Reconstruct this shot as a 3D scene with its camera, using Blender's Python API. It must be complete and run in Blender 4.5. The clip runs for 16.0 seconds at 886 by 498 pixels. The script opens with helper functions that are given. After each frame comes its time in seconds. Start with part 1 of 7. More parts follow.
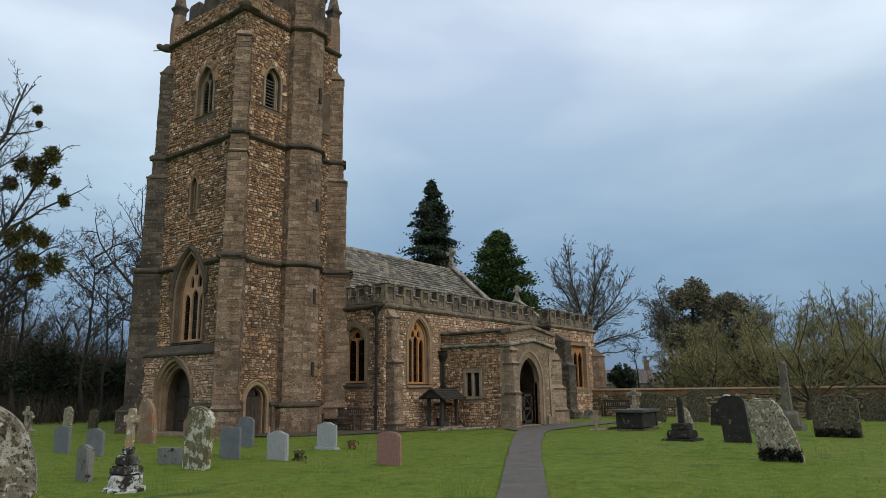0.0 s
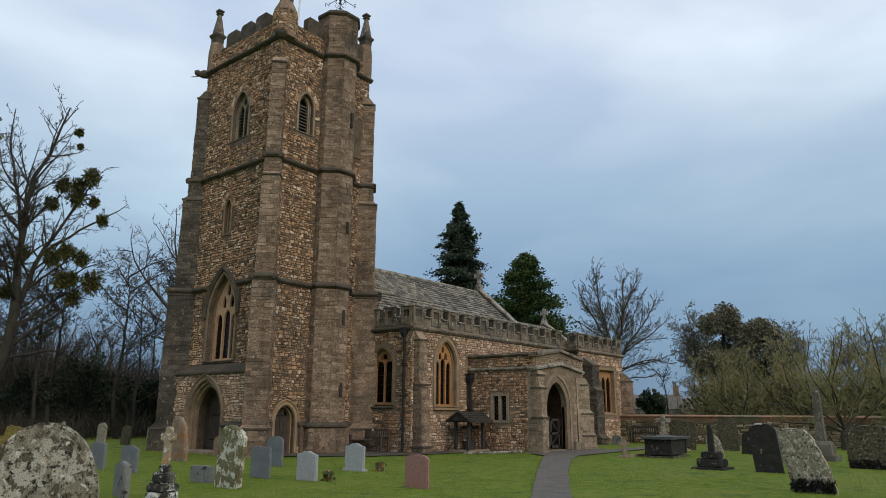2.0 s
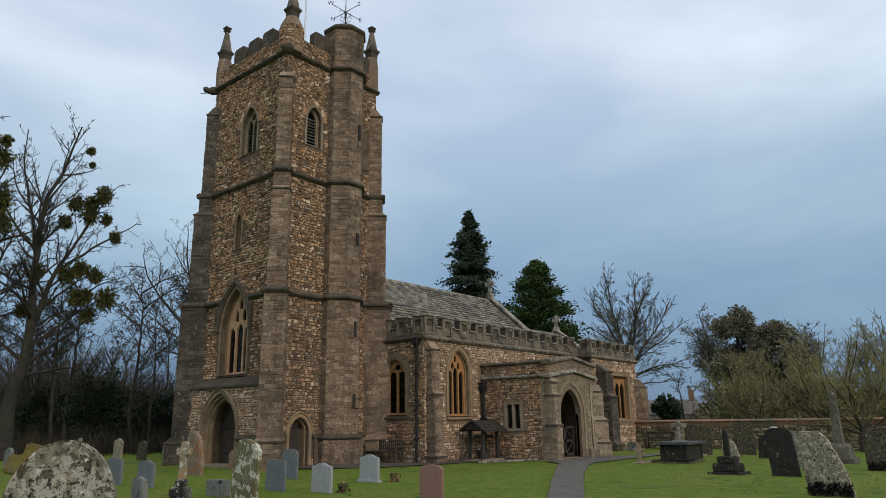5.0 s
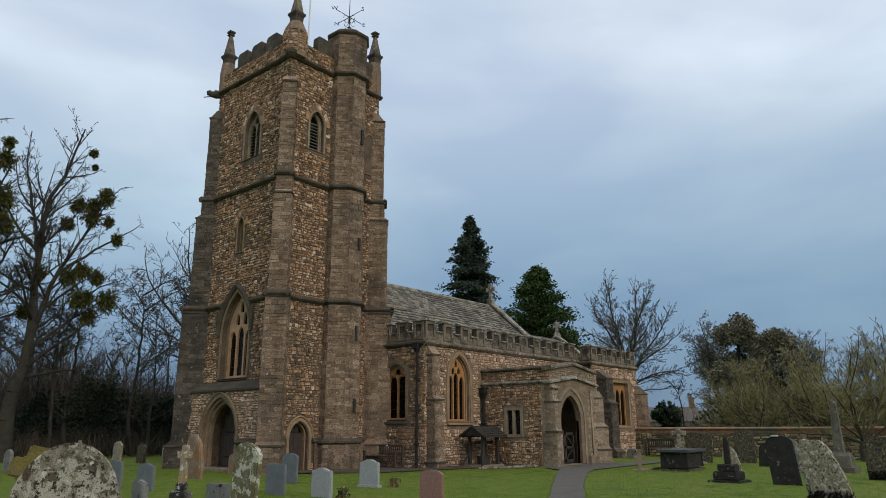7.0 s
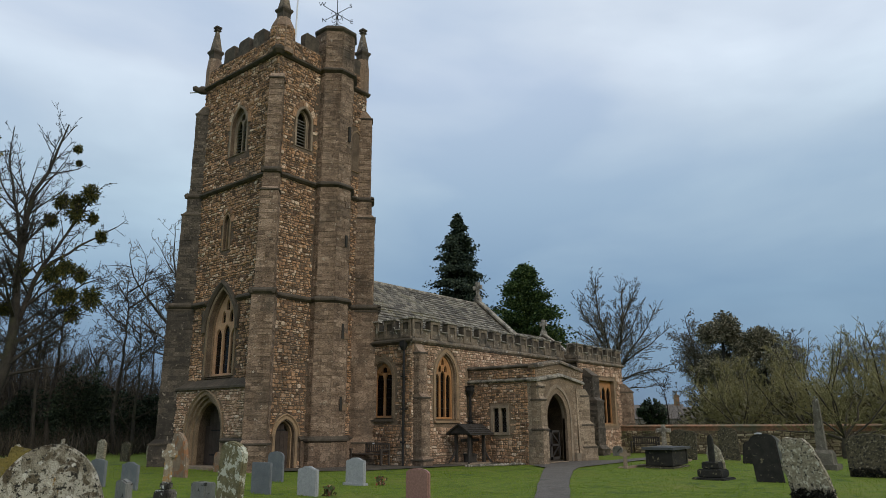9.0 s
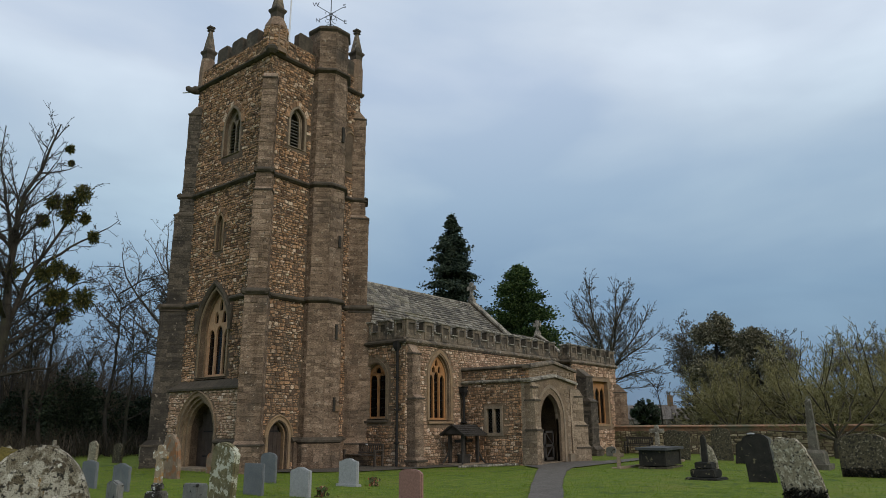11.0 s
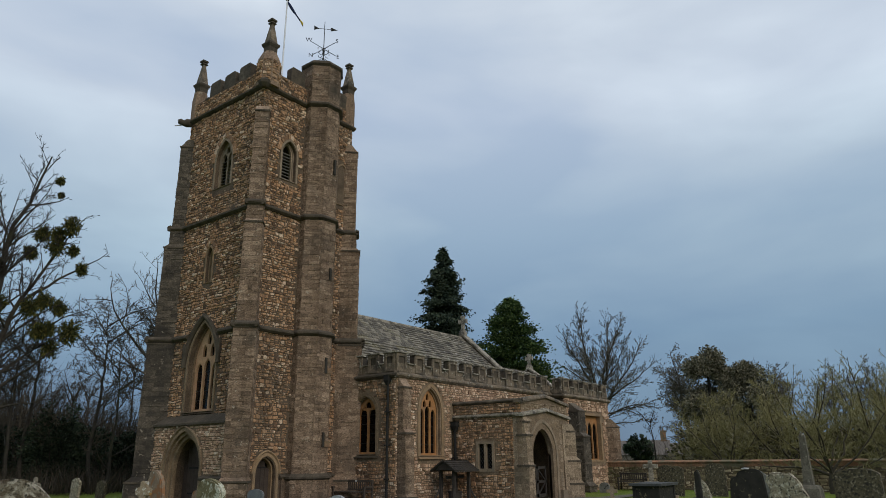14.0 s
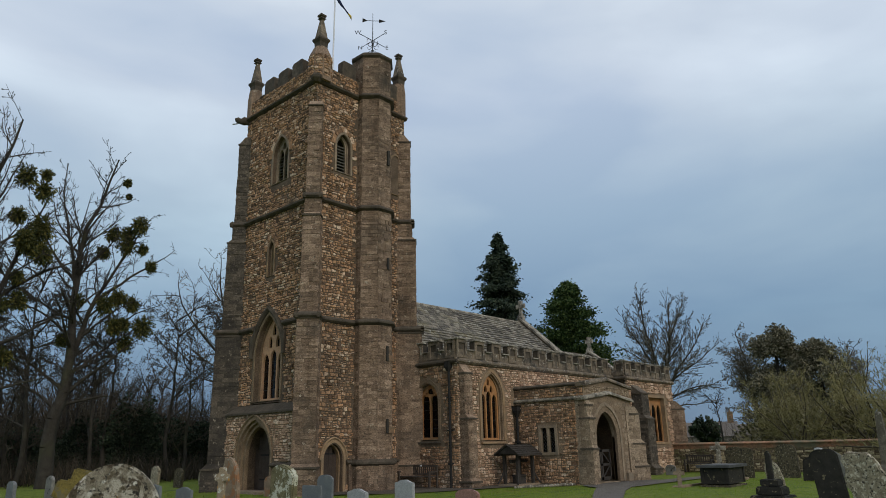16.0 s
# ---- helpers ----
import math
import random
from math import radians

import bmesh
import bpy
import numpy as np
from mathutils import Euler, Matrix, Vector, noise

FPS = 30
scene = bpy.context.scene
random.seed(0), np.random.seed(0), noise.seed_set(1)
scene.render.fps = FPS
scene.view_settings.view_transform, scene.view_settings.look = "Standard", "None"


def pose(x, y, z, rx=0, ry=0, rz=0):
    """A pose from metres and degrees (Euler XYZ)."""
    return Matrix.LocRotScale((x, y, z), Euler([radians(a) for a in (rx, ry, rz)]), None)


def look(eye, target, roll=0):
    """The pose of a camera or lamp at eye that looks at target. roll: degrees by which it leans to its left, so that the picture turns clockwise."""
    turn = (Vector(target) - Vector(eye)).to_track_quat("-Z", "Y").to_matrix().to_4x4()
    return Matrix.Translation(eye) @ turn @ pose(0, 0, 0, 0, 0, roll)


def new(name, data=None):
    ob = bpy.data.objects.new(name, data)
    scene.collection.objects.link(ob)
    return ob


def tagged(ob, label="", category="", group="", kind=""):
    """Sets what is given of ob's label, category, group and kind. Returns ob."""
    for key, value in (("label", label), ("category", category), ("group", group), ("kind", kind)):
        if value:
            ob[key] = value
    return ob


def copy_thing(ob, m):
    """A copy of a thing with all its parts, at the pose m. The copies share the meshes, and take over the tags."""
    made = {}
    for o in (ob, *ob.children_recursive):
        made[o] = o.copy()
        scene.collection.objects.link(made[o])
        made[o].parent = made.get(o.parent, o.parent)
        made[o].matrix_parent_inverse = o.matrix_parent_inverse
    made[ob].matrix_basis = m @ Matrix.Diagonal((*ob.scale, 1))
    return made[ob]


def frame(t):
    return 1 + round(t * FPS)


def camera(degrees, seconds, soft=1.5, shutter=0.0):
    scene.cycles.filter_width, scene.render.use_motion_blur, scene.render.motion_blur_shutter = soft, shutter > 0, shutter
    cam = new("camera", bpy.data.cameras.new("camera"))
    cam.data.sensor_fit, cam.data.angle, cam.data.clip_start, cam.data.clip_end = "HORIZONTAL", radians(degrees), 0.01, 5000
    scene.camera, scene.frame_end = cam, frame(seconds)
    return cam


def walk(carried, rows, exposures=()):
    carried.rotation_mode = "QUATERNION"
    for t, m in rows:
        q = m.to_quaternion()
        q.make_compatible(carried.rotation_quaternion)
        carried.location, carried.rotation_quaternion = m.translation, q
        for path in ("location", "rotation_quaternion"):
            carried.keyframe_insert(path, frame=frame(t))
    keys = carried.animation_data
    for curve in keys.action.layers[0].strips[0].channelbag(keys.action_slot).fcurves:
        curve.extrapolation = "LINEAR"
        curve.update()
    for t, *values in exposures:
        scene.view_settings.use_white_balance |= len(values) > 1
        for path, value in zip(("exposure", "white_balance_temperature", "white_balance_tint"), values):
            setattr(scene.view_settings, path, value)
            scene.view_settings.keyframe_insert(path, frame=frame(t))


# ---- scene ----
cam = camera(65.47, 16.0, soft=0.65)
PATH = [
    (0, pose(0.304, 0.168, 1.556, 101.58, 0.66, -52.79)),
    (0.5, pose(0.275, 0.071, 1.569, 100.10, 0.71, -48.67)),
    (1, pose(0.199, 0.035, 1.565, 101.47, 0.10, -47.98)),
    (1.5, pose(0.132, 0.052, 1.558, 101.83, -0.35, -49.73)),
    (2, pose(0.078, 0.067, 1.589, 103.33, -0.34, -50.73)),
    (2.5, pose(0.062, 0.035, 1.593, 101.25, -0.02, -50.47)),
    (3, pose(0.068, 0.049, 1.600, 100.75, 0.20, -50.02)),
    (3.5, pose(0.044, 0.006, 1.594, 101.38, 0.39, -49.32)),
    (4, pose(0.039, -0.004, 1.593, 103.35, 0.68, -49.86)),
    (6.5, pose(0.008, -0.023, 1.598, 104.42, 0.43, -49.23)),
    (7, pose(0.000, 0.000, 1.600, 104.48, 0.24, -49.62)),
    (7.5, pose(0.010, -0.015, 1.616, 104.62, 0.38, -49.91)),
    (8, pose(-0.003, -0.021, 1.609, 104.58, 0.31, -50.22)),
    (8.5, pose(0.031, 0.000, 1.612, 104.44, 0.33, -50.23)),
    (9, pose(0.005, -0.002, 1.621, 104.27, 0.29, -50.69)),
    (11.5, pose(0.044, -0.006, 1.604, 104.45, 0.44, -51.20)),
    (12, pose(-0.013, -0.036, 1.587, 105.68, 0.61, -50.76)),
    (12.5, pose(0.059, 0.015, 1.587, 105.58, 0.39, -51.09)),
    (13, pose(0.079, 0.044, 1.584, 105.64, 0.88, -51.94)),
    (13.5, pose(0.084, 0.014, 1.582, 106.31, 0.77, -51.66)),
    (14, pose(0.111, 0.037, 1.589, 107.13, 0.51, -51.86)),
    (14.5, pose(0.048, 0.009, 1.576, 107.21, 0.64, -51.72)),
    (15, pose(0.094, 0.037, 1.581, 106.68, 0.73, -50.60)),
    (15.5, pose(0.030, 0.052, 1.562, 106.82, 0.79, -47.35)),
    (16, pose(-0.024, 0.011, 1.570, 106.07, 1.22, -46.95)),
]
walk(cam, PATH, ((0.0, 0.3), (4.0, 0.28), (7.0, 0.2), (9.0, 0.19), (12.0, 0.1), (14.5, 0.02), (16.0, 0.08)))

# ---- world and light ----
world = bpy.data.worlds.new("overcast_sky")
scene.world = world
world.use_nodes = True
wn, wl = world.node_tree.nodes, world.node_tree.links
wn.clear()
SUN_EL, SUN_AZ = radians(30), radians(196)


def nd(tree, kind, **values):
    n = tree.new(kind)
    for key, val in values.items():
        n.inputs[key.replace("_", " ")].default_value = val
    return n


def ramp(tree, stops, interp="LINEAR"):
    r = tree.new("ShaderNodeValToRGB")
    r.color_ramp.interpolation = interp
    els = r.color_ramp.elements
    while len(els) < len(stops):
        els.new(0.5)
    for e, (p, c) in zip(els, stops):
        e.position, e.color = p, (*c, 1) if len(c) == 3 else c
    return r


def mixc(tree, links, fac, a, b, mode="MIX"):
    m = tree.new("ShaderNodeMix")
    m.data_type, m.blend_type = "RGBA", mode
    for sock, val in ((0, fac), (6, a), (7, b)):
        if isinstance(val, (int, float)):
            m.inputs[sock].default_value = val
        elif isinstance(val, tuple):
            m.inputs[sock].default_value = (*val, 1)
        else:
            links.new(val, m.inputs[sock])
    return m.outputs[2]


w_coord = wn.new("ShaderNodeTexCoord")
w_sep = wn.new("ShaderNodeSeparateXYZ")
wl.new(w_coord.outputs["Generated"], w_sep.inputs[0])
sky = wn.new("ShaderNodeTexSky")
sky.sky_type, sky.sun_disc, sky.sun_elevation, sky.sun_rotation = "NISHITA", False, SUN_EL, SUN_AZ
w_grad = ramp(wn, [(0.0, (0.13, 0.195, 0.30)), (0.06, (0.152, 0.242, 0.36)), (0.17, (0.222, 0.34, 0.475)), (0.31, (0.395, 0.515, 0.635)),
                   (0.47, (0.56, 0.645, 0.77)), (0.75, (0.66, 0.73, 0.82)), (1.0, (0.7, 0.75, 0.82))])
wl.new(w_sep.outputs[2], w_grad.inputs[0])
# flattened cloud layers
w_map = wn.new("ShaderNodeMapping")
w_map.inputs["Scale"].default_value = (1.3, 1.3, 3.6)
w_map.inputs["Rotation"].default_value = (radians(7), radians(9), 0.4)
wl.new(w_coord.outputs["Generated"], w_map.inputs[0])
w_noise = nd(wn, "ShaderNodeTexNoise", Scale=1.7, Detail=5.0, Roughness=0.45, Distortion=0.25)
wl.new(w_map.outputs[0], w_noise.inputs["Vector"])
w_cloud = ramp(wn, [(0.32, (0.80, 0.85, 0.91)), (0.5, (1.02, 1.02, 1.01)), (0.66, (1.26, 1.24, 1.18))])
wl.new(w_noise.outputs[0], w_cloud.inputs[0])
w_mul = mixc(wn, wl, 1.0, w_grad.outputs[0], w_cloud.outputs[0], "MULTIPLY")
w_sky = mixc(wn, wl, 1.0, sky.outputs[0], (0.06, 0.06, 0.06), "MULTIPLY")
w_mix = mixc(wn, wl, 0.92, w_sky, w_mul)
w_bg = wn.new("ShaderNodeBackground")
w_bg.inputs[1].default_value = 1.0
wl.new(w_mix, w_bg.inputs[0])
w_out = wn.new("ShaderNodeOutputWorld")
wl.new(w_bg.outputs[0], w_out.inputs[0])

sun = new("sun", bpy.data.lights.new("sun", "SUN"))
sun.data.energy, sun.data.angle, sun.data.color = 1.05, radians(25), (1.0, 0.92, 0.80)
sun.matrix_world = look((0, 0, 0), (-math.sin(SUN_AZ) * math.cos(SUN_EL), -math.cos(SUN_AZ) * math.cos(SUN_EL), -math.sin(SUN_EL)))

# ---- materials ----


def material(name, stops, scale=6.0, fine=40.0, rough=0.85, bump=0.3, stain=None, stain_scale=0.5, stain_range=(0.5, 0.7), vary=None, metal=0.0, spots=None, detail=6.0, grit=0.28, streak=None, bed=1.0):
    """Colour from a two-scale noise (or from the piece's random value), large stains over it, optional lichen spots, bump."""
    m = bpy.data.materials.new(name)
    m.use_nodes = True
    n, l = m.node_tree.nodes, m.node_tree.links
    b = n["Principled BSDF"]
    geo = n.new("ShaderNodeNewGeometry")
    tc = n.new("ShaderNodeTexCoord")
    pos = tc.outputs["Object"]
    big = nd(n, "ShaderNodeTexNoise", Scale=scale, Detail=detail, Roughness=0.6)
    l.new(pos, big.inputs["Vector"])
    small = nd(n, "ShaderNodeTexNoise", Scale=fine, Detail=3.0, Roughness=0.6)
    bm_ = n.new("ShaderNodeMapping")
    bm_.inputs["Scale"].default_value = (1, 1, bed)
    l.new(pos, bm_.inputs[0])
    l.new(bm_.outputs[0], small.inputs["Vector"])
    r = ramp(n, stops)
    if vary:
        src = geo.outputs["Random Per Island"] if vary == "island" else n.new("ShaderNodeObjectInfo").outputs["Random"]
        add = n.new("ShaderNodeMath")
        add.operation = "MULTIPLY_ADD"
        l.new(big.outputs[0], add.inputs[0])
        add.inputs[1].default_value = 0.3
        l.new(src, add.inputs[2])
        sub = n.new("ShaderNodeMath")
        sub.operation = "SUBTRACT"
        l.new(add.outputs[0], sub.inputs[0])
        sub.inputs[1].default_value = 0.17
        l.new(sub.outputs[0], r.inputs[0])
    else:
        l.new(big.outputs[0], r.inputs[0])
    f = ramp(n, [(0.3, (1.0 - grit,) * 3), (0.7, (1.0 + grit * 0.75,) * 3)])
    l.new(small.outputs[0], f.inputs[0])
    col = mixc(n, l, 1.0, r.outputs[0], f.outputs[0], "MULTIPLY")
    if stain:
        sn = nd(n, "ShaderNodeTexNoise", Scale=stain_scale, Detail=5.0, Roughness=0.62)
        l.new(geo.outputs["Position"], sn.inputs["Vector"])
        sr = ramp(n, [(stain_range[0], (0, 0, 0)), (stain_range[1], (1, 1, 1))])
        l.new(sn.outputs[0], sr.inputs[0])
        col = mixc(n, l, sr.outputs[0], col, stain)
    if streak:
        # run-down weathering, drawn out along the height
        km = n.new("ShaderNodeMapping")
        km.inputs["Scale"].default_value = (1.5, 1.5, 0.22)
        l.new(geo.outputs["Position"], km.inputs[0])
        kn = nd(n, "ShaderNodeTexNoise", Scale=1.0, Detail=6.0, Roughness=0.65)
        l.new(km.outputs[0], kn.inputs["Vector"])
        kr = ramp(n, [(0.44, (1, 1, 1)), (0.66, streak)])
        l.new(kn.outputs[0], kr.inputs[0])
        col = mixc(n, l, 1.0, col, kr.outputs[0], "MULTIPLY")
    for sp in spots or ():
        vn = nd(n, "ShaderNodeTexNoise", Scale=sp[1], Detail=5.0, Roughness=0.62, Distortion=0.35)
        vm = n.new("ShaderNodeMapping")
        vm.inputs["Location"].default_value = (sp[1], 3.1, sp[2] * 7)
        l.new(pos, vm.inputs[0])
        l.new(vm.outputs[0], vn.inputs["Vector"])
        vr = ramp(n, [(sp[2], (0, 0, 0)), (sp[2] + 0.05, (1, 1, 1))])
        l.new(vn.outputs[0], vr.inputs[0])
        col = mixc(n, l, vr.outputs[0], col, sp[0])
    l.new(col, b.inputs["Base Color"])
    b.inputs["Roughness"].default_value = rough
    b.inputs["Metallic"].default_value = metal
    b.inputs["Specular IOR Level"].default_value = 0.3
    if bump:
        bp = nd(n, "ShaderNodeBump", Strength=bump, Distance=0.02)
        l.new(small.outputs[0], bp.inputs["Height"])
        l.new(bp.outputs[0], b.inputs["Normal"])
    return m


RUBBLE = [(0.0, (0.13, 0.078, 0.05)), (0.16, (0.27, 0.158, 0.093)), (0.36, (0.40, 0.235, 0.135)), (0.6, (0.50, 0.283, 0.152)), (0.8, (0.54, 0.345, 0.215)), (0.92, (0.66, 0.48, 0.34)), (1.0, (0.78, 0.62, 0.46))]
PALE = [(0.0, (0.23, 0.138, 0.088)), (0.25, (0.40, 0.25, 0.16)), (0.55, (0.51, 0.33, 0.216)), (0.85, (0.60, 0.42, 0.29)), (1.0, (0.75, 0.6, 0.46))]
ASHLAR = [(0.0, (0.165, 0.113, 0.077)), (0.3, (0.222, 0.151, 0.102)), (0.7, (0.282, 0.194, 0.132)), (1.0, (0.38, 0.27, 0.188))]
m_rubble = material("rubble_stone", RUBBLE, 6, 22, 0.9, 0.6, (0.10, 0.085, 0.065), 0.35, (0.52, 0.8), "island", grit=0.5, streak=(0.72, 0.7, 0.67))
m_stone_piece = material("wall_stone", PALE, 5, 30, 0.9, 0.6, (0.3, 0.24, 0.15), 0.35, (0.5, 0.8), "object", grit=0.5)
m_pale = material("pale_rubble", PALE, 6, 22, 0.9, 0.6, (0.12, 0.1, 0.075), 0.4, (0.56, 0.85), "island", grit=0.5)
m_ashlar = material("ashlar_stone", ASHLAR, 6, 13, 0.92, 0.9, (0.085, 0.068, 0.051), 0.55, (0.5, 0.76), "island", spots=[((0.40, 0.33, 0.25), 7, 0.63), ((0.06, 0.05, 0.038), 9, 0.63)], grit=0.6, streak=(0.58, 0.55, 0.52), bed=3.2)
# Darker ashlar, for the tower's north-west buttress and the chapel's west end.
m_ashlar_black = material("dark_ashlar", [(0.0, (0.062, 0.051, 0.04)), (0.5, (0.092, 0.075, 0.057)), (1.0, (0.15, 0.12, 0.09))], 6, 13, 0.95, 0.9, (0.04, 0.034, 0.028), 0.6, (0.48, 0.7), "island", spots=[((0.24, 0.2, 0.155), 6, 0.62)], grit=0.6, bed=3.2)
# Mortar darkened so that its colour carries the shadow lines between stones.
m_mortar = material("lime_mortar_gap_shade", [(0.3, (0.085, 0.06, 0.041)), (0.7, (0.17, 0.122, 0.081))], 2.5, 30, 0.95, 0.6, (0.085, 0.07, 0.055), 0.35, (0.5, 0.8), grit=0.5)
m_dress = material("dressed_stone", [(0.3, (0.245, 0.16, 0.09)), (0.7, (0.37, 0.25, 0.145))], 2.2, 30, 0.88, 0.35, (0.14, 0.115, 0.085), 0.9, (0.5, 0.75))
m_dress_grey = material("grey_dressed_stone", [(0.3, (0.2, 0.148, 0.1)), (0.7, (0.34, 0.258, 0.178))], 2.2, 30, 0.88, 0.35, (0.13, 0.115, 0.09), 0.9, (0.5, 0.75))
m_mortar_pale = material("pale_lime_mortar", [(0.3, (0.16, 0.112, 0.072)), (0.7, (0.28, 0.2, 0.13))], 2.5, 26, 0.95, 0.6, (0.09, 0.072, 0.054), 0.4, (0.5, 0.8), grit=0.45)
m_reveal = material("brown_dressed_stone", [(0.3, (0.175, 0.122, 0.075)), (0.7, (0.27, 0.192, 0.12))], 2.2, 20, 0.9, 0.5, (0.1, 0.08, 0.058), 0.9, (0.5, 0.72), grit=0.4)
m_ham = material("orange_hamstone", [(0.3, (0.34, 0.155, 0.058)), (0.7, (0.48, 0.235, 0.092))], 4, 40, 0.85, 0.25, (0.22, 0.15, 0.09), 1.5, (0.5, 0.8))
m_pink = material("rosy_hamstone", [(0.3, (0.44, 0.25, 0.14)), (0.7, (0.56, 0.34, 0.2))], 4, 40, 0.85, 0.25, (0.22, 0.15, 0.1), 1.5, (0.5, 0.8))
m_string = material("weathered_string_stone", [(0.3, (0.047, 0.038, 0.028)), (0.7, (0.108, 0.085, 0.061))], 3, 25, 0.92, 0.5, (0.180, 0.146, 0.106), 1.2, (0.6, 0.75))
m_coping = material("lichened_coping", [(0.3, (0.2, 0.17, 0.13)), (0.7, (0.38, 0.34, 0.27))], 5, 25, 0.9, 0.6, (0.085, 0.075, 0.06), 2.2, (0.46, 0.62), spots=[((0.5, 0.47, 0.4), 7, 0.6)], grit=0.45)
m_parapet = material("parapet_stone", [(0.3, (0.14, 0.107, 0.074)), (0.7, (0.255, 0.197, 0.138))], 4, 24, 0.92, 0.6, (0.06, 0.052, 0.042), 1.8, (0.45, 0.64), spots=[((0.36, 0.33, 0.27), 6, 0.6)], grit=0.5)
m_bwall = material("mossy_wall_rubble", [(0.0, (0.09, 0.074, 0.045)), (0.4, (0.24, 0.188, 0.108)), (0.8, (0.38, 0.30, 0.18)), (1.0, (0.52, 0.44, 0.3))], 5, 24, 0.92, 0.6, (0.075, 0.075, 0.03), 0.8, (0.48, 0.66), "island", grit=0.5)
m_slate = material("stone_slates", [(0.0, (0.07, 0.061, 0.05)), (0.5, (0.15, 0.132, 0.105)), (0.85, (0.235, 0.205, 0.158)), (1.0, (0.30, 0.27, 0.215))], 4, 30, 0.85, 0.4, (0.22, 0.19, 0.095), 0.6, (0.56, 0.75), "island", grit=0.45, spots=[((0.40, 0.38, 0.33), 5, 0.6), ((0.045, 0.04, 0.033), 7, 0.6)])
m_slate_piece = material("stone_slate", [(0.0, (0.07, 0.061, 0.05)), (0.5, (0.15, 0.132, 0.105)), (0.85, (0.235, 0.205, 0.158)), (1.0, (0.30, 0.27, 0.215))], 4, 30, 0.85, 0.4, (0.22, 0.19, 0.095), 0.6, (0.56, 0.75), "object", grit=0.45, spots=[((0.40, 0.38, 0.33), 5, 0.6), ((0.045, 0.04, 0.033), 7, 0.6)])
m_smooth = material("smooth_grey_ashlar", [(0.0, (0.2, 0.145, 0.096)), (0.5, (0.285, 0.21, 0.142)), (1.0, (0.38, 0.29, 0.2))], 5, 18, 0.9, 0.6, (0.11, 0.088, 0.064), 0.8, (0.48, 0.72), "island", grit=0.5)
m_lead = material("lead_sheet", [(0.3, (0.32, 0.34, 0.36)), (0.7, (0.48, 0.5, 0.52))], 3, 30, 0.5, 0.1)
m_oak = material("dark_oak", [(0.3, (0.04, 0.028, 0.021)), (0.7, (0.075, 0.053, 0.04))], 3, 60, 0.7, 0.4)
m_oldwood = material("weathered_wood", [(0.3, (0.028, 0.024, 0.02)), (0.7, (0.06, 0.05, 0.042))], 3, 60, 0.8, 0.4)
m_bench = material("brown_bench_wood", [(0.3, (0.05, 0.038, 0.03)), (0.7, (0.09, 0.07, 0.054))], 3, 60, 0.8, 0.3)
m_louvre = material("louvre_slate", [(0.3, (0.10, 0.092, 0.08)), (0.7, (0.17, 0.155, 0.13))], 3, 40, 0.8, 0.2)
m_iron = material("black_iron", [(0.3, (0.016, 0.015, 0.014)), (0.7, (0.028, 0.026, 0.024))], 8, 60, 0.85, 0.1)
m_white = material("white_painted_pole", [(0.3, (0.68, 0.68, 0.7)), (0.7, (0.78, 0.78, 0.8))], 3, 40, 0.5, 0.0)
# Near-black colour that stands in for the shade of unlit rooms.
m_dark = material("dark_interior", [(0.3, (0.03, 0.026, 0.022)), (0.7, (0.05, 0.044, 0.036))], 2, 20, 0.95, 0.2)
m_brick = material("red_brick", [(0.3, (0.19, 0.095, 0.055)), (0.7, (0.36, 0.19, 0.105))], 6, 30, 0.9, 0.4, (0.13, 0.12, 0.075), 1.0, (0.42, 0.6), grit=0.45)

m_glass = bpy.data.materials.new("old_window_glass")
m_glass.use_nodes = True
gb = m_glass.node_tree.nodes["Principled BSDF"]
# Near-black tint puts the darkness of the rooms behind into the glass.
gb.inputs["Base Color"].default_value = (0.03, 0.028, 0.026, 1)
gb.inputs["Transmission Weight"].default_value = 0.9
gb.inputs["Roughness"].default_value = 0.2
gb.inputs["IOR"].default_value = 1.35

LICHEN_W, LICHEN_D, LICHEN_Y, MOSS = (0.56, 0.55, 0.48), (0.03, 0.027, 0.022), (0.42, 0.26, 0.05), (0.075, 0.085, 0.02)
m_gbig = material("lichened_headstone", [(0.3, (0.19, 0.158, 0.108)), (0.7, (0.40, 0.35, 0.265))], 18, 130, 0.92, 1.0, spots=[((0.52, 0.47, 0.38), 7, 0.49), ((0.10, 0.075, 0.048), 5.5, 0.56), ((0.14, 0.11, 0.07), 15, 0.54), ((0.70, 0.66, 0.58), 17, 0.6), (LICHEN_D, 30, 0.575), ((0.36, 0.2, 0.05), 7, 0.65), ((0.04, 0.035, 0.027), 60, 0.575)])
m_gwhite = material("pale_grey_granite", [(0.3, (0.29, 0.292, 0.29)), (0.7, (0.38, 0.38, 0.375))], 14, 180, 0.7, 0.15)
m_gpink = material("red_granite", [(0.3, (0.22, 0.115, 0.09)), (0.7, (0.33, 0.18, 0.14))], 20, 160, 0.55, 0.15)
m_glich = material("white_lichened_stone", [(0.3, (0.12, 0.10, 0.05)), (0.7, (0.24, 0.205, 0.11))], 7, 60, 0.95, 0.8, spots=[((0.55, 0.53, 0.42), 4.5, 0.5), ((0.16, 0.145, 0.08), 17, 0.57), (LICHEN_D, 30, 0.62)])
m_gslate = material("blue_grey_slate", [(0.3, (0.125, 0.132, 0.14)), (0.7, (0.18, 0.188, 0.19))], 3, 60, 0.7, 0.2, (0.22, 0.22, 0.2), 1.4, (0.58, 0.8))
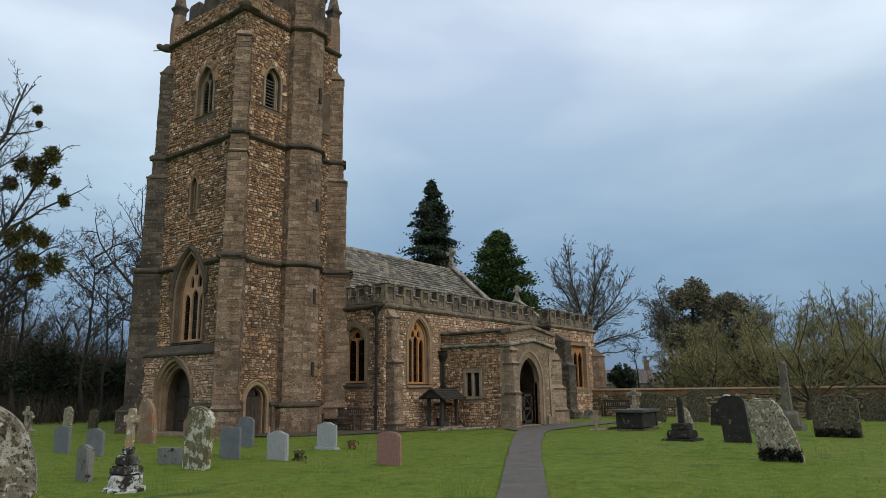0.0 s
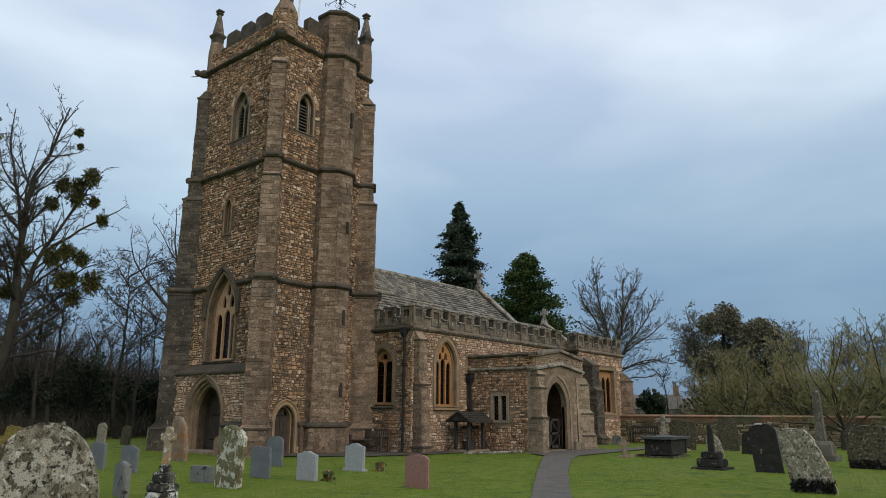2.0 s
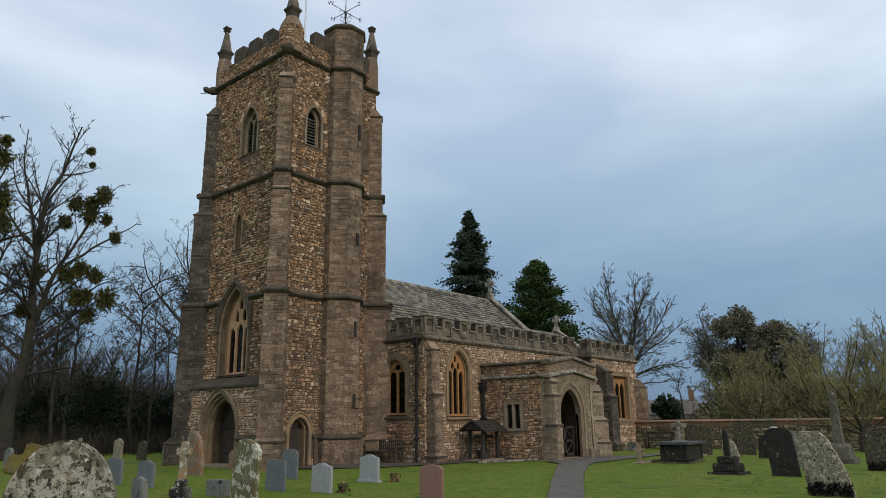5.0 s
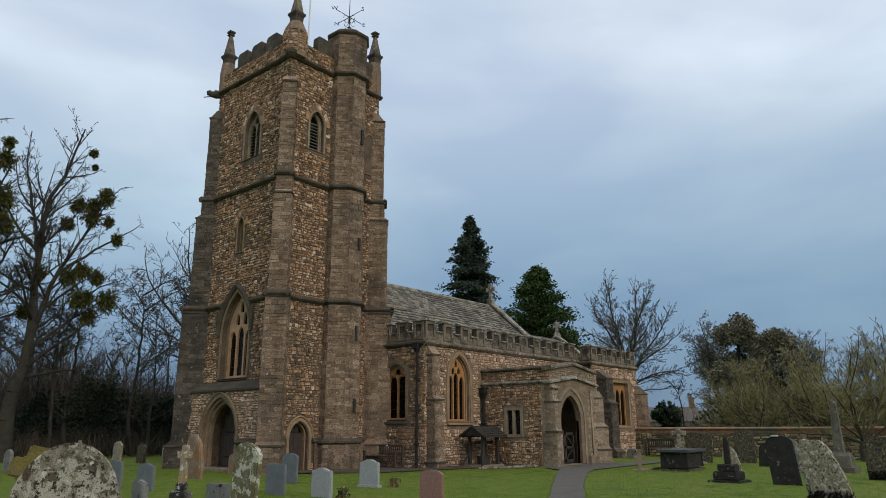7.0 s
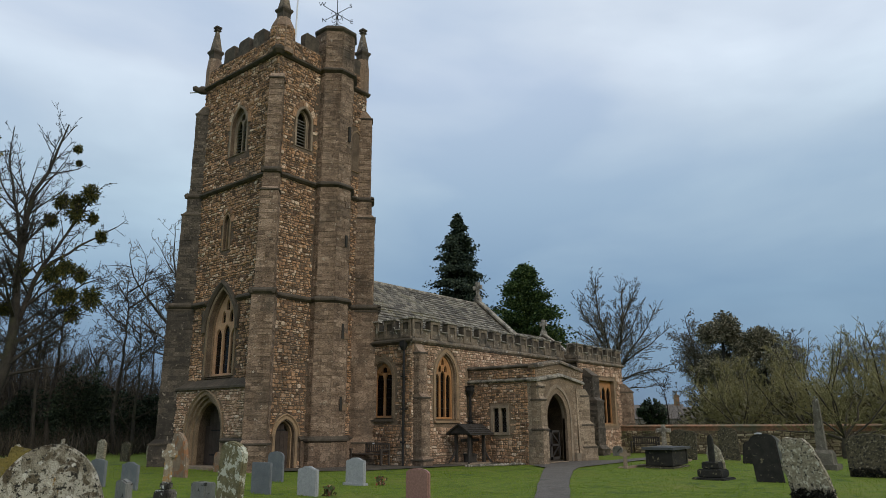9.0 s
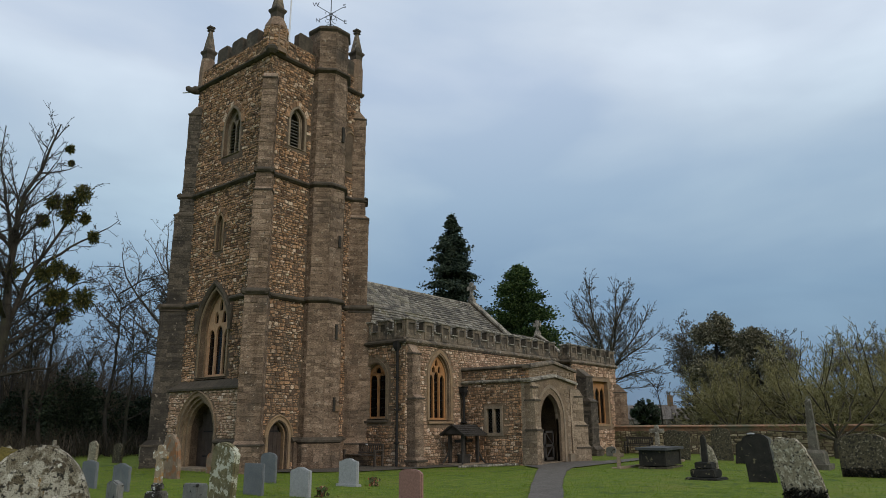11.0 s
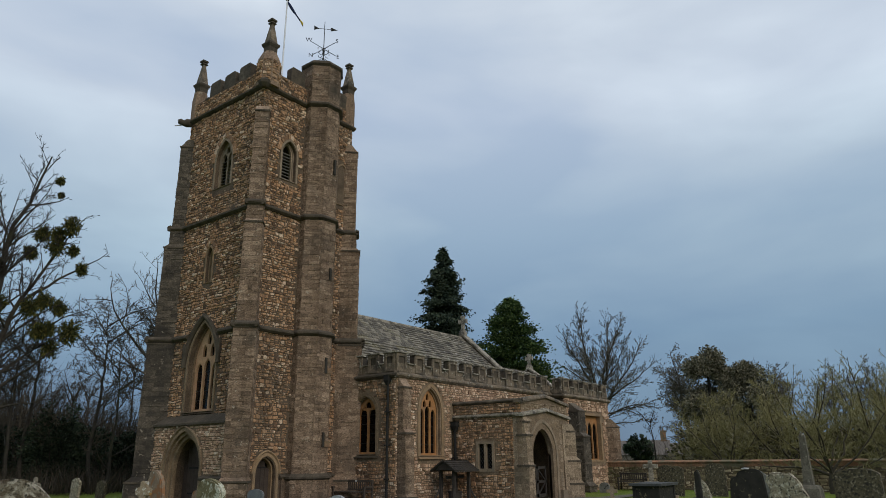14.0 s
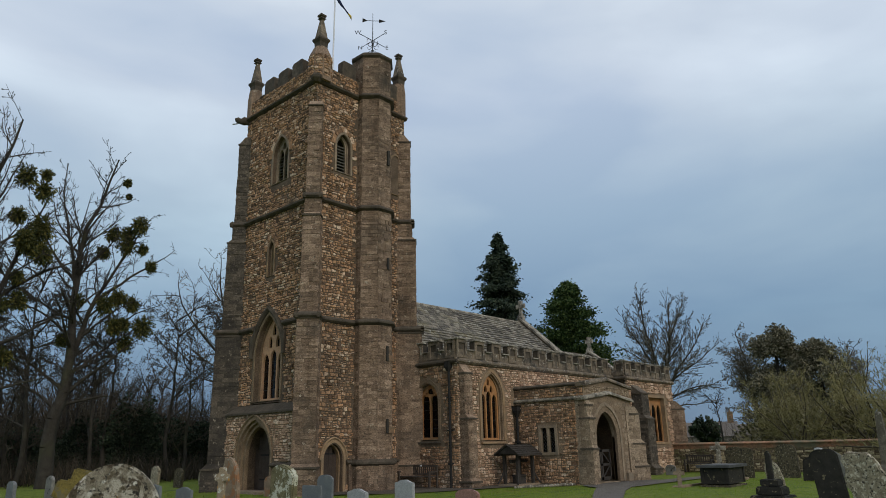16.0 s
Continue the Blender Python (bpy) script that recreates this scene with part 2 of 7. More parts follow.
m_ggrey = material("weathered_grey_headstone", [(0.3, (0.145, 0.14, 0.13)), (0.7, (0.24, 0.23, 0.205))], 4, 50, 0.9, 0.4, spots=[(LICHEN_D, 5, 0.6)])
m_gobelisk = material("streaked_brown_grey_stone", [(0.3, (0.09, 0.078, 0.058)), (0.7, (0.18, 0.16, 0.125))], 5, 40, 0.92, 0.6, grit=0.4, streak=(0.55, 0.55, 0.5), spots=[((0.3, 0.28, 0.22), 9, 0.62)])
m_gtomb = material("dark_slate_lid", [(0.3, (0.045, 0.046, 0.046)), (0.7, (0.085, 0.086, 0.084))], 3, 50, 0.75, 0.3)
m_gred = material("rusty_lichened_headstone", [(0.3, (0.17, 0.12, 0.08)), (0.7, (0.30, 0.22, 0.15))], 4, 50, 0.9, 0.5, spots=[((0.26, 0.125, 0.06), 3, 0.53), (LICHEN_W, 8, 0.66)])
m_gblack = material("blackened_headstone", [(0.3, (0.014, 0.013, 0.011)), (0.7, (0.035, 0.031, 0.024))], 5, 50, 0.85, 0.5, spots=[((0.16, 0.135, 0.08), 6, 0.61)])
m_gmottle = material("mottled_headstone", [(0.3, (0.18, 0.15, 0.1)), (0.7, (0.36, 0.31, 0.22))], 9, 70, 0.95, 0.8, spots=[((0.52, 0.47, 0.36), 12, 0.54), (LICHEN_D, 20, 0.56), (LICHEN_W, 16, 0.62)])
m_gmoss = material("mossy_dark_stone", [(0.3, (0.05, 0.042, 0.026)), (0.7, (0.13, 0.11, 0.065))], 7, 60, 0.95, 0.9, spots=[(LICHEN_D, 14, 0.53), ((0.30, 0.26, 0.18), 16, 0.58)])
m_gcross = material("banded_lichen_stone", [(0.3, (0.07, 0.06, 0.05)), (0.7, (0.19, 0.17, 0.14))], 6, 60, 0.95, 0.6, spots=[(LICHEN_D, 5.1, 0.48), ((0.55, 0.55, 0.52), 6, 0.57)])
m_gwhitel = material("white_crusted_stone", [(0.3, (0.40, 0.40, 0.37)), (0.7, (0.62, 0.62, 0.58))], 6, 60, 0.95, 0.6, spots=[(LICHEN_D, 6, 0.49), ((0.25, 0.22, 0.16), 14, 0.58)])
m_gyellow = material("yellow_lichened_cross", [(0.3, (0.10, 0.082, 0.03)), (0.7, (0.22, 0.165, 0.04))], 6, 60, 0.95, 0.6, spots=[((0.14, 0.12, 0.07), 6, 0.57)])
m_gorange = material("orange_lichened_cross", [(0.3, (0.24, 0.18, 0.115)), (0.7, (0.36, 0.28, 0.19))], 6, 60, 0.95, 0.6, spots=[((0.38, 0.2, 0.06), 6, 0.56), (LICHEN_W, 9, 0.56)])

m_grass = material("lawn_grass", [(0.3, (0.062, 0.1, 0.006)), (0.48, (0.1, 0.146, 0.008)), (0.66, (0.15, 0.186, 0.014))], 3.2, 28, 0.95, 0.8, (0.15, 0.155, 0.026), 0.45, (0.5, 0.78), grit=0.42, detail=8.0, spots=[((0.05, 0.085, 0.01), 1.1, 0.6), ((0.10, 0.085, 0.03), 5, 0.68)])
m_blade = material("grass_blades", [(0.0, (0.095, 0.155, 0.012)), (0.6, (0.13, 0.2, 0.017)), (0.95, (0.165, 0.22, 0.026)), (1.0, (0.23, 0.23, 0.06))], 2, 30, 0.8, 0.0, (0.165, 0.178, 0.028), 0.5, (0.5, 0.8), "island")
bt, bl = m_blade.node_tree.nodes, m_blade.node_tree.links
thin = bt.new("ShaderNodeBsdfTranslucent")
thin.inputs[0].default_value = (0.2, 0.28, 0.03, 1)
blend = bt.new("ShaderNodeMixShader")
blend.inputs[0].default_value = 0.5
bl.new(bt["Principled BSDF"].outputs[0], blend.inputs[1])
bl.new(thin.outputs[0], blend.inputs[2])
bl.new(blend.outputs[0], bt["Material Output"].inputs[0])
m_asphalt = material("worn_asphalt", [(0.3, (0.085, 0.074, 0.062)), (0.7, (0.14, 0.122, 0.104))], 2.0, 90, 0.8, 0.5, (0.06, 0.062, 0.045), 0.8, (0.58, 0.8))
m_soil = material("bare_soil", [(0.3, (0.06, 0.05, 0.038)), (0.7, (0.11, 0.09, 0.068))], 3, 40, 0.95, 0.6)
m_bark = material("bark", [(0.3, (0.028, 0.024, 0.02)), (0.7, (0.058, 0.05, 0.04))], 3, 30, 0.95, 0.5, (0.055, 0.056, 0.028), 0.5, (0.55, 0.75))
m_twig = material("pale_twigs", [(0.3, (0.045, 0.038, 0.028)), (0.7, (0.08, 0.066, 0.047))], 0.6, 12, 0.95, 0.0)
m_twig_pale = material("grey_green_twigs", [(0.3, (0.085, 0.075, 0.055)), (0.7, (0.14, 0.125, 0.095))], 0.6, 12, 0.95, 0.0)
m_twig_olive = material("olive_twigs", [(0.3, (0.15, 0.135, 0.055)), (0.7, (0.25, 0.22, 0.095))], 0.6, 12, 0.95, 0.0)
m_conifer = material("dark_conifer_foliage", [(0.0, (0.012, 0.021, 0.013)), (0.6, (0.03, 0.047, 0.027)), (1.0, (0.065, 0.08, 0.045))], 0.5, 8, 0.9, 0.0, vary="island")
m_yew = material("green_evergreen_foliage", [(0.0, (0.018, 0.036, 0.012)), (0.6, (0.046, 0.08, 0.02)), (1.0, (0.1, 0.132, 0.034))], 0.5, 8, 0.9, 0.0, vary="island")
m_ivy = material("olive_ivy_foliage", [(0.0, (0.09, 0.08, 0.045)), (0.6, (0.15, 0.132, 0.075)), (1.0, (0.21, 0.185, 0.105))], 0.5, 8, 0.9, 0.0, vary="island")
m_ivy_dark = material("grey_green_ivy_foliage", [(0.0, (0.08, 0.074, 0.05)), (0.6, (0.18, 0.165, 0.108)), (1.0, (0.28, 0.25, 0.165))], 0.5, 8, 0.9, 0.0, vary="island")
m_mistle = material("mistletoe_leaves", [(0.0, (0.025, 0.03, 0.010)), (0.65, (0.07, 0.075, 0.019)), (1.0, (0.19, 0.155, 0.032))], 0.5, 8, 0.9, 0.0, vary="island")
m_bramble = material("dead_undergrowth", [(0.0, (0.03, 0.025, 0.019)), (0.6, (0.057, 0.047, 0.035)), (1.0, (0.095, 0.075, 0.052))], 0.5, 8, 0.95, 0.0, vary="island")
m_dead = material("fallen_leaves", [(0.0, (0.06, 0.035, 0.018)), (1.0, (0.16, 0.09, 0.035))], 3, 20, 0.9, 0.0, vary="island")
m_flower = material("wilted_flowers", [(0.0, (0.04, 0.07, 0.02)), (0.5, (0.10, 0.09, 0.04)), (0.8, (0.35, 0.08, 0.05)), (1.0, (0.45, 0.38, 0.25))], 3, 20, 0.9, 0.0, vary="island")
m_flag = material("flag_cloth", [(0.3, (0.012, 0.02, 0.06)), (0.7, (0.02, 0.03, 0.09))], 3, 30, 0.8, 0.1)
m_flag_y = material("yellow_flag_cloth", [(0.3, (0.5, 0.36, 0.05)), (0.7, (0.6, 0.42, 0.06))], 3, 30, 0.8, 0.1)
m_roof_far = material("far_roof_tiles", [(0.3, (0.10, 0.085, 0.075)), (0.7, (0.15, 0.13, 0.115))], 2, 8, 0.9, 0.3)
m_far_wall = material("far_render_wall", [(0.3, (0.15, 0.135, 0.115)), (0.7, (0.22, 0.2, 0.17))], 1, 8, 0.9, 0.1)

# ---- mesh helpers ----
ORIGIN = {}


class Mesh:
    """Collects vertices and faces of one part."""

    def __init__(self):
        self.v, self.f = [], []

    def add(self, verts, faces):
        k = len(self.v)
        self.v += [tuple(p) for p in verts]
        self.f += [tuple(i + k for i in q) for q in faces]
        return self

    def box(self, x0, x1, y0, y1, z0, z1):
        return self.add([(x, y, z) for z in (z0, z1) for x, y in ((x0, y0), (x1, y0), (x1, y1), (x0, y1))],
                        [(3, 2, 1, 0), (4, 5, 6, 7), (0, 1, 5, 4), (1, 2, 6, 5), (2, 3, 7, 6), (3, 0, 4, 7)])

    def loft(self, rings):
        """Closed rings of equal length, joined one to the next, with both ends capped."""
        n = len(rings[0])
        pts = [p for r in rings for p in r]
        fs = [tuple(reversed(range(n))), tuple(range(len(pts) - n, len(pts)))]
        for k in range(len(rings) - 1):
            fs += [(k * n + i, k * n + (i + 1) % n, (k + 1) * n + (i + 1) % n, (k + 1) * n + i) for i in range(n)]
        return self.add(pts, fs)

    def turn(self, x, y, profile, n=8, phase=0.0):
        """A turned or polygonal shape: profile rows of radius and z."""
        return self.loft([[(x + r * math.cos(phase + 2 * math.pi * i / n), y + r * math.sin(phase + 2 * math.pi * i / n), z) for i in range(n)] for r, z in profile])

    def rod(self, a, b, r0, r1=None, n=6):
        a, b = Vector(a), Vector(b)
        d = (b - a).normalized()
        s = d.orthogonal().normalized()
        t = d.cross(s)
        r1 = r0 if r1 is None else r1
        return self.loft([[p + (s * math.cos(2 * math.pi * i / n) + t * math.sin(2 * math.pi * i / n)) * r for i in range(n)] for p, r in ((a, r0), (b, r1))])


class Face:
    """A wall's own frame: u along it, v up it, n outwards."""

    def __init__(self, o, u, n, v=(0, 0, 1)):
        self.o, self.u, self.n, self.v = Vector(o), Vector(u).normalized(), Vector(n).normalized(), Vector(v).normalized()
        self.right = self.u.cross(self.v).dot(self.n) > 0

    def p(self, u, v, n=0.0):
        return self.o + self.u * u + self.v * v + self.n * n

    def slab(self, mb, outer, holes, n0, n1):
        """A plate of the outline with holes, from depth n0 to n1."""
        loops = [outer, *holes]
        tris = geometry.tessellate_polygon([[Vector((a, b, 0)) for a, b in lp] for lp in loops])
        flat = [q for lp in loops for q in lp]
        k = len(flat)
        faces = [tuple(t) for t in tris] + [tuple(i + k for i in reversed(t)) for t in tris]
        s = 0
        for lp in loops:
            m = len(lp)
            faces += [(s + i, s + (i + 1) % m, s + (i + 1) % m + k, s + i + k) for i in range(m)]
            s += m
        return mb.add([self.p(a, b, n0) for a, b in flat] + [self.p(a, b, n1) for a, b in flat], faces)

    def block(self, mb, u0, u1, v0, v1, n0, n1):
        return self.slab(mb, [(u0, v0), (u1, v0), (u1, v1), (u0, v1)], [], n0, n1)

    def prism(self, mb, profile, u0, u1):
        """A profile of (n, v) points drawn along u."""
        return mb.loft([[self.p(u, v, n) for n, v in profile] for u in (u0, u1)])


from mathutils import geometry


def thing(name, at, label, category, group="", kind=""):
    ob = tagged(new(name), label, category, group, kind)
    ob.location = at
    ORIGIN[ob] = Vector(at)
    return ob


def part(name, mb, mat, parent=None, label="", smooth=False, fix=True):
    """One mesh object, given in world places, under its thing or part."""
    me = bpy.data.meshes.new(name)
    o = ORIGIN.get(parent, Vector((0, 0, 0)))
    me.from_pydata([(p[0] - o.x, p[1] - o.y, p[2] - o.z) for p in mb.v], [], mb.f)
    if fix:
        bm = bmesh.new()
        bm.from_mesh(me)
        bmesh.ops.recalc_face_normals(bm, faces=bm.faces)
        bm.to_mesh(me)
        bm.free()
    if smooth:
        me.polygons.foreach_set("use_smooth", [True] * len(me.polygons))
    me.materials.append(mat)
    ob = new(name, me)
    ORIGIN[ob] = o
    if parent:
        ob.parent = parent
    return tagged(ob, label)


def arch(c, w, v0, vs, va, n=7):
    """The outline of a pointed opening: centre, width, sill, springing and apex."""
    h, a = va - vs, w / 2
    k = (h * h - a * a) / w
    rad = a + k
    pts = [(c - a, v0), (c + a, v0)]
    top = math.atan2(h, k) if k > -a else 1.5
    right = [(c - k + rad * math.cos(top * i / n), vs + rad * math.sin(top * i / n)) for i in range(n + 1)]
    return pts + right + [(2 * c - x, y) for x, y in reversed(right[:-1])]


def in_arch(u, v, c, w, v0, vs, va):
    if not v0 <= v <= va:
        return False
    if v <= vs:
        return abs(u - c) < w / 2
    h, a = va - vs, w / 2
    k = (h * h - a * a) / w
    return abs(u - c) < math.sqrt(max((a + k) ** 2 - (v - vs) ** 2, 0)) - k


def laid(face, u0, u1, v0, v1, clear=(), hs=(0.075, 0.17), ws=(0.09, 0.28), gap=0.016, proud=(0.006, 0.055), jit=0.026, seed=1, tilt=0.0, split=0.4):
    """Rows of (u, v, width, height, corner shifts, depth): stones laid in uneven courses, clear of the openings."""
    rng, rows, v = random.Random(seed), [], v0
    if jit < 0.015:
        split = 0.0

    def put(a, b, c, d):
        if b - a < 0.05 or d - c < 0.03:
            return
        if any(in_arch(x, y, *q) for q in clear for x in (a, (a + b) / 2, b) for y in (c, (c + d) / 2, d)):
            return
        k = min(jit, (b - a) * 0.18, (d - c) * 0.22)
        sh = [(rng.uniform(-k, k), rng.uniform(-k, k)) for _ in range(4)]
        rows.append((a + gap / 2, c + gap / 2, b - a - gap, d - c - gap, sh, rng.uniform(*proud), tilt))

    while v < v1 - 0.04:
        h = min(rng.uniform(*hs), v1 - v)
        u = u0 - rng.uniform(0, ws[0])
        while u < u1 - 0.03:
            w = rng.uniform(*ws)
            a, b = max(u, u0), min(u + w, u1)
            u += w
            if h > 0.12 and rng.random() < split:
                m = v + h * rng.uniform(0.35, 0.65)
                s = a + (b - a) * rng.uniform(0.35, 0.65)
                put(a, b, v, m) if rng.random() < 0.6 else (put(a, s, v, m), put(s, b, v, m))
                put(a, b, m, v + h) if rng.random() < 0.6 else (put(a, s, m, v + h), put(s, b, m, v + h))
            else:
                put(a, b, v, v + h)
        v += h
    return rows


def stone_mesh(mb, face, rows, back=-0.02, cham=0.012):
    """Stones from their rows; rubble has its corners knocked off, dressed blocks keep four."""
    rng = random.Random(len(rows))
    for u, v, w, h, sh, d, tilt in rows:
        base = [(u, v), (u + w, v), (u + w, v + h), (u, v + h)]
        base = [(a + s[0], b + s[1]) for (a, b), s in zip(base, sh)]
        if cham > 0.01:
            base = [(a + 0.05 * noise.noise((a * 2.3, b * 2.3, 1.7)), b + 0.06 * noise.noise((a * 2.0, b * 2.6, 8.1))) for a, b in base]
            cut = []
            for i in range(4):
                p, c, n = base[i - 1], base[i], base[(i + 1) % 4]
                for q in (p, n):
                    t = rng.uniform(0.12, 0.34) * min(1.0, 0.75 * min(w, h) / max(math.dist(c, q), 0.01))
                    cut.append((c[0] + (q[0] - c[0]) * t, c[1] + (q[1] - c[1]) * t))
            base = cut
        m = len(base)
        cu, cv = u + w / 2, v + h / 2
        k = max(0.6, 1 - 2.4 * cham / min(w, h)) if cham > 0.01 else 1 - cham / max(w, h)
        fr = [(cu + (a - cu) * k, cv + (b - cv) * k) for a, b in base]
        faces = [tuple(range(m, 2 * m))] + [(i, (i + 1) % m, m + (i + 1) % m, m + i) for i in range(m)]
        if not face.right:
            faces = [tuple(reversed(q)) for q in faces]
        mb.add([face.p(a, b, back) for a, b in base] + [face.p(a, b, d + (tilt if b < cv else 0)) for a, b in fr], faces)


def piece_templates(count, seed, cut=0.2):
    """Unit stones, one by one by one, whose outlines differ; cut: how far their corners are knocked off."""
    rng, out = random.Random(seed), []
    for _ in range(count):
        me = bpy.data.meshes.new("stone_piece")
        sq = [(x + rng.uniform(-0.05, 0.05), z + rng.uniform(-0.08, 0.08)) for x, z in ((-0.5, -0.5), (0.5, -0.5), (0.5, 0.5), (-0.5, 0.5))]
        base = []
        for i in range(4):
            for q in (sq[i - 1], sq[(i + 1) % 4]):
                t = rng.uniform(0.4, 1.3) * cut
                base.append((sq[i][0] + (q[0] - sq[i][0]) * t, sq[i][1] + (q[1] - sq[i][1]) * t))
        me.from_pydata([(x, 0, z) for x, z in base] + [(x * 0.9, -1, z * 0.84) for x, z in base], [],
                       [tuple(range(8, 16))] + [(i, (i + 1) % 8, 8 + (i + 1) % 8, 8 + i) for i in range(8)])
        out.append(me)
    return out


def pieces(name, face, rows, meshes, mat, parent, seed=0, jig=False):
    """Each row as an object of its own on one of the shared meshes."""
    rng = random.Random(seed)
    m3 = Matrix((face.u if face.right is False else face.u, -face.n, face.v)).transposed()
    for me in meshes:
        if not me.materials:
            me.materials.append(mat)
    for u, v, w, h, sh, d, tilt in rows:
        ob = new(name, rng.choice(meshes))
        ob.parent = parent
        cu, cv = u + w / 2, v + h / 2
        if jig:
            cu, cv = cu + 0.05 * noise.noise((cu * 2.3, cv * 2.3, 1.7)), cv + 0.06 * noise.noise((cu * 2.0, cv * 2.6, 8.1))
        q = face.p(cu, cv, -0.02) - ORIGIN[parent]
        ob.matrix_basis = Matrix.Translation(q) @ m3.to_4x4() @ Matrix.Diagonal((w, d + 0.02, h, 1))

# ---- ground ----
gm = Mesh()
GX = [-900, -300, -80, -20] + [x * 1.5 for x in range(-6, 34)] + [60, 90, 150, 400, 1200]
GY = [-900, -300, -80, -20] + [y * 1.5 for y in range(-6, 28)] + [55, 90, 150, 400, 1200]
for yy in GY:
    for xx in GX:
        d = math.hypot(xx, yy)
        gm.v.append((xx, yy, 0.035 * (noise.noise((xx * 0.35, yy * 0.35, 0.0)) - 0.25) if d < 60 else -0.02))
for j in range(len(GY) - 1):
    for i in range(len(GX) - 1):
        k = j * len(GX) + i
        gm.f.append((k, k + 1, k + len(GX) + 1, k + len(GX)))
ground = tagged(part("ground", gm, m_grass, smooth=True), "green churchyard lawn with mown uneven grass", "ground", kind="structure")

pm = Mesh()
PATHROWS = [(-40.0, -22.0, 1.3), (-8.0, -4.6, 1.3), (0.5, 0.2, 1.1), (4.0, 2.1, 0.9), (9.5, 5.68, 0.74), (14.0, 8.35, 0.78), (19.0, 11.2, 0.88), (22.5, 13.1, 1.05), (24.6, 14.1, 1.3), (26.2, 14.8, 1.5)]
ring_l, ring_r = [], []
for i in range(len(PATHROWS) * 6 - 5):
    k, f = divmod(i, 6)
    f /= 6
    a, b = PATHROWS[k], PATHROWS[min(k + 1, len(PATHROWS) - 1)]
    x, y, w = (a[q] + (b[q] - a[q]) * f for q in range(3))
    e = 0.05 * noise.noise((i * 0.7, 1.3, 0))
    dx, dy = 0.5, -0.866
    ring_l.append((x - dx * (w / 2 + e), y - dy * (w / 2 + e)))
    ring_r.append((x + dx * (w / 2 - e), y + dy * (w / 2 - e)))
n = len(ring_l)
pm.v = [(x, y, 0.034) for x, y in ring_l] + [(x, y, 0.034) for x, y in ring_r] + [(x, y, -0.05) for x, y in ring_l] + [(x, y, -0.05) for x, y in ring_r]
for i in range(n - 1):
    pm.f += [(i, i + 1, n + i + 1, n + i), (i, i + 1, 2 * n + i + 1, 2 * n + i), (n + i, n + i + 1, 3 * n + i + 1, 3 * n + i)]
tagged(part("path", pm, m_asphalt), "grey asphalt path leading to the church porch", "path", kind="structure")
ap = Mesh()
ap.add([(24.2, 13.3, 0.028), (33.4, 13.6, 0.028), (33.4, 14.35, 0.028), (29.6, 14.6, 0.028), (29.2, 15.6, 0.028), (24.6, 15.6, 0.028), (23.6, 14.4, 0.028)], [(0, 1, 2, 3, 4, 5, 6)])
tagged(part("pavement", ap, m_asphalt), "asphalt apron before the church porch", "path", kind="structure")
sm = Mesh()
sm.add([(18.2, 18.7, 0.026), (25.2, 17.0, 0.026), (25.2, 19.2, 0.026), (21.3, 19.2, 0.026), (21.3, 22.2, 0.026), (16.2, 22.1, 0.026), (16.4, 20.9, 0.026)], [(0, 1, 2, 3, 4, 5, 6)])
tagged(part("bare_ground", sm, m_soil), "bare soil strip along the foot of the church wall", "soil", kind="structure")

# ---- church parts shared by all its bodies ----


def grown(q, m):
    """An opening made larger by m all round."""
    return (q[0], q[1] + 2 * m, q[2] - m, q[3], q[4] + m * 1.1)


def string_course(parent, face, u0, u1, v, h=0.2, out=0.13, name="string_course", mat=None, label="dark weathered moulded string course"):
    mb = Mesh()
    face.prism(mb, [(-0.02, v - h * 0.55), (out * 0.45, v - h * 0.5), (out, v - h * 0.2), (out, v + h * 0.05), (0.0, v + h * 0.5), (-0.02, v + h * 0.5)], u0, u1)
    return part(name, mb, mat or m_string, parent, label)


def surround(parent, face, c, w, v0, vs, va, ring=0.22, n0=-0.45, n1=0.035, mat=None, name="window_surround"):
    """Dressed stone round an opening in two stepped orders."""
    mb = Mesh()
    mid = arch(c, w + ring * 0.9, v0, vs, va + ring * 0.5)
    face.slab(mb, arch(c, w + 2 * ring, v0 - 0.02, vs, va + ring * 1.1), [mid], n0 * 0.4, n1)
    face.slab(mb, arch(c, w + ring * 0.9 + 0.02, v0 - 0.01, vs, va + ring * 0.5 + 0.01), [arch(c, w, v0 + 0.001, vs, va)], n0, n0 * 0.42)
    return part(name, mb, mat or m_dress, parent)


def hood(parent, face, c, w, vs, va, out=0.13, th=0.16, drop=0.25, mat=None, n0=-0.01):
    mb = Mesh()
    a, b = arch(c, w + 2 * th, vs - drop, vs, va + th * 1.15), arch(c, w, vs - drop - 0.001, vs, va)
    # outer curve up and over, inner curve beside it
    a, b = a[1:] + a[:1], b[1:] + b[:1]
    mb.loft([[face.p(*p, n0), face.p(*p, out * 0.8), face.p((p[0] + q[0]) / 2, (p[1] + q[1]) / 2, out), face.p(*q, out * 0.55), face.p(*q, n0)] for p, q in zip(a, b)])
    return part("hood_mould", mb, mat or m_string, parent)


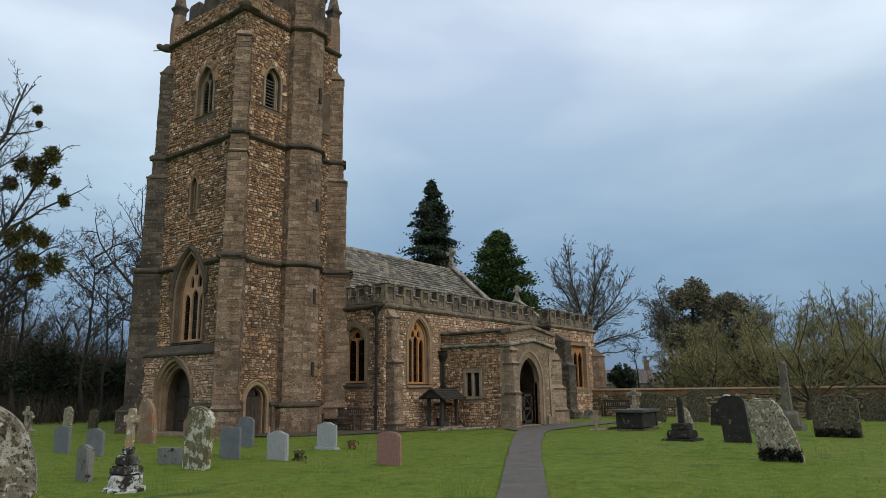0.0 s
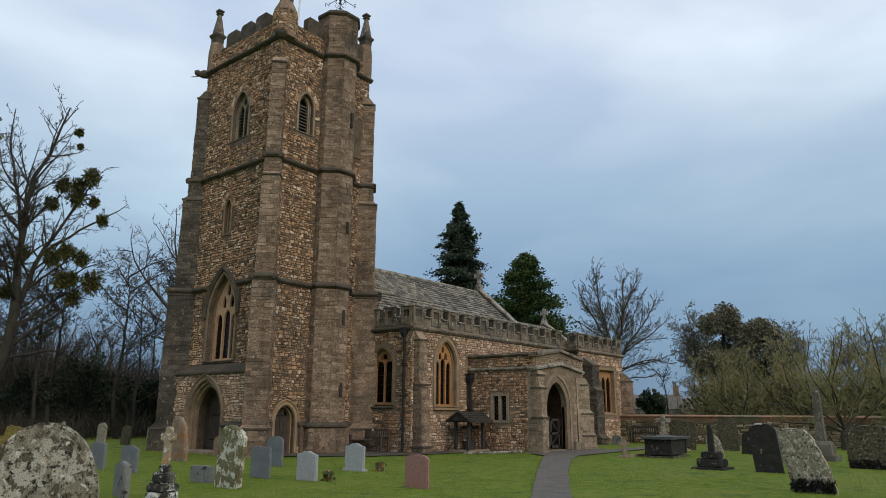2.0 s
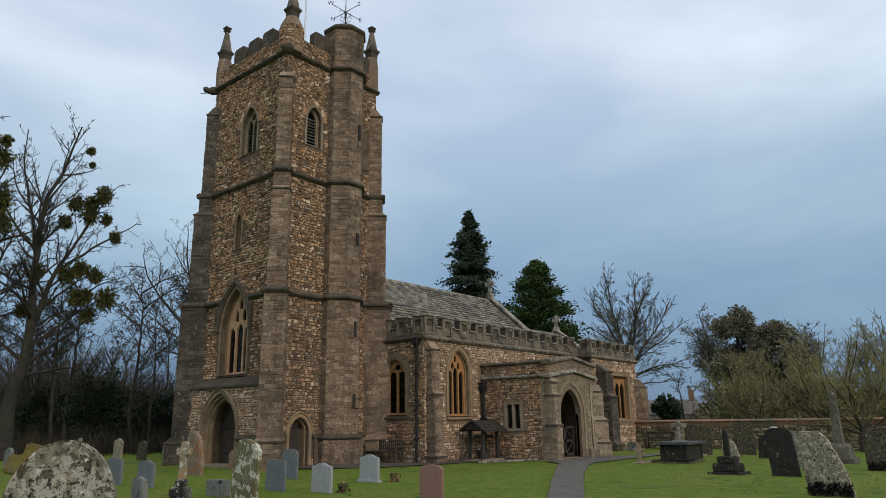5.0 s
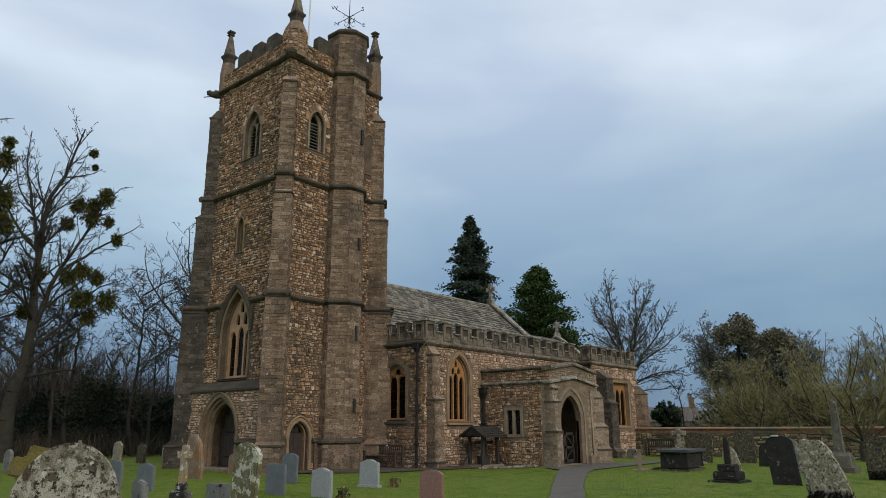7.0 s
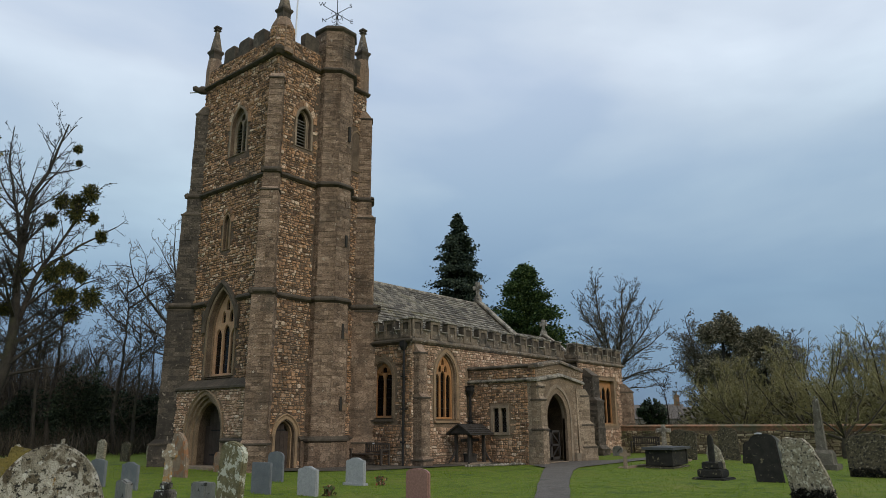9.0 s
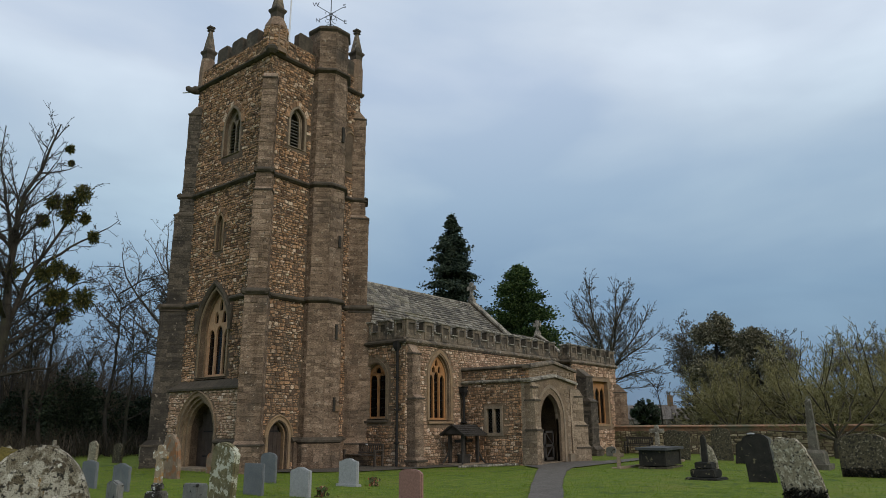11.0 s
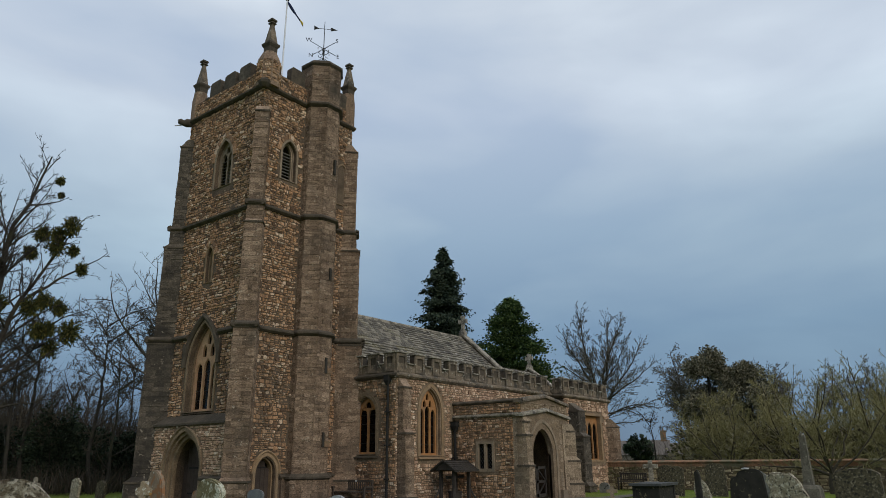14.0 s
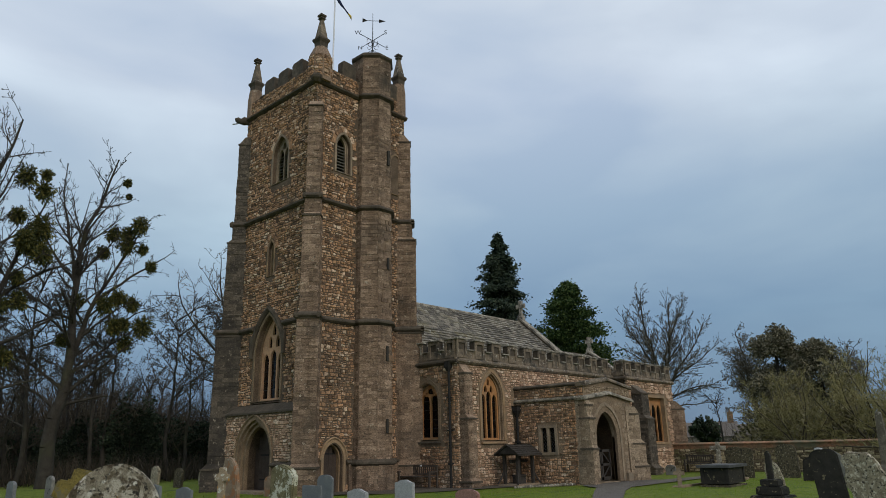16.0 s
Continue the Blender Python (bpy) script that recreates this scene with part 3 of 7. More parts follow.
def traceried(parent, face, c, w, v0, vs, va, lights, depth, mat, label, t=0.08):
    """A window in its opening: frame with tracery, and a pane of glass to each light."""
    win = part("window", Mesh(), mat, parent, label)
    lw = (w - t * (lights + 1)) / lights
    holes = []
    spring = vs - (va - vs) * 0.12
    for i in range(lights):
        lc = c - w / 2 + t + lw / 2 + i * (lw + t)
        lift = (0.14 if lights == 3 and i == 1 else 0.0)
        holes.append(arch(lc, lw, v0 + t, spring + lift, spring + lift + lw * 0.85, 4))
    heads = []
    if lights == 2:
        heads = [arch(c, lw * 0.7, vs + (va - vs) * 0.42, vs + (va - vs) * 0.56, vs + (va - vs) * 0.78, 3)]
        for s in (-1, 1):
            heads.append(arch(c + s * w * 0.2, lw * 0.34, vs + (va - vs) * 0.26, vs + (va - vs) * 0.36, vs + (va - vs) * 0.52, 3))
    elif lights == 3:
        for s in (-0.5, 0.5):
            heads.append(arch(c + s * (lw + t), lw * 0.62, vs + (va - vs) * 0.24, vs + (va - vs) * 0.36, vs + (va - vs) * 0.55, 3))
        heads.append(arch(c, lw * 0.55, vs + (va - vs) * 0.55, vs + (va - vs) * 0.66, vs + (va - vs) * 0.85, 3))
    mb = Mesh()
    face.slab(mb, arch(c, w, v0, vs, va), holes + heads, depth - 0.14, depth)
    tr = part("tracery", mb, mat, win)
    tr.parent = win
    for k, h in enumerate(holes + heads):
        us, vv = [q[0] for q in h], [q[1] for q in h]
        pane = Mesh()
        face.slab(pane, [(a, b) for a, b in h], [], depth - 0.1, depth - 0.085)
        part("pane", pane, m_glass, win)
        if k < len(holes):
            z = min(vv) + 0.35
            while z < max(vv) - 0.3:
                bar = Mesh()
                face.block(bar, min(us), max(us), z, z + 0.018, depth - 0.085, depth - 0.07)
                part("saddle_bar", bar, m_iron, win)
                z += 0.38
    return win


def door_planks(parent, face, c, w, v0, vs, va, depth, n=6):
    door = part("door", Mesh(), m_oak, parent, "dark oak plank door, shut")
    for i in range(n):
        a, b = c - w / 2 + w * i / n, c - w / 2 + w * (i + 1) / n - 0.012
        top = v0
        while top < va and in_arch(a + 0.01 if a < c else b - 0.01, top, c, w, v0, vs, va):
            top += 0.02
        pl = Mesh()
        face.block(pl, a, b, v0 + 0.02, top, depth - 0.05, depth)
        part("plank", pl, m_oak, door)
    for z in (v0 + 0.45, v0 + 1.4):
        st = Mesh()
        face.block(st, c - w * 0.46, c + w * 0.3, z, z + 0.06, depth, depth + 0.012)
        part("strap_hinge", st, m_iron, door)
    return door


def buttress(parent, corner, way, width, stages, name="buttress", seed=5, mat=None):
    """A stepped buttress that stands out from a corner or wall; stages of (foot, head, reach), each with a sloped set-off."""
    d = Vector((*way, 0)).normalized()
    s = Vector((-d.y, d.x, 0))
    o = Vector((*corner, 0))
    b = part(name, Mesh(), mat or m_ashlar, parent, "stepped ashlar buttress")
    core, st = Mesh(), Mesh()
    for k, (z0, z1, reach, wd) in enumerate(stages):
        nxt = stages[k + 1] if k + 1 < len(stages) else (0, 0, -0.1, wd * 0.9)
        slope = min(0.45, max(0.12, (reach - nxt[2]) * 0.9))
        cap = z1 - slope
        rings = []
        for z, rr, ww in ((z0, reach, wd), (cap, reach, wd), (z1, max(nxt[2], 0.02), nxt[3] if nxt[2] > 0 else wd)):
            rings.append([o + d * -0.5 + s * ww / 2 + Vector((0, 0, z)), o + d * -0.5 - s * ww / 2 + Vector((0, 0, z)), o + d * rr - s * ww / 2 + Vector((0, 0, z)), o + d * rr + s * ww / 2 + Vector((0, 0, z))])
        core.loft(rings)
        lip = Mesh()
        lip.loft([[o + d * -0.3 + s * (wd / 2 + 0.04) + Vector((0, 0, z)), o + d * -0.3 - s * (wd / 2 + 0.04) + Vector((0, 0, z)), o + d * (reach + 0.05) - s * (wd / 2 + 0.04) + Vector((0, 0, z)), o + d * (reach + 0.05) + s * (wd / 2 + 0.04) + Vector((0, 0, z))] for z in (cap - 0.07, cap)])
        part("set_off", lip, m_string, b)
        end = Face(o + d * reach, s, d)
        stone_mesh(st, end, laid(end, -wd / 2, wd / 2, z0, cap - 0.07, hs=(0.08, 0.2), ws=(0.16, 0.48), gap=0.009, proud=(0.002, 0.026), jit=0.012, seed=seed + k), cham=0.006)
        for sg in (-1, 1):
            side = Face(o + s * sg * wd / 2, d, s * sg)
            stone_mesh(st, side, laid(side, -0.4, reach, z0, cap - 0.07, hs=(0.08, 0.2), ws=(0.16, 0.48), gap=0.009, proud=(0.002, 0.026), jit=0.012, seed=seed + k + 9 * sg), cham=0.006)
    part("core", core, mat or m_ashlar, b)
    tagged(part("ashlar", st, mat or m_ashlar, b, fix=False), kind="stuff")
    return b


# ---- church tower ----
TX0, TX1, TY0, TY1 = 16.0, 21.2, 22.0, 27.45
ZA, ZB, ZT = 6.62, 11.62, 17.02
tower = thing("church_tower", (18.6, 24.7, 0), "tall medieval church tower of brown rubble stone with battlements", "church tower")
FW = Face((TX0, 0, 0), (0, 1, 0), (-1, 0, 0))
FS = Face((0, TY0, 0), (1, 0, 0), (0, -1, 0))
FE = Face((TX1, 0, 0), (0, 1, 0), (1, 0, 0))
FN = Face((0, TY1, 0), (1, 0, 0), (0, 1, 0))
WDOOR = (25.0, 2.0, 0.0, 1.35, 2.58)
WWIN = (24.78, 1.72, 3.55, 5.35, 7.0)
WSLIT = (24.9, 0.34, 8.8, 9.95, 10.3)
WBEL = (24.52, 1.0, 13.0, 14.3, 15.12)
SDOOR = (17.32, 0.78, 0.0, 1.25, 1.75)
SBEL = (17.52, 0.62, 13.1, 14.35, 14.85)
SBEL2 = (20.62, 0.62, 12.9, 14.3, 14.8)
mb = Mesh()
FW.slab(mb, [(TY0, -0.3), (TY1, -0.3), (TY1, 17.6), (TY0, 17.6)], [arch(*grown(q, 0.05)) for q in (WDOOR, WWIN, WSLIT, WBEL)], -0.8, 0.0)
part("wall", mb, m_mortar, tower)
mb = Mesh()
FS.slab(mb, [(TX0 + 0.8, -0.3), (TX1 - 0.8, -0.3), (TX1 - 0.8, 17.6), (TX0 + 0.8, 17.6)], [arch(*grown(q, 0.05)) for q in (SDOOR, SBEL)], -0.8, 0.0)
part("wall", mb, m_mortar, tower)
part("wall", Mesh().box(TX1 - 0.8, TX1, TY0, TY1, -0.3, 17.6), m_mortar, tower)
part("wall", Mesh().box(TX0 + 0.8, TX1 - 0.8, TY1 - 0.8, TY1, -0.3, 17.6), m_mortar, tower)
part("tower_roof", Mesh().box(TX0 + 0.3, TX1 - 0.3, TY0 + 0.3, TY1 - 0.3, 17.2, 17.35), m_lead, tower)
# Unseen near-black floors, added to close off the tower's inside.
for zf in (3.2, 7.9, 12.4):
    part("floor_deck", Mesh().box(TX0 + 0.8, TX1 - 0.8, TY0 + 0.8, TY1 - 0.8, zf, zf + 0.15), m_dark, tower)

# rubble on the seen faces; the pieces low on the west wall stand singly at the end of the file

rub = Mesh()
clear_w = [grown(WWIN, 0.2), grown(WSLIT, 0.14), grown(WBEL, 0.16), (25.05, 9, -1, 3.1, 3.2)]
for z0, z1, k in ((3.2, ZA - 0.1, 1), (ZA + 0.1, ZB - 0.1, 2), (ZB + 0.1, ZT - 0.1, 3)):
    stone_mesh(rub, FW, laid(FW, TY0, TY1, z0, z1, clear_w, seed=20 + k))
tagged(part("west_rubble", rub, m_rubble, tower, "coursed brown and buff rubble stones", fix=False), kind="stuff")
rub = Mesh()
clear_s = [grown(SDOOR, 0.22), grown(SBEL, 0.16), grown(SBEL2, 0.16), (19.2, 1.75, -1, 18, 19)]
for z0, z1, k in ((1.2, ZA - 0.1, 1), (ZA + 0.1, ZB - 0.1, 2), (ZB + 0.1, ZT - 0.1, 3), (0.0, 1.1, 4)):
    stone_mesh(rub, FS, laid(FS, TX0, TX1, z0, z1, clear_s, seed=30 + k))
tagged(part("south_rubble", rub, m_rubble, tower, "coursed brown and buff rubble stones", fix=False), kind="stuff")

# west door in its thickened wall
PX = 0.3
FP = Face((TX0 - PX, 0, 0), (0, 1, 0), (-1, 0, 0))
mb = Mesh()
FP.slab(mb, [(22.25, -0.2), (27.5, -0.2), (27.5, 3.08), (22.25, 3.08)], [arch(WDOOR[0], 2.3, -0.1, 1.35, 2.8)], -PX, 0.0)
part("door_wall", mb, m_mortar_pale, tower)
mb = Mesh()
FP.prism(mb, [(-PX - 0.02, 3.42), (-PX - 0.02, 3.08), (0.1, 3.02), (0.1, 3.1), (-PX, 3.42)], 22.25, 27.5)
part("sloped_coping", mb, m_string, tower, "dark weathered sloping stone coping")
mb = Mesh()
for w, a, n0, n1 in ((2.62, 2.95, -0.1, 0.03), (2.38, 2.83, -0.22, -0.08), (2.14, 2.7, -0.36, -0.2)):
    FP.slab(mb, arch(WDOOR[0], w, 0.0, 1.35, a), [arch(WDOOR[0], w - 0.26, -0.001, 1.35, a - 0.15)], n0, n1)
part("door_arch", mb, m_reveal, tower, "moulded stone door arch in stepped orders")
door_planks(tower, FW, *WDOOR, -0.42, 8)
hood(tower, FP, WDOOR[0], 2.62, 1.35, 2.95, 0.09, 0.07, 0.0, m_reveal)
part("door_step", Mesh().box(15.35, 16.3, 23.9, 26.1, -0.1, 0.09), m_dress_grey, tower)

# west window with its hood carried by the string course
surround(tower, FW, *WWIN, ring=0.2, n0=-0.45, mat=m_reveal)
traceried(tower, FW, *WWIN, 3, -0.27, m_pink, "three-light traceried window of rosy stone", 0.11)
hood(tower, FW, WWIN[0], WWIN[1] + 0.42, WWIN[3], WWIN[4] + 0.24, 0.16, 0.2, -0.95)
mb = Mesh()
FW.prism(mb, [(-0.5, 3.4), (0.0, 3.4), (0.0, 3.46), (-0.5, 3.62)], WWIN[0] - 1.0, WWIN[0] + 1.0)
part("window_sill", mb, m_dress, tower)
# small single light of the middle storey
surround(tower, FW, *WSLIT, ring=0.12, n0=-0.3)
pane = Mesh()
FW.slab(pane, arch(*WSLIT), [], -0.3, -0.27)
part("blind_light", pane, m_louvre, tower)


def louvred(face, q, lights):
    surround(tower, face, *q, ring=0.17, n0=-0.35, mat=m_dress_grey)
    win = part("belfry_window", Mesh(), m_dress_grey, tower, "louvred belfry opening with stone tracery")
    c, w, v0, vs, va = q
    t = 0.07
    lw = (w - t * (lights + 1)) / lights
    holes = [arch(c - w / 2 + t + lw / 2 + i * (lw + t), lw, v0 + 0.05, vs, vs + lw * 0.95, 4) for i in range(lights)]
    if lights == 2:
        holes.append(arch(c, lw * 0.6, vs + (va - vs) * 0.42, vs + (va - vs) * 0.6, vs + (va - vs) * 0.8, 3))
    fr = Mesh()
    face.slab(fr, arch(*q), holes, -0.3, -0.18)
    part("tracery", fr, m_dress_grey, win)
    for h in holes[:lights]:
        u0, u1, z = min(a for a, _ in h) - 0.02, max(a for a, _ in h) + 0.02, v0 + 0.1
        while z < vs + 0.05:
            sl = Mesh()
            face.prism(sl, [(-0.33, z + 0.1), (-0.31, z + 0.12), (-0.19, z + 0.02), (-0.21, z)], u0, u1)
            part("slat", sl, m_louvre, win)
            z += 0.145
    # Dark sheet behind the slats, painted as the bell chamber's shade.
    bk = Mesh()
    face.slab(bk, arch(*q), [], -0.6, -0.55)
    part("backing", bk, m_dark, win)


louvred(FW, WBEL, 2)
louvred(FS, SBEL, 1)
# the opening half hidden beyond the turret is walled behind its slats
surround(tower, FS, *SBEL2, ring=0.14, n0=-0.02, n1=0.05)
for w_, f_, q_ in ((1.4, FW, WBEL), (1.0, FS, SBEL), (0.7, FW, WSLIT)):
    vs_ = Mesh()
    c, w, v0, vs, va = q_
    out, inn = arch(c, w + 0.75, vs, vs, va + 0.42, 7), arch(c, w + 0.34, vs, vs, va + 0.2, 7)
    out, inn = out[1:] + out[:1], inn[1:] + inn[:1]
    for i in range(1, len(out) - 2):
        g = 0.08
        q = [out[i], out[i + 1], inn[i + 1], inn[i]]
        cu, cv = sum(a for a, _ in q) / 4, sum(b for _, b in q) / 4
        q = [(cu + (a - cu) * (1 - g), cv + (b - cv) * (1 - g)) for a, b in q]
        vs_.loft([[f_.p(a, b, -0.02) for a, b in q], [f_.p(a, b, 0.03 + 0.012 * (i % 3)) for a, b in q]])
    tagged(part("relieving_arch", vs_, m_rubble, tower), kind="stuff")

# stair door on the south side
surround(tower, FS, *SDOOR, ring=0.2, n0=-0.35, mat=m_dress)
hood(tower, FS, SDOOR[0], SDOOR[1] + 0.42, 1.25, 1.98, 0.08, 0.07, 0.05, m_dress)
door_planks(tower, FS, *SDOOR, -0.3, 4)

# string courses and plinth
for z in (ZA, ZB, ZT):
    if z == ZA:
        string_course(tower, FW, TY0 - 0.1, WWIN[0] - 1.08, z, 0.26, 0.17)
        string_course(tower, FW, WWIN[0] + 1.08, TY1 + 0.1, z, 0.26, 0.17)
    else:
        string_course(tower, FW, TY0 - 0.1, TY1 + 0.1, z, 0.26, 0.17)
    string_course(tower, FS, TX0 - 0.1, 18.35, z, 0.26, 0.17)
    string_course(tower, FS, 20.0, TX1 + 0.1, z, 0.26, 0.17)
string_course(tower, FS, SDOOR[0] + 0.62, TX1, 1.1, 0.2, 0.14, "plinth_mould")
string_course(tower, FP, 22.2, WDOOR[0] - 1.25, 1.08, 0.18, 0.1, "plinth_mould")
string_course(tower, FP, WDOOR[0] + 1.25, 27.4, 1.08, 0.18, 0.1, "plinth_mould")
mb = Mesh()
FS.block(mb, SDOOR[0] + 0.7, 18.3, -0.1, 1.02, 0.0, 0.1)
part("plinth", mb, m_ashlar, tower)
mb = Mesh()
FS.block(mb, 20.1, TX1, -0.1, 1.02, 0.0, 0.1)
part("plinth", mb, m_ashlar, tower)

# corner buttresses
R2 = 2 ** -0.5
for corner, way, sd in (((TX0, TY0), (-R2, -R2), 50), ((TX0, TY1), (-R2, R2), 70), ((TX1, TY0), (R2, -R2), 90)):
    k = 0.62 if sd == 50 else 1.0
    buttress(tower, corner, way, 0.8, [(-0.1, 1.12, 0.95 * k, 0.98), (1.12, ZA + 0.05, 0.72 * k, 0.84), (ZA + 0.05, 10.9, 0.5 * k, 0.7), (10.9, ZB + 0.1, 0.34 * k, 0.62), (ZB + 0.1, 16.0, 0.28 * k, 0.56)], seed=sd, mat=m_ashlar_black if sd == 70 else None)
    for z, rr, ww in ((ZA, 0.72 * k + 0.12, 1.02), (ZB, 0.34 * k + 0.12, 0.8)):
        f_ = Face(Vector((*corner, 0)) + Vector((*way, 0)) * (rr - 0.12), (-way[1], way[0], 0), (*way, 0))
        string_course(tower, f_, -ww / 2, ww / 2, z, 0.24, 0.13)
        for sg in (-1, 1):
            s_ = Vector((-way[1], way[0], 0)) * sg
            f_ = Face(Vector((*corner, 0)) + s_ * (ww / 2 - 0.12), (*way, 0), s_)
            string_course(tower, f_, -0.25, rr, z, 0.24, 0.12)

# stair turret
TCX, TCY, TAP = 19.2, 22.05, 0.9
turret = part("stair_turret", Mesh(), m_ashlar, tower, "octagonal stair turret of grey-brown ashlar")
RV = TAP / math.cos(math.pi / 8)
PH = math.pi / 8
for z0, z1, k in ((-0.1, 1.05, 1.1), (1.05, ZA, 1.0), (ZA, ZB, 0.97), (ZB, ZT, 0.95), (ZT, 19.15, 0.94)):
    part("shaft", Mesh().turn(TCX, TCY, [(RV * k, z0), (RV * k, z1)], 8, PH), m_mortar if z1 < 2 else m_ashlar, turret)
    tb = Mesh()
    for i in range(8):
        a = 2 * math.pi * i / 8
        nn = (math.cos(a), math.sin(a), 0)
        if nn[1] > 0.5 and z0 < ZT:
            continue
        f_ = Face((TCX + nn[0] * TAP * k, TCY + nn[1] * TAP * k, 0), (-nn[1], nn[0], 0), nn)
        hw = TAP * k * math.tan(math.pi / 8)
        stone_mesh(tb, f_, laid(f_, -hw, hw, z0 + 0.02, z1 - 0.05, hs=(0.08, 0.19), ws=(0.15, 0.45), gap=0.009, proud=(0.002, 0.026), jit=0.012, seed=int(200 + z0 * 10 + i)), cham=0.006)
    tagged(part("ashlar", tb, m_ashlar, turret, fix=False), kind="stuff")
for z, k in ((1.05, 1.12), (ZA, 1.06), (ZB, 1.03), (ZT, 1.03)):
    part("string_course", Mesh().turn(TCX, TCY, [(RV * (k - 0.06), z - 0.14), (RV * k + 0.09, z - 0.04), (RV * k + 0.09, z + 0.03), (RV * (k - 0.06), z + 0.14)], 8, PH), m_string, turret)
part("turret_cap", Mesh().turn(TCX, TCY, [(RV * 0.94, 19.0), (RV * 1.05, 19.1), (RV * 1.05, 19.2), (RV * 0.88, 19.32), (0.3, 19.5)], 8, PH), m_string, turret)
FT = Face((0, TCY - TAP - 0.02, 0), (1, 0, 0), (0, -1, 0))
for u, z, h, red in ((19.36, 5.35, 0.62, 1), (19.36, 2.45, 0.55, 1), (19.4, 9.2, 0.5, 0), (19.42, 14.1, 0.7, 0)):
    # Solid near-black block on the face in place of the slit's shade.
    sl = Mesh()
    FT.block(sl, u - 0.09, u + 0.02, z - h / 2, z + h / 2, -0.08, 0.034)
    part("slit_window", sl, m_dark, turret)
    if red:
        sl = Mesh()
        FT.block(sl, u + 0.03, u + 0.3, z - h / 2, z - h / 2 + 0.24, -0.05, 0.036)
        part("red_patch_stone", sl, m_brick, turret)

# parapet with merlons, corner posts and pinnacles
mb = Mesh()
FW.block(mb, TY0, TY1, ZT + 0.1, 17.85, -0.35, 0.03)
part("parapet", mb, m_mortar, tower)
pr = Mesh()
stone_mesh(pr, Face((TX0 - 0.03, 0, 0), (0, 1, 0), (-1, 0, 0)), laid(FW, TY0, TY1, ZT + 0.12, 17.8, seed=61))
stone_mesh(pr, Face((0, TY0 - 0.03, 0), (1, 0, 0), (0, -1, 0)), laid(FS, TX0, 18.3, ZT + 0.12, 17.8, seed=62))
stone_mesh(pr, Face((0, TY0 - 0.03, 0), (1, 0, 0), (0, -1, 0)), laid(FS, 20.0, TX1, ZT + 0.12, 17.8, seed=63))
tagged(part("parapet_rubble", pr, m_rubble, tower, fix=False), kind="stuff")
mb = Mesh()
FS.block(mb, TX0 + 0.35, TX1, ZT + 0.1, 17.85, -0.35, 0.03)
part("parapet", mb, m_mortar, tower)
mb = Mesh()
FE.block(mb, TY0 + 0.35, TY1, ZT + 0.1, 17.85, -0.35, 0.03)
part("parapet", mb, m_mortar, tower)
mb = Mesh()
FN.block(mb, TX0 + 0.35, TX1 - 0.35, ZT + 0.1, 17.85, -0.35, 0.03)
part("parapet", mb, m_mortar, tower)
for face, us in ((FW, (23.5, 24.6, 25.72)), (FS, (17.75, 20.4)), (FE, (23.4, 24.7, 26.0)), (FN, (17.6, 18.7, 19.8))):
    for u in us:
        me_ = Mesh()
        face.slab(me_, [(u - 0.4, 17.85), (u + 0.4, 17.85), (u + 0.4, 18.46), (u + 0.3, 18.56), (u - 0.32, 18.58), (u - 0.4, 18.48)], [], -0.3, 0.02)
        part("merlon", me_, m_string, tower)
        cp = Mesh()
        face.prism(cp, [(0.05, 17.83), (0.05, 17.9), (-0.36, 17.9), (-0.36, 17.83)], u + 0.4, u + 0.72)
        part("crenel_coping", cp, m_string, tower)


def pinnacle(x, y, base, wide, h, top):
    p = part("pinnacle", Mesh(), m_string, tower, "stone pinnacle with square finial")
    q = math.pi / 4
    part("post", Mesh().turn(x, y, [(wide, ZT), (wide, base - 0.5), (wide * 0.95, base - 0.42), (max(wide * 0.5, 0.3), base)], 8, math.pi / 8), m_ashlar, p)
    part("moulding", Mesh().turn(x, y, [(0.28, base - 0.05), (0.3, base + 0.25), (0.4, base + 0.38), (0.4, base + 0.46), (0.3, base + 0.52)], 4, q), m_string, p)
    part("spire", Mesh().turn(x, y, [(0.29, base + 0.5), (0.1, top - 0.28), (0.13, top - 0.25)], 4, q), m_parapet, p)
    part("finial", Mesh().turn(x, y, [(0.1, top - 0.27), (0.2, top - 0.2), (0.14, top - 0.12), (0.21, top - 0.08), (0.21, top)], 4, q), m_string, p)


pinnacle(16.28, 22.18, 18.75, 0.52, 1, 20.47)
cs = Mesh()
for i in range(8):
    a_ = 2 * math.pi * i / 8
    nn = (math.cos(a_), math.sin(a_), 0)
    ap_ = 0.52 * math.cos(math.pi / 8)
    f_ = Face((16.28 + nn[0] * ap_, 22.18 + nn[1] * ap_, 0), (-nn[1], nn[0], 0), nn)
    stone_mesh(cs, f_, laid(f_, -0.19, 0.19, ZT + 0.15, 18.24, seed=640 + i, ws=(0.12, 0.3)))
tagged(part("post_rubble", cs, m_rubble, tower, fix=False), kind="stuff")
pinnacle(21.0, 22.15, 18.75, 0.36, 1, 20.47)
pinnacle(16.24, 27.33, 18.6, 0.36, 1, 20.4)
pinnacle(20.95, 27.2, 18.75, 0.36, 1, 20.4)


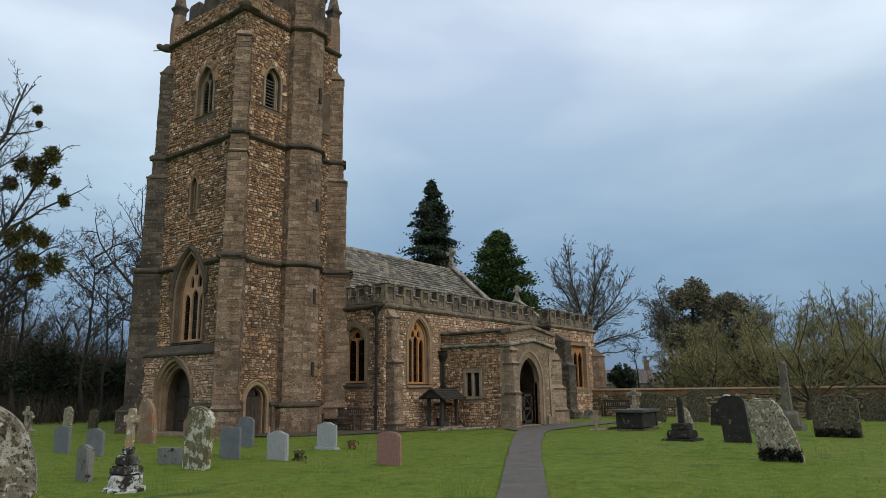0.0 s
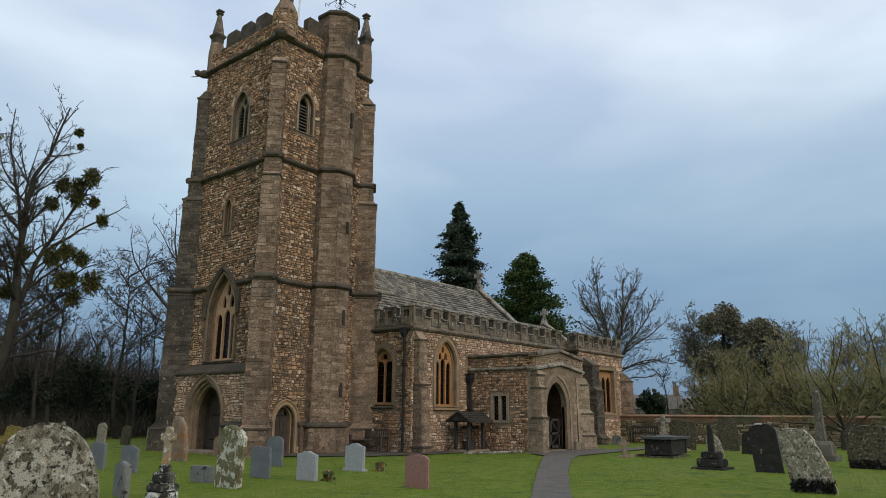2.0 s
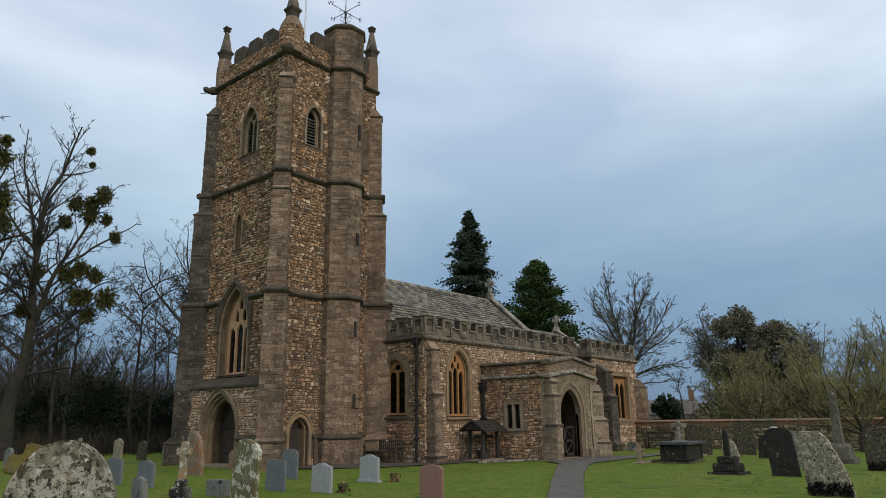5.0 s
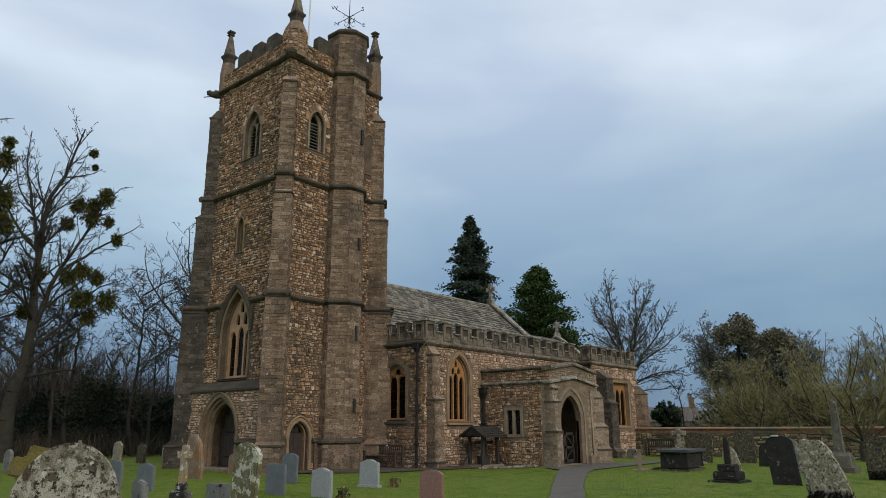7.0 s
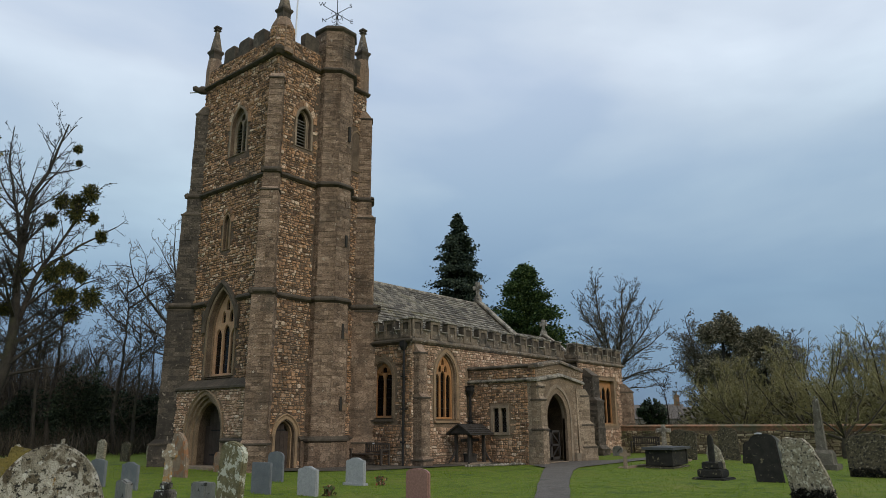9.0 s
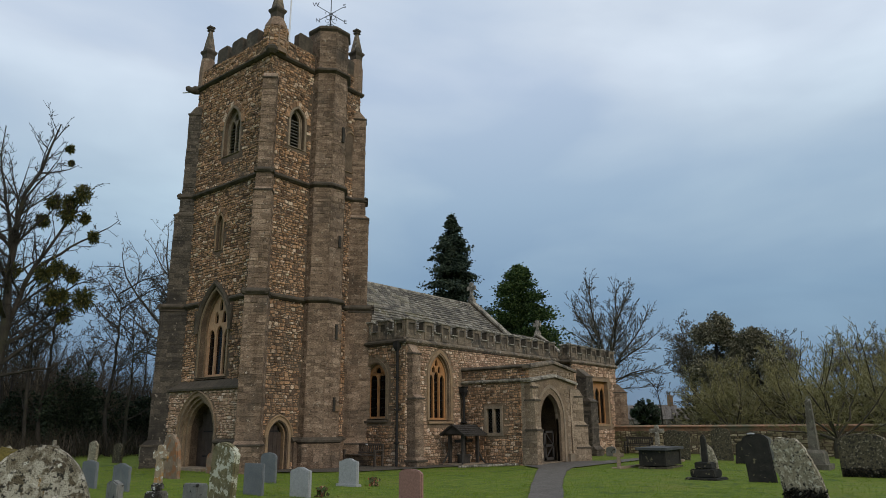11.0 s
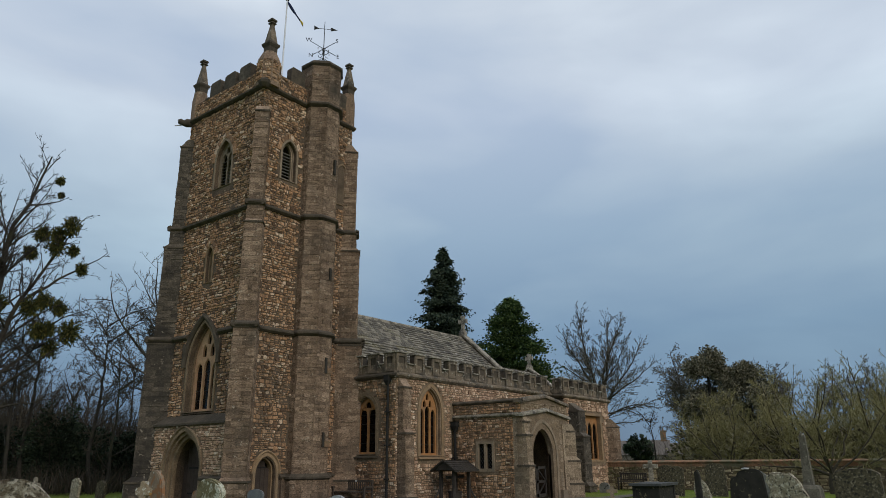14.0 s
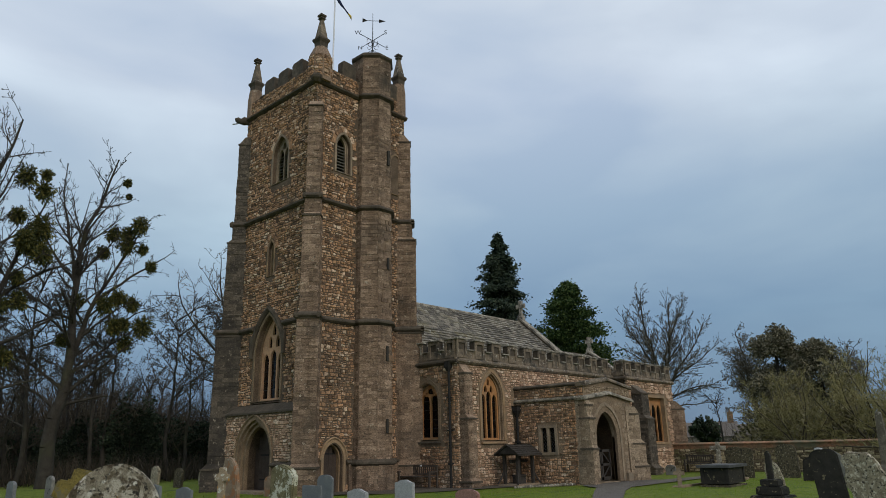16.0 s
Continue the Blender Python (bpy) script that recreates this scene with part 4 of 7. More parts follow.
def gargoyle(x, y, way):
    g = part("gargoyle", Mesh(), m_string, tower, "weathered stone gargoyle spout")
    d = Vector((*way, 0)).normalized()
    o = Vector((x, y, ZT - 0.05))
    mb = Mesh()
    s = Vector((-d.y, d.x, 0))
    rings = []
    for t, w, h, z in ((-0.2, 0.17, 0.2, 0), (0.08, 0.17, 0.22, 0.02), (0.22, 0.12, 0.15, 0.0), (0.34, 0.15, 0.17, 0.06), (0.48, 0.11, 0.1, 0.08)):
        rings.append([o + d * t + s * w * math.cos(a) + Vector((0, 0, z + h * math.sin(a))) for a in [2 * math.pi * i / 8 for i in range(8)]])
    mb.loft(rings)
    part("body", mb, m_string, g, smooth=True)
    part("spout_pipe", Mesh().rod(o + d * 0.2 + Vector((0, 0, -0.08)), o + d * 0.62 + Vector((0, 0, -0.14)), 0.03), m_lead, g)


gargoyle(TX0 - 0.1, TY1 + 0.1, (-R2, R2))
part("gargoyle", Mesh().turn(15.92, 21.92, [(0.12, ZT - 0.16), (0.26, ZT - 0.02), (0.28, ZT + 0.1), (0.2, ZT + 0.2)], 6, 0.3), m_string, tower)

# ---- weather vane and flag ----
vane = thing("weather_vane", (TCX, TCY, 19.46), "black iron weather vane with scrolls and compass letters", "weather vane")
part("post", Mesh().rod((TCX, TCY, 19.4), (TCX, TCY, 21.95), 0.03, 0.014), m_iron, vane)
VY = radians(33)
for k, ch in enumerate("SENW"):
    a = -math.pi / 2 + k * math.pi / 2
    dx, dy = math.cos(a), math.sin(a)
    arm = part("arm", Mesh().rod((TCX, TCY, 20.45), (TCX + dx * 0.82, TCY + dy * 0.82, 20.45), 0.016), m_iron, vane)
    part("stay", Mesh().rod((TCX + dx * 0.55, TCY + dy * 0.55, 19.42), (TCX, TCY, 19.95), 0.014), m_iron, vane)
    sc = Mesh()
    pts = [Vector((TCX + dx * (0.2 + 0.16 * math.cos(t)), TCY + dy * (0.2 + 0.16 * math.cos(t)), 20.25 + 0.2 * math.sin(t) * (1 if k % 2 else -1))) for t in [i * 0.55 for i in range(11)]]
    for a_, b_ in zip(pts, pts[1:]):
        sc.rod(a_, b_, 0.012, n=4)
    part("scroll", sc, m_iron, vane)
    tx = bpy.data.curves.new("letter", "FONT")
    tx.body, tx.size, tx.extrude, tx.align_x, tx.align_y = ch, 0.3, 0.004, "CENTER", "CENTER"
    tx.materials.append(m_iron)
    lt = new("letter", tx)
    lt.parent = vane
    lt.matrix_basis = pose(dx * 0.92, dy * 0.92, 20.47 - 19.46, 90, 0, -50)
ar = Mesh()
d = Vector((0.75, -0.66, 0.0))
o = Vector((TCX, TCY, 21.55))
ar.rod(o - d * 0.45, o + d * 0.45, 0.014)
sd_ = Vector((0, 0, 1))
ar.loft([[o + d * 0.3 + sd_ * 0.1, o + d * 0.3 - sd_ * 0.1, o + d * 0.62], [o + d * 0.3 + sd_ * 0.1 + Vector((0.01, 0.012, 0)), o + d * 0.3 - sd_ * 0.1 + Vector((0.01, 0.012, 0)), o + d * 0.62 + Vector((0.01, 0.012, 0))]])
ar.loft([[o - d * 0.5 + sd_ * 0.14, o - d * 0.5 - sd_ * 0.1, o - d * 0.25], [o - d * 0.5 + sd_ * 0.14 + Vector((0.01, 0.012, 0)), o - d * 0.5 - sd_ * 0.1 + Vector((0.01, 0.012, 0)), o - d * 0.25 + Vector((0.01, 0.012, 0))]])
part("arrow", ar, m_iron, vane)

pole = thing("flagpole", (18.9, 24.75, 17.35), "white flagpole with a limp dark blue flag", "flagpole")
part("pole", Mesh().rod((18.9, 24.75, 17.35), (18.96, 24.75, 24.3), 0.05, 0.035, 8), m_white, pole)
part("truck", Mesh().turn(18.96, 24.75, [(0.03, 24.28), (0.09, 24.32), (0.09, 24.38), (0.03, 24.42)], 8), m_iron, pole)
fl, fy = Mesh(), Mesh()
for mbf, t0, t1 in ((fl, 0.0, 0.8), (fy, 0.8, 1.0)):
    rings = []
    for i in range(6):
        t = t0 + (t1 - t0) * i / 5
        cx, cy, cz = 19.0 + 0.62 * t, 24.75 - 0.55 * t, 24.2 - 1.25 * t
        w = 0.10 + 0.05 * math.sin(t * 7)
        rings.append([(cx, cy, cz + w), (cx + 0.05, cy + 0.07, cz), (cx, cy, cz - w), (cx - 0.04, cy - 0.06, cz)])
    mbf.loft(rings)
part("flag", fl, m_flag, pole, "limp dark blue flag", smooth=True)
part("flag_hem", fy, m_flag_y, pole, "yellow edge of the flag", smooth=True)

# ---- south aisle ----
aisle = thing("south_aisle", (27.5, 20.5, 0), "church south aisle of pale rubble stone with a panelled battlement", "church aisle")
AX0, AX1, AY = 21.35, 34.0, 19.1
ZS, ZPT = 5.03, 6.0
FA = Face((0, AY, 0), (1, 0, 0), (0, -1, 0))
FAW = Face((AX0, 0, 0), (0, 1, 0), (-1, 0, 0))
ASW = (23.56, 1.22, 1.84, 3.6, 4.55)
AWW = (20.84, 1.12, 1.9, 3.5, 4.15)
mb = Mesh()
FA.slab(mb, [(AX0, -0.3), (AX1, -0.3), (AX1, ZS), (AX0, ZS)], [arch(*grown(ASW, 0.05)), [(26.2, 0.05), (27.4, 0.05), (27.4, 2.3), (26.2, 2.3)]], -0.7, 0.0)
part("wall", mb, m_mortar_pale, aisle)
mb = Mesh()
FAW.slab(mb, [(AY + 0.7, -0.3), (23.0, -0.3), (23.0, ZS), (AY + 0.7, ZS)], [arch(*grown(AWW, 0.05))], -0.7, 0.0)
part("wall", mb, m_mortar_pale, aisle)
# Unseen near-black wall and floor, added to close off the aisle.
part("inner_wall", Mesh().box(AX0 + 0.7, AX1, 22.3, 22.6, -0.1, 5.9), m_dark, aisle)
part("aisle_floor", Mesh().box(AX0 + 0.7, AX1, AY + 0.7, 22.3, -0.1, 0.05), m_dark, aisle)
part("east_end_wall", Mesh().box(AX1, AX1 + 0.5, AY, 22.6, -0.3, ZS), m_mortar, aisle)
part("aisle_roof", Mesh().add([(AX0 + 0.4, AY + 0.5, 5.2), (AX1, AY + 0.5, 5.2), (AX1, 22.4, 5.75), (AX0 + 0.4, 22.4, 5.75), (AX0 + 0.4, AY + 0.5, 5.1), (AX1, AY + 0.5, 5.1), (AX1, 22.4, 5.65), (AX0 + 0.4, 22.4, 5.65)],
                              [(0, 1, 2, 3), (7, 6, 5, 4), (0, 1, 5, 4), (1, 2, 6, 5), (2, 3, 7, 6), (3, 0, 4, 7)]), m_lead, aisle, "pale lead roof")
rub = Mesh()
stone_mesh(rub, FA, laid(FA, AX0, AX1, 0.35, ZS - 0.12, [grown(ASW, 0.26), (27.08, 4.1, -1, 3.9, 4.15)], seed=301))
stone_mesh(rub, FA, laid(FA, AX0, 25.1, -0.05, 0.33, seed=303, hs=(0.12, 0.2)))
tagged(part("south_rubble", rub, m_pale, aisle, "pale buff coursed rubble", fix=False), kind="stuff")
rub = Mesh()
stone_mesh(rub, FAW, laid(FAW, AY, 22.9, -0.05, ZS - 0.12, [grown(AWW, 0.24)], seed=302))
tagged(part("west_rubble", rub, m_rubble, aisle, "grey-brown coursed rubble", fix=False), kind="stuff")
surround(aisle, FA, *ASW, ring=0.25, n0=-0.3)
traceried(aisle, FA, *ASW, 3, -0.19, m_ham, "three-light traceried window of orange stone")
surround(aisle, FAW, *AWW, ring=0.22, n0=-0.3, mat=m_reveal)
traceried(aisle, FAW, *AWW, 2, -0.19, m_ham, "two-light traceried window of orange stone")
for f_, q in ((FA, ASW), (FAW, AWW)):
    mb = Mesh()
    f_.prism(mb, [(-0.4, q[2] - 0.16), (0.1, q[2] - 0.16), (0.1, q[2] - 0.1), (-0.4, q[2] + 0.04)], q[0] - q[1] / 2 - 0.22, q[0] + q[1] / 2 + 0.22)
    part("window_sill", mb, m_string if f_ is FAW else m_dress, aisle)
string_course(aisle, FA, AX0 - 0.12, AX1, ZS, 0.26, 0.16, mat=m_parapet)
string_course(aisle, FAW, AY - 0.12, 22.9, ZS, 0.26, 0.16)
for f_, a, b in ((FA, AX0, AX1), (FAW, AY + 0.3, 22.9)):
    mb = Mesh()
    f_.block(mb, a, b, ZS + 0.1, 5.5, -0.3, 0.02)
    part("parapet", mb, m_parapet, aisle)


def merlon(parent, face, u0, u1, v0, v1):
    """A panelled merlon with a moulded coping that returns down its sides."""
    m = part("merlon", Mesh(), m_parapet, parent)
    mb = Mesh()
    face.slab(mb, [(u0, v0 - 0.34), (u1, v0 - 0.34), (u1, v1), (u0, v1)], [[(u0 + 0.12, v0 - 0.24), (u1 - 0.12, v0 - 0.24), (u1 - 0.12, v1 - 0.14), (u0 + 0.12, v1 - 0.14)]], -0.02, 0.055)
    part("panel_frame", mb, m_parapet, m)
    mb = Mesh()
    face.block(mb, u0 + 0.02, u1 - 0.02, v0, v1 - 0.02, -0.28, -0.0)
    part("block", mb, m_string, m)
    cp = Mesh()
    face.prism(cp, [(-0.33, v1), (0.1, v1), (0.1, v1 + 0.05), (-0.1, v1 + 0.1), (-0.33, v1 + 0.05)], u0 - 0.05, u1 + 0.05)
    part("coping", cp, m_coping, m)


def crenels(parent, face, u0, u1, v0):
    cp = Mesh()
    face.prism(cp, [(-0.33, v0 - 0.02), (0.1, v0 - 0.02), (0.1, v0 + 0.03), (-0.1, v0 + 0.07), (-0.33, v0 + 0.03)], u0 + 0.05, u1 - 0.05)
    part("crenel_coping", cp, m_coping, parent)


u = AX0 - 0.02
first = True
while u < AX1 - 0.5:
    w = 0.62
    merlon(aisle, FA, u, u + w, 5.5, ZPT - 0.08)
    if u + w < AX1 - 0.6:
        crenels(aisle, FA, u + w, u + 1.16, 5.5)
    u += 1.16
for a, b in ((19.16, 19.75), (20.1, 20.68), (21.05, 21.6), (22.0, 22.5)):
    merlon(aisle, FAW, a, b, 5.5, ZPT - 0.08)
for a, b in ((19.75, 20.1), (20.68, 21.05), (21.6, 22.0)):
    crenels(aisle, FAW, a, b, 5.5)
buttress(aisle, (21.66, AY), (0, -1), 0.6, [(-0.1, 0.4, 0.6, 0.58), (0.4, 2.85, 0.48, 0.5), (2.85, 4.9, 0.32, 0.46)], seed=320)
pipe = thing("drainpipe", (AX0 - 0.1, 19.47, 0), "black cast iron drainpipe with a hopper head", "drainpipe")
part("pipe", Mesh().rod((AX0 - 0.1, 19.47, 0.02), (AX0 - 0.1, 19.47, 4.75), 0.055, n=8), m_iron, pipe)
part("hopper", Mesh().turn(AX0 - 0.13, 19.47, [(0.07, 4.6), (0.17, 4.78), (0.17, 4.95), (0.19, 5.0)], 4, math.pi / 4), m_iron, pipe)
for z in (0.9, 2.2, 3.5):
    part("bracket", Mesh().box(AX0 - 0.19, AX0, 19.38, 19.56, z, z + 0.06), m_iron, pipe)

# ---- nave ----
nave = thing("nave", (27.5, 24.7, 0), "church nave with a steep roof of mossy stone slates", "church nave")
NR, NRY, NX0, NX1 = 8.72, 24.7, 21.2, 33.6
SL = 0.866
EAVE_Y, EAVE_Z = 21.45, NR - SL * (NRY - 21.45)
part("wall", Mesh().box(NX0, NX1, 22.65, 23.1, -0.3, 6.6), m_mortar, nave)
part("wall", Mesh().box(NX0, NX1, 26.7, 27.2, -0.3, 6.4), m_mortar, nave)
roof = part("roof", Mesh(), m_slate, nave, "stone-slated roof with moss and pale lichen")
mb = Mesh()
mb.loft([[(x, EAVE_Y, EAVE_Z), (x, NRY, NR), (x, 2 * NRY - EAVE_Y, EAVE_Z), (x, 2 * NRY - EAVE_Y, EAVE_Z - 0.15), (x, NRY, NR - 0.15), (x, EAVE_Y, EAVE_Z - 0.15)] for x in (NX0, NX1)])
part("roof_deck", mb, m_dark, roof)
slen = (NRY - EAVE_Y) * math.hypot(1, SL)
FR = Face((0, EAVE_Y, EAVE_Z), (1, 0, 0), (0, -SL, 1), (0, 1, SL))
SLATE_ROWS = laid(FR, NX0 + 0.02, NX1 - 0.1, 0.0, slen - 0.05, hs=(0.2, 0.26), ws=(0.22, 0.42), gap=0.008, proud=(0.012, 0.03), jit=0.006, seed=401, tilt=0.035)
near = [r for r in SLATE_ROWS if r[0] < 27.0 and r[1] > slen * 0.42][:280]
keep = set(id(r) for r in near)
sl = Mesh()
stone_mesh(sl, FR, [r for r in SLATE_ROWS if id(r) not in keep], cham=0.003)
tagged(part("slating", sl, m_slate, roof, fix=False), kind="stuff")
rd = Mesh()
x = NX0
while x < NX1 - 0.2:
    rd.loft([[(q, NRY - 0.14, NR - 0.1), (q, NRY - 0.05, NR + 0.06), (q, NRY + 0.05, NR + 0.06), (q, NRY + 0.14, NR - 0.1)] for q in (x, x + 0.44)])
    x += 0.46
part("ridge_tiles", rd, m_coping, roof)


def gable(parent, x, ry, rz, slope, y0, foot, wide=0.34, lift=0.28):
    """A gable wall with a raised coping along its slopes."""
    y1 = 2 * ry - y0
    mb = Mesh()
    mb.loft([[(q, y0, foot), (q, y0, rz - slope * (ry - y0) + lift * 0.6), (q, ry, rz + lift * 0.6), (q, y1, rz - slope * (ry - y0) + lift * 0.6), (q, y1, foot)] for q in (x - wide / 2, x + wide / 2)])
    part("gable_wall", mb, m_mortar, parent)
    for sg in (-1, 1):
        mb = Mesh()
        d = math.hypot(1, slope)
        top, low = (ry, rz + lift * 0.6), (ry + sg * (ry - y0 + 0.1), rz - slope * (ry - y0 + 0.1) + lift * 0.6)
        mb.loft([[(x - wide / 2 - 0.07, y, z), (x + wide / 2 + 0.07, y, z), (x + wide / 2 + 0.07, y, z + 0.13), (x, y, z + 0.2), (x - wide / 2 - 0.07, y, z + 0.13)] for y, z in (top, low)])
        part("gable_coping", mb, m_coping, parent, "pale lichened gable coping")


def stone_cross(name, x, y, z, h, label):
    c = thing(name, (x, y, z), label, "gable cross")
    part("base", Mesh().turn(x, y, [(0.26, z), (0.22, z + 0.2), (0.12, z + 0.36), (0.09, z + h * 0.45)], 4, math.pi / 4), m_coping, c)
    mb = Mesh()
    f_ = Face((x, 0, 0), (0, 1, 0), (-1, 0, 0))
    zc = z + h * 0.72
    a, b = h * 0.27, 0.09
    f_.slab(mb, [(y - b, z + h * 0.4), (y + b, z + h * 0.4), (y + b, zc - b), (y + a, zc - b * 1.6), (y + a, zc + b * 1.6), (y + b, zc + b), (y + b * 1.6, zc + a), (y, zc + a * 1.2), (y - b * 1.6, zc + a), (y - b, zc + b), (y - a, zc + b * 1.6), (y - a, zc - b * 1.6), (y - b, zc - b)], [], -0.07, 0.07)
    part("cross_head", mb, m_coping, c)
    return c


gable(nave, NX1, NRY, NR, SL, 21.5, 5.6)
stone_cross("gable_cross", NX1, NRY, NR + 0.2, 1.15, "carved stone cross on the nave gable")

# ---- chancel ----
chancel = thing("chancel", (37.5, 24.7, 0), "lower church chancel with stone-slated roof", "church chancel")
CR, CX1 = 7.38, 41.2
part("wall", Mesh().box(NX1, CX1, 22.7, 23.2, -0.3, 5.9), m_mortar, chancel)
part("wall", Mesh().box(NX1, CX1, 26.2, 26.7, -0.3, 5.9), m_mortar, chancel)
mb = Mesh()
mb.loft([[(x, 22.2, CR - 0.75 * 2.5), (x, NRY, CR), (x, 27.2, CR - 0.75 * 2.5), (x, 27.2, CR - 2.05), (x, NRY, CR - 0.15), (x, 22.2, CR - 2.05)] for x in (NX1, CX1)])
part("roof_deck", mb, m_dark, chancel)
FC = Face((0, 22.2, CR - 0.75 * 2.5), (1, 0, 0), (0, -0.75, 1), (0, 1, 0.75))
sl = Mesh()
stone_mesh(sl, FC, laid(FC, NX1 + 0.1, CX1, 0.0, 2.5 * 1.25 - 0.03, hs=(0.2, 0.26), ws=(0.22, 0.42), gap=0.008, proud=(0.012, 0.03), jit=0.006, seed=402, tilt=0.035), cham=0.003)
tagged(part("slating", sl, m_slate, chancel, fix=False), kind="stuff")
gable(chancel, CX1, NRY, CR, 0.75, 22.2, -0.2)
stone_cross("gable_cross", CX1, NRY, CR + 0.2, 1.0, "carved stone cross on the chancel gable")

# ---- south chapel ----
chapel = thing("south_chapel", (36.6, 20.3, 0), "south chapel of pale stone with a panelled battlement", "church chapel")
KX0, KX1, KY = 33.9, 39.35, 18.3
FK = Face((0, KY, 0), (1, 0, 0), (0, -1, 0))
FKW = Face((KX0, 0, 0), (0, 1, 0), (-1, 0, 0))
KW = (36.28, 38.12, 1.6, 4.0)
mb = Mesh()
FK.slab(mb, [(KX0, -0.3), (KX1, -0.3), (KX1, 4.95), (KX0, 4.95)], [[(KW[0] - 0.06, KW[2] - 0.05), (KW[1] + 0.06, KW[2] - 0.05), (KW[1] + 0.06, KW[3] + 0.06), (KW[0] - 0.06, KW[3] + 0.06)]], -0.6, 0.0)
part("wall", mb, m_mortar_pale, chapel)
mb = Mesh()
FKW.block(mb, KY, AY + 0.2, -0.3, 4.95, -0.3, 0.0)
part("wall", mb, m_mortar_pale, chapel)
part("east_wall", Mesh().box(KX1 - 0.6, KX1, KY + 0.6, 22.6, -0.3, 4.95), m_mortar, chapel)
part("chapel_roof", Mesh().box(KX0 + 0.2, KX1 - 0.2, KY + 0.2, 22.7, 5.0, 5.12), m_lead, chapel)
# Unseen near-black floor, added below the chapel window.
part("chapel_floor", Mesh().box(KX0, KX1 - 0.6, KY + 0.6, 22.6, -0.1, 0.05), m_dark, chapel)
rub = Mesh()
stone_mesh(rub, FK, laid(FK, KX0, KX1, -0.05, 4.83, [((KW[0] + KW[1]) / 2, 2.3, 1.4, 4.15, 4.16 + 0.01)], hs=(0.1, 0.24), ws=(0.14, 0.42), seed=501))
tagged(part("rubble", rub, m_pale, chapel, fix=False), kind="stuff")
rub = Mesh()
stone_mesh(rub, FKW, laid(FKW, KY, AY, -0.05, 4.83, seed=502))
tagged(part("west_rubble", rub, m_ashlar_black, chapel, "dark rubble", fix=False), kind="stuff")
win = part("window", Mesh(), m_ham, chapel, "square-headed three-light window of orange stone")
mb = Mesh()
FK.slab(mb, [(KW[0] - 0.16, KW[2] - 0.1), (KW[1] + 0.16, KW[2] - 0.1), (KW[1] + 0.16, KW[3] + 0.14), (KW[0] - 0.16, KW[3] + 0.14)], [[(KW[0], KW[2]), (KW[1], KW[2]), (KW[1], KW[3]), (KW[0], KW[3])]], -0.25, 0.04)
part("window_frame", mb, m_dress, win)
lw = (KW[1] - KW[0] - 0.32) / 3
holes = [arch(KW[0] + 0.08 + lw / 2 + i * (lw + 0.08), lw, KW[2] + 0.06, 3.2, 3.65, 4) for i in range(3)]
mb = Mesh()
FK.slab(mb, [(KW[0], KW[2]), (KW[1], KW[2]), (KW[1], KW[3]), (KW[0], KW[3])], holes, -0.32, -0.2)
part("tracery", mb, m_ham, win)
for h in holes:
    mb = Mesh()
    FK.slab(mb, h, [], -0.28, -0.265)
    part("pane", mb, m_glass, win)
string_course(chapel, FK, KX0 - 0.1, KX1 + 0.1, 4.95, 0.24, 0.15, mat=m_parapet)
string_course(chapel, FKW, KY - 0.1, AY, 4.95, 0.24, 0.15)
mb = Mesh()
FK.block(mb, KX0, KX1, 5.05, 5.42, -0.3, 0.02)
part("parapet", mb, m_parapet, chapel)
mb = Mesh()
FKW.block(mb, KY + 0.3, AY + 0.4, 5.05, 5.42, -0.3, 0.02)
part("parapet", mb, m_parapet, chapel)
u = KX0
while u < KX1 - 0.5:
    merlon(chapel, FK, u, u + 0.66, 5.42, 5.82)
    if u + 1.6 < KX1:
        crenels(chapel, FK, u + 0.66, u + 1.15, 5.42)
    u += 1.17
merlon(chapel, FKW, KY + 0.03, KY + 0.6, 5.42, 5.82)
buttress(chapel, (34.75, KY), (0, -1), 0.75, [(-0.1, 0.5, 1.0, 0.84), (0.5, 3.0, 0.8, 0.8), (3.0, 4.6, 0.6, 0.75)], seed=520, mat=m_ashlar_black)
buttress(chapel, (KX1, KY), (R2, -R2), 0.6, [(-0.1, 1.4, 0.75, 0.66), (1.4, 3.9, 0.5, 0.6)], seed=530)

# ---- porch ----
porch = thing("south_porch", (27.1, 17.3, 0), "church porch of rubble stone with a pointed doorway", "church porch")
OX0, OX1, OY = 25.15, 29.05, 15.55
FOW = Face((OX0, 0, 0), (0, 1, 0), (-1, 0, 0))
FO = Face((0, OY, 0), (1, 0, 0), (0, -1, 0))
FOE = Face((OX1, 0, 0), (0, 1, 0), (1, 0, 0))
PD = (26.78, 1.66, 0.0, 1.85, 2.9)
PW = (17.06, 17.76, 1.28, 2.28)
mb = Mesh()
FOW.slab(mb, [(OY + 0.55, -0.3), (AY, -0.3), (AY, 3.98), (OY + 0.55, 3.98)], [[(PW[0] - 0.06, PW[2] - 0.06), (PW[1] + 0.06, PW[2] - 0.06), (PW[1] + 0.06, PW[3] + 0.06), (PW[0] - 0.06, PW[3] + 0.06)]], -0.5, 0.0)
part("wall", mb, m_mortar_pale, porch)
mb = Mesh()
FOE.block(mb, OY + 0.55, AY, -0.3, 3.98, -0.5, 0.0)
part("wall", mb, m_mortar_pale, porch)
mb = Mesh()
mid = (OX0 + OX1) / 2
FO.slab(mb, [(OX0, -0.3), (OX1, -0.3), (OX1, 3.95), (mid, 4.26), (OX0, 3.95)], [arch(PD[0], PD[1], -0.05, PD[3], PD[4])], -0.26, 0.0)
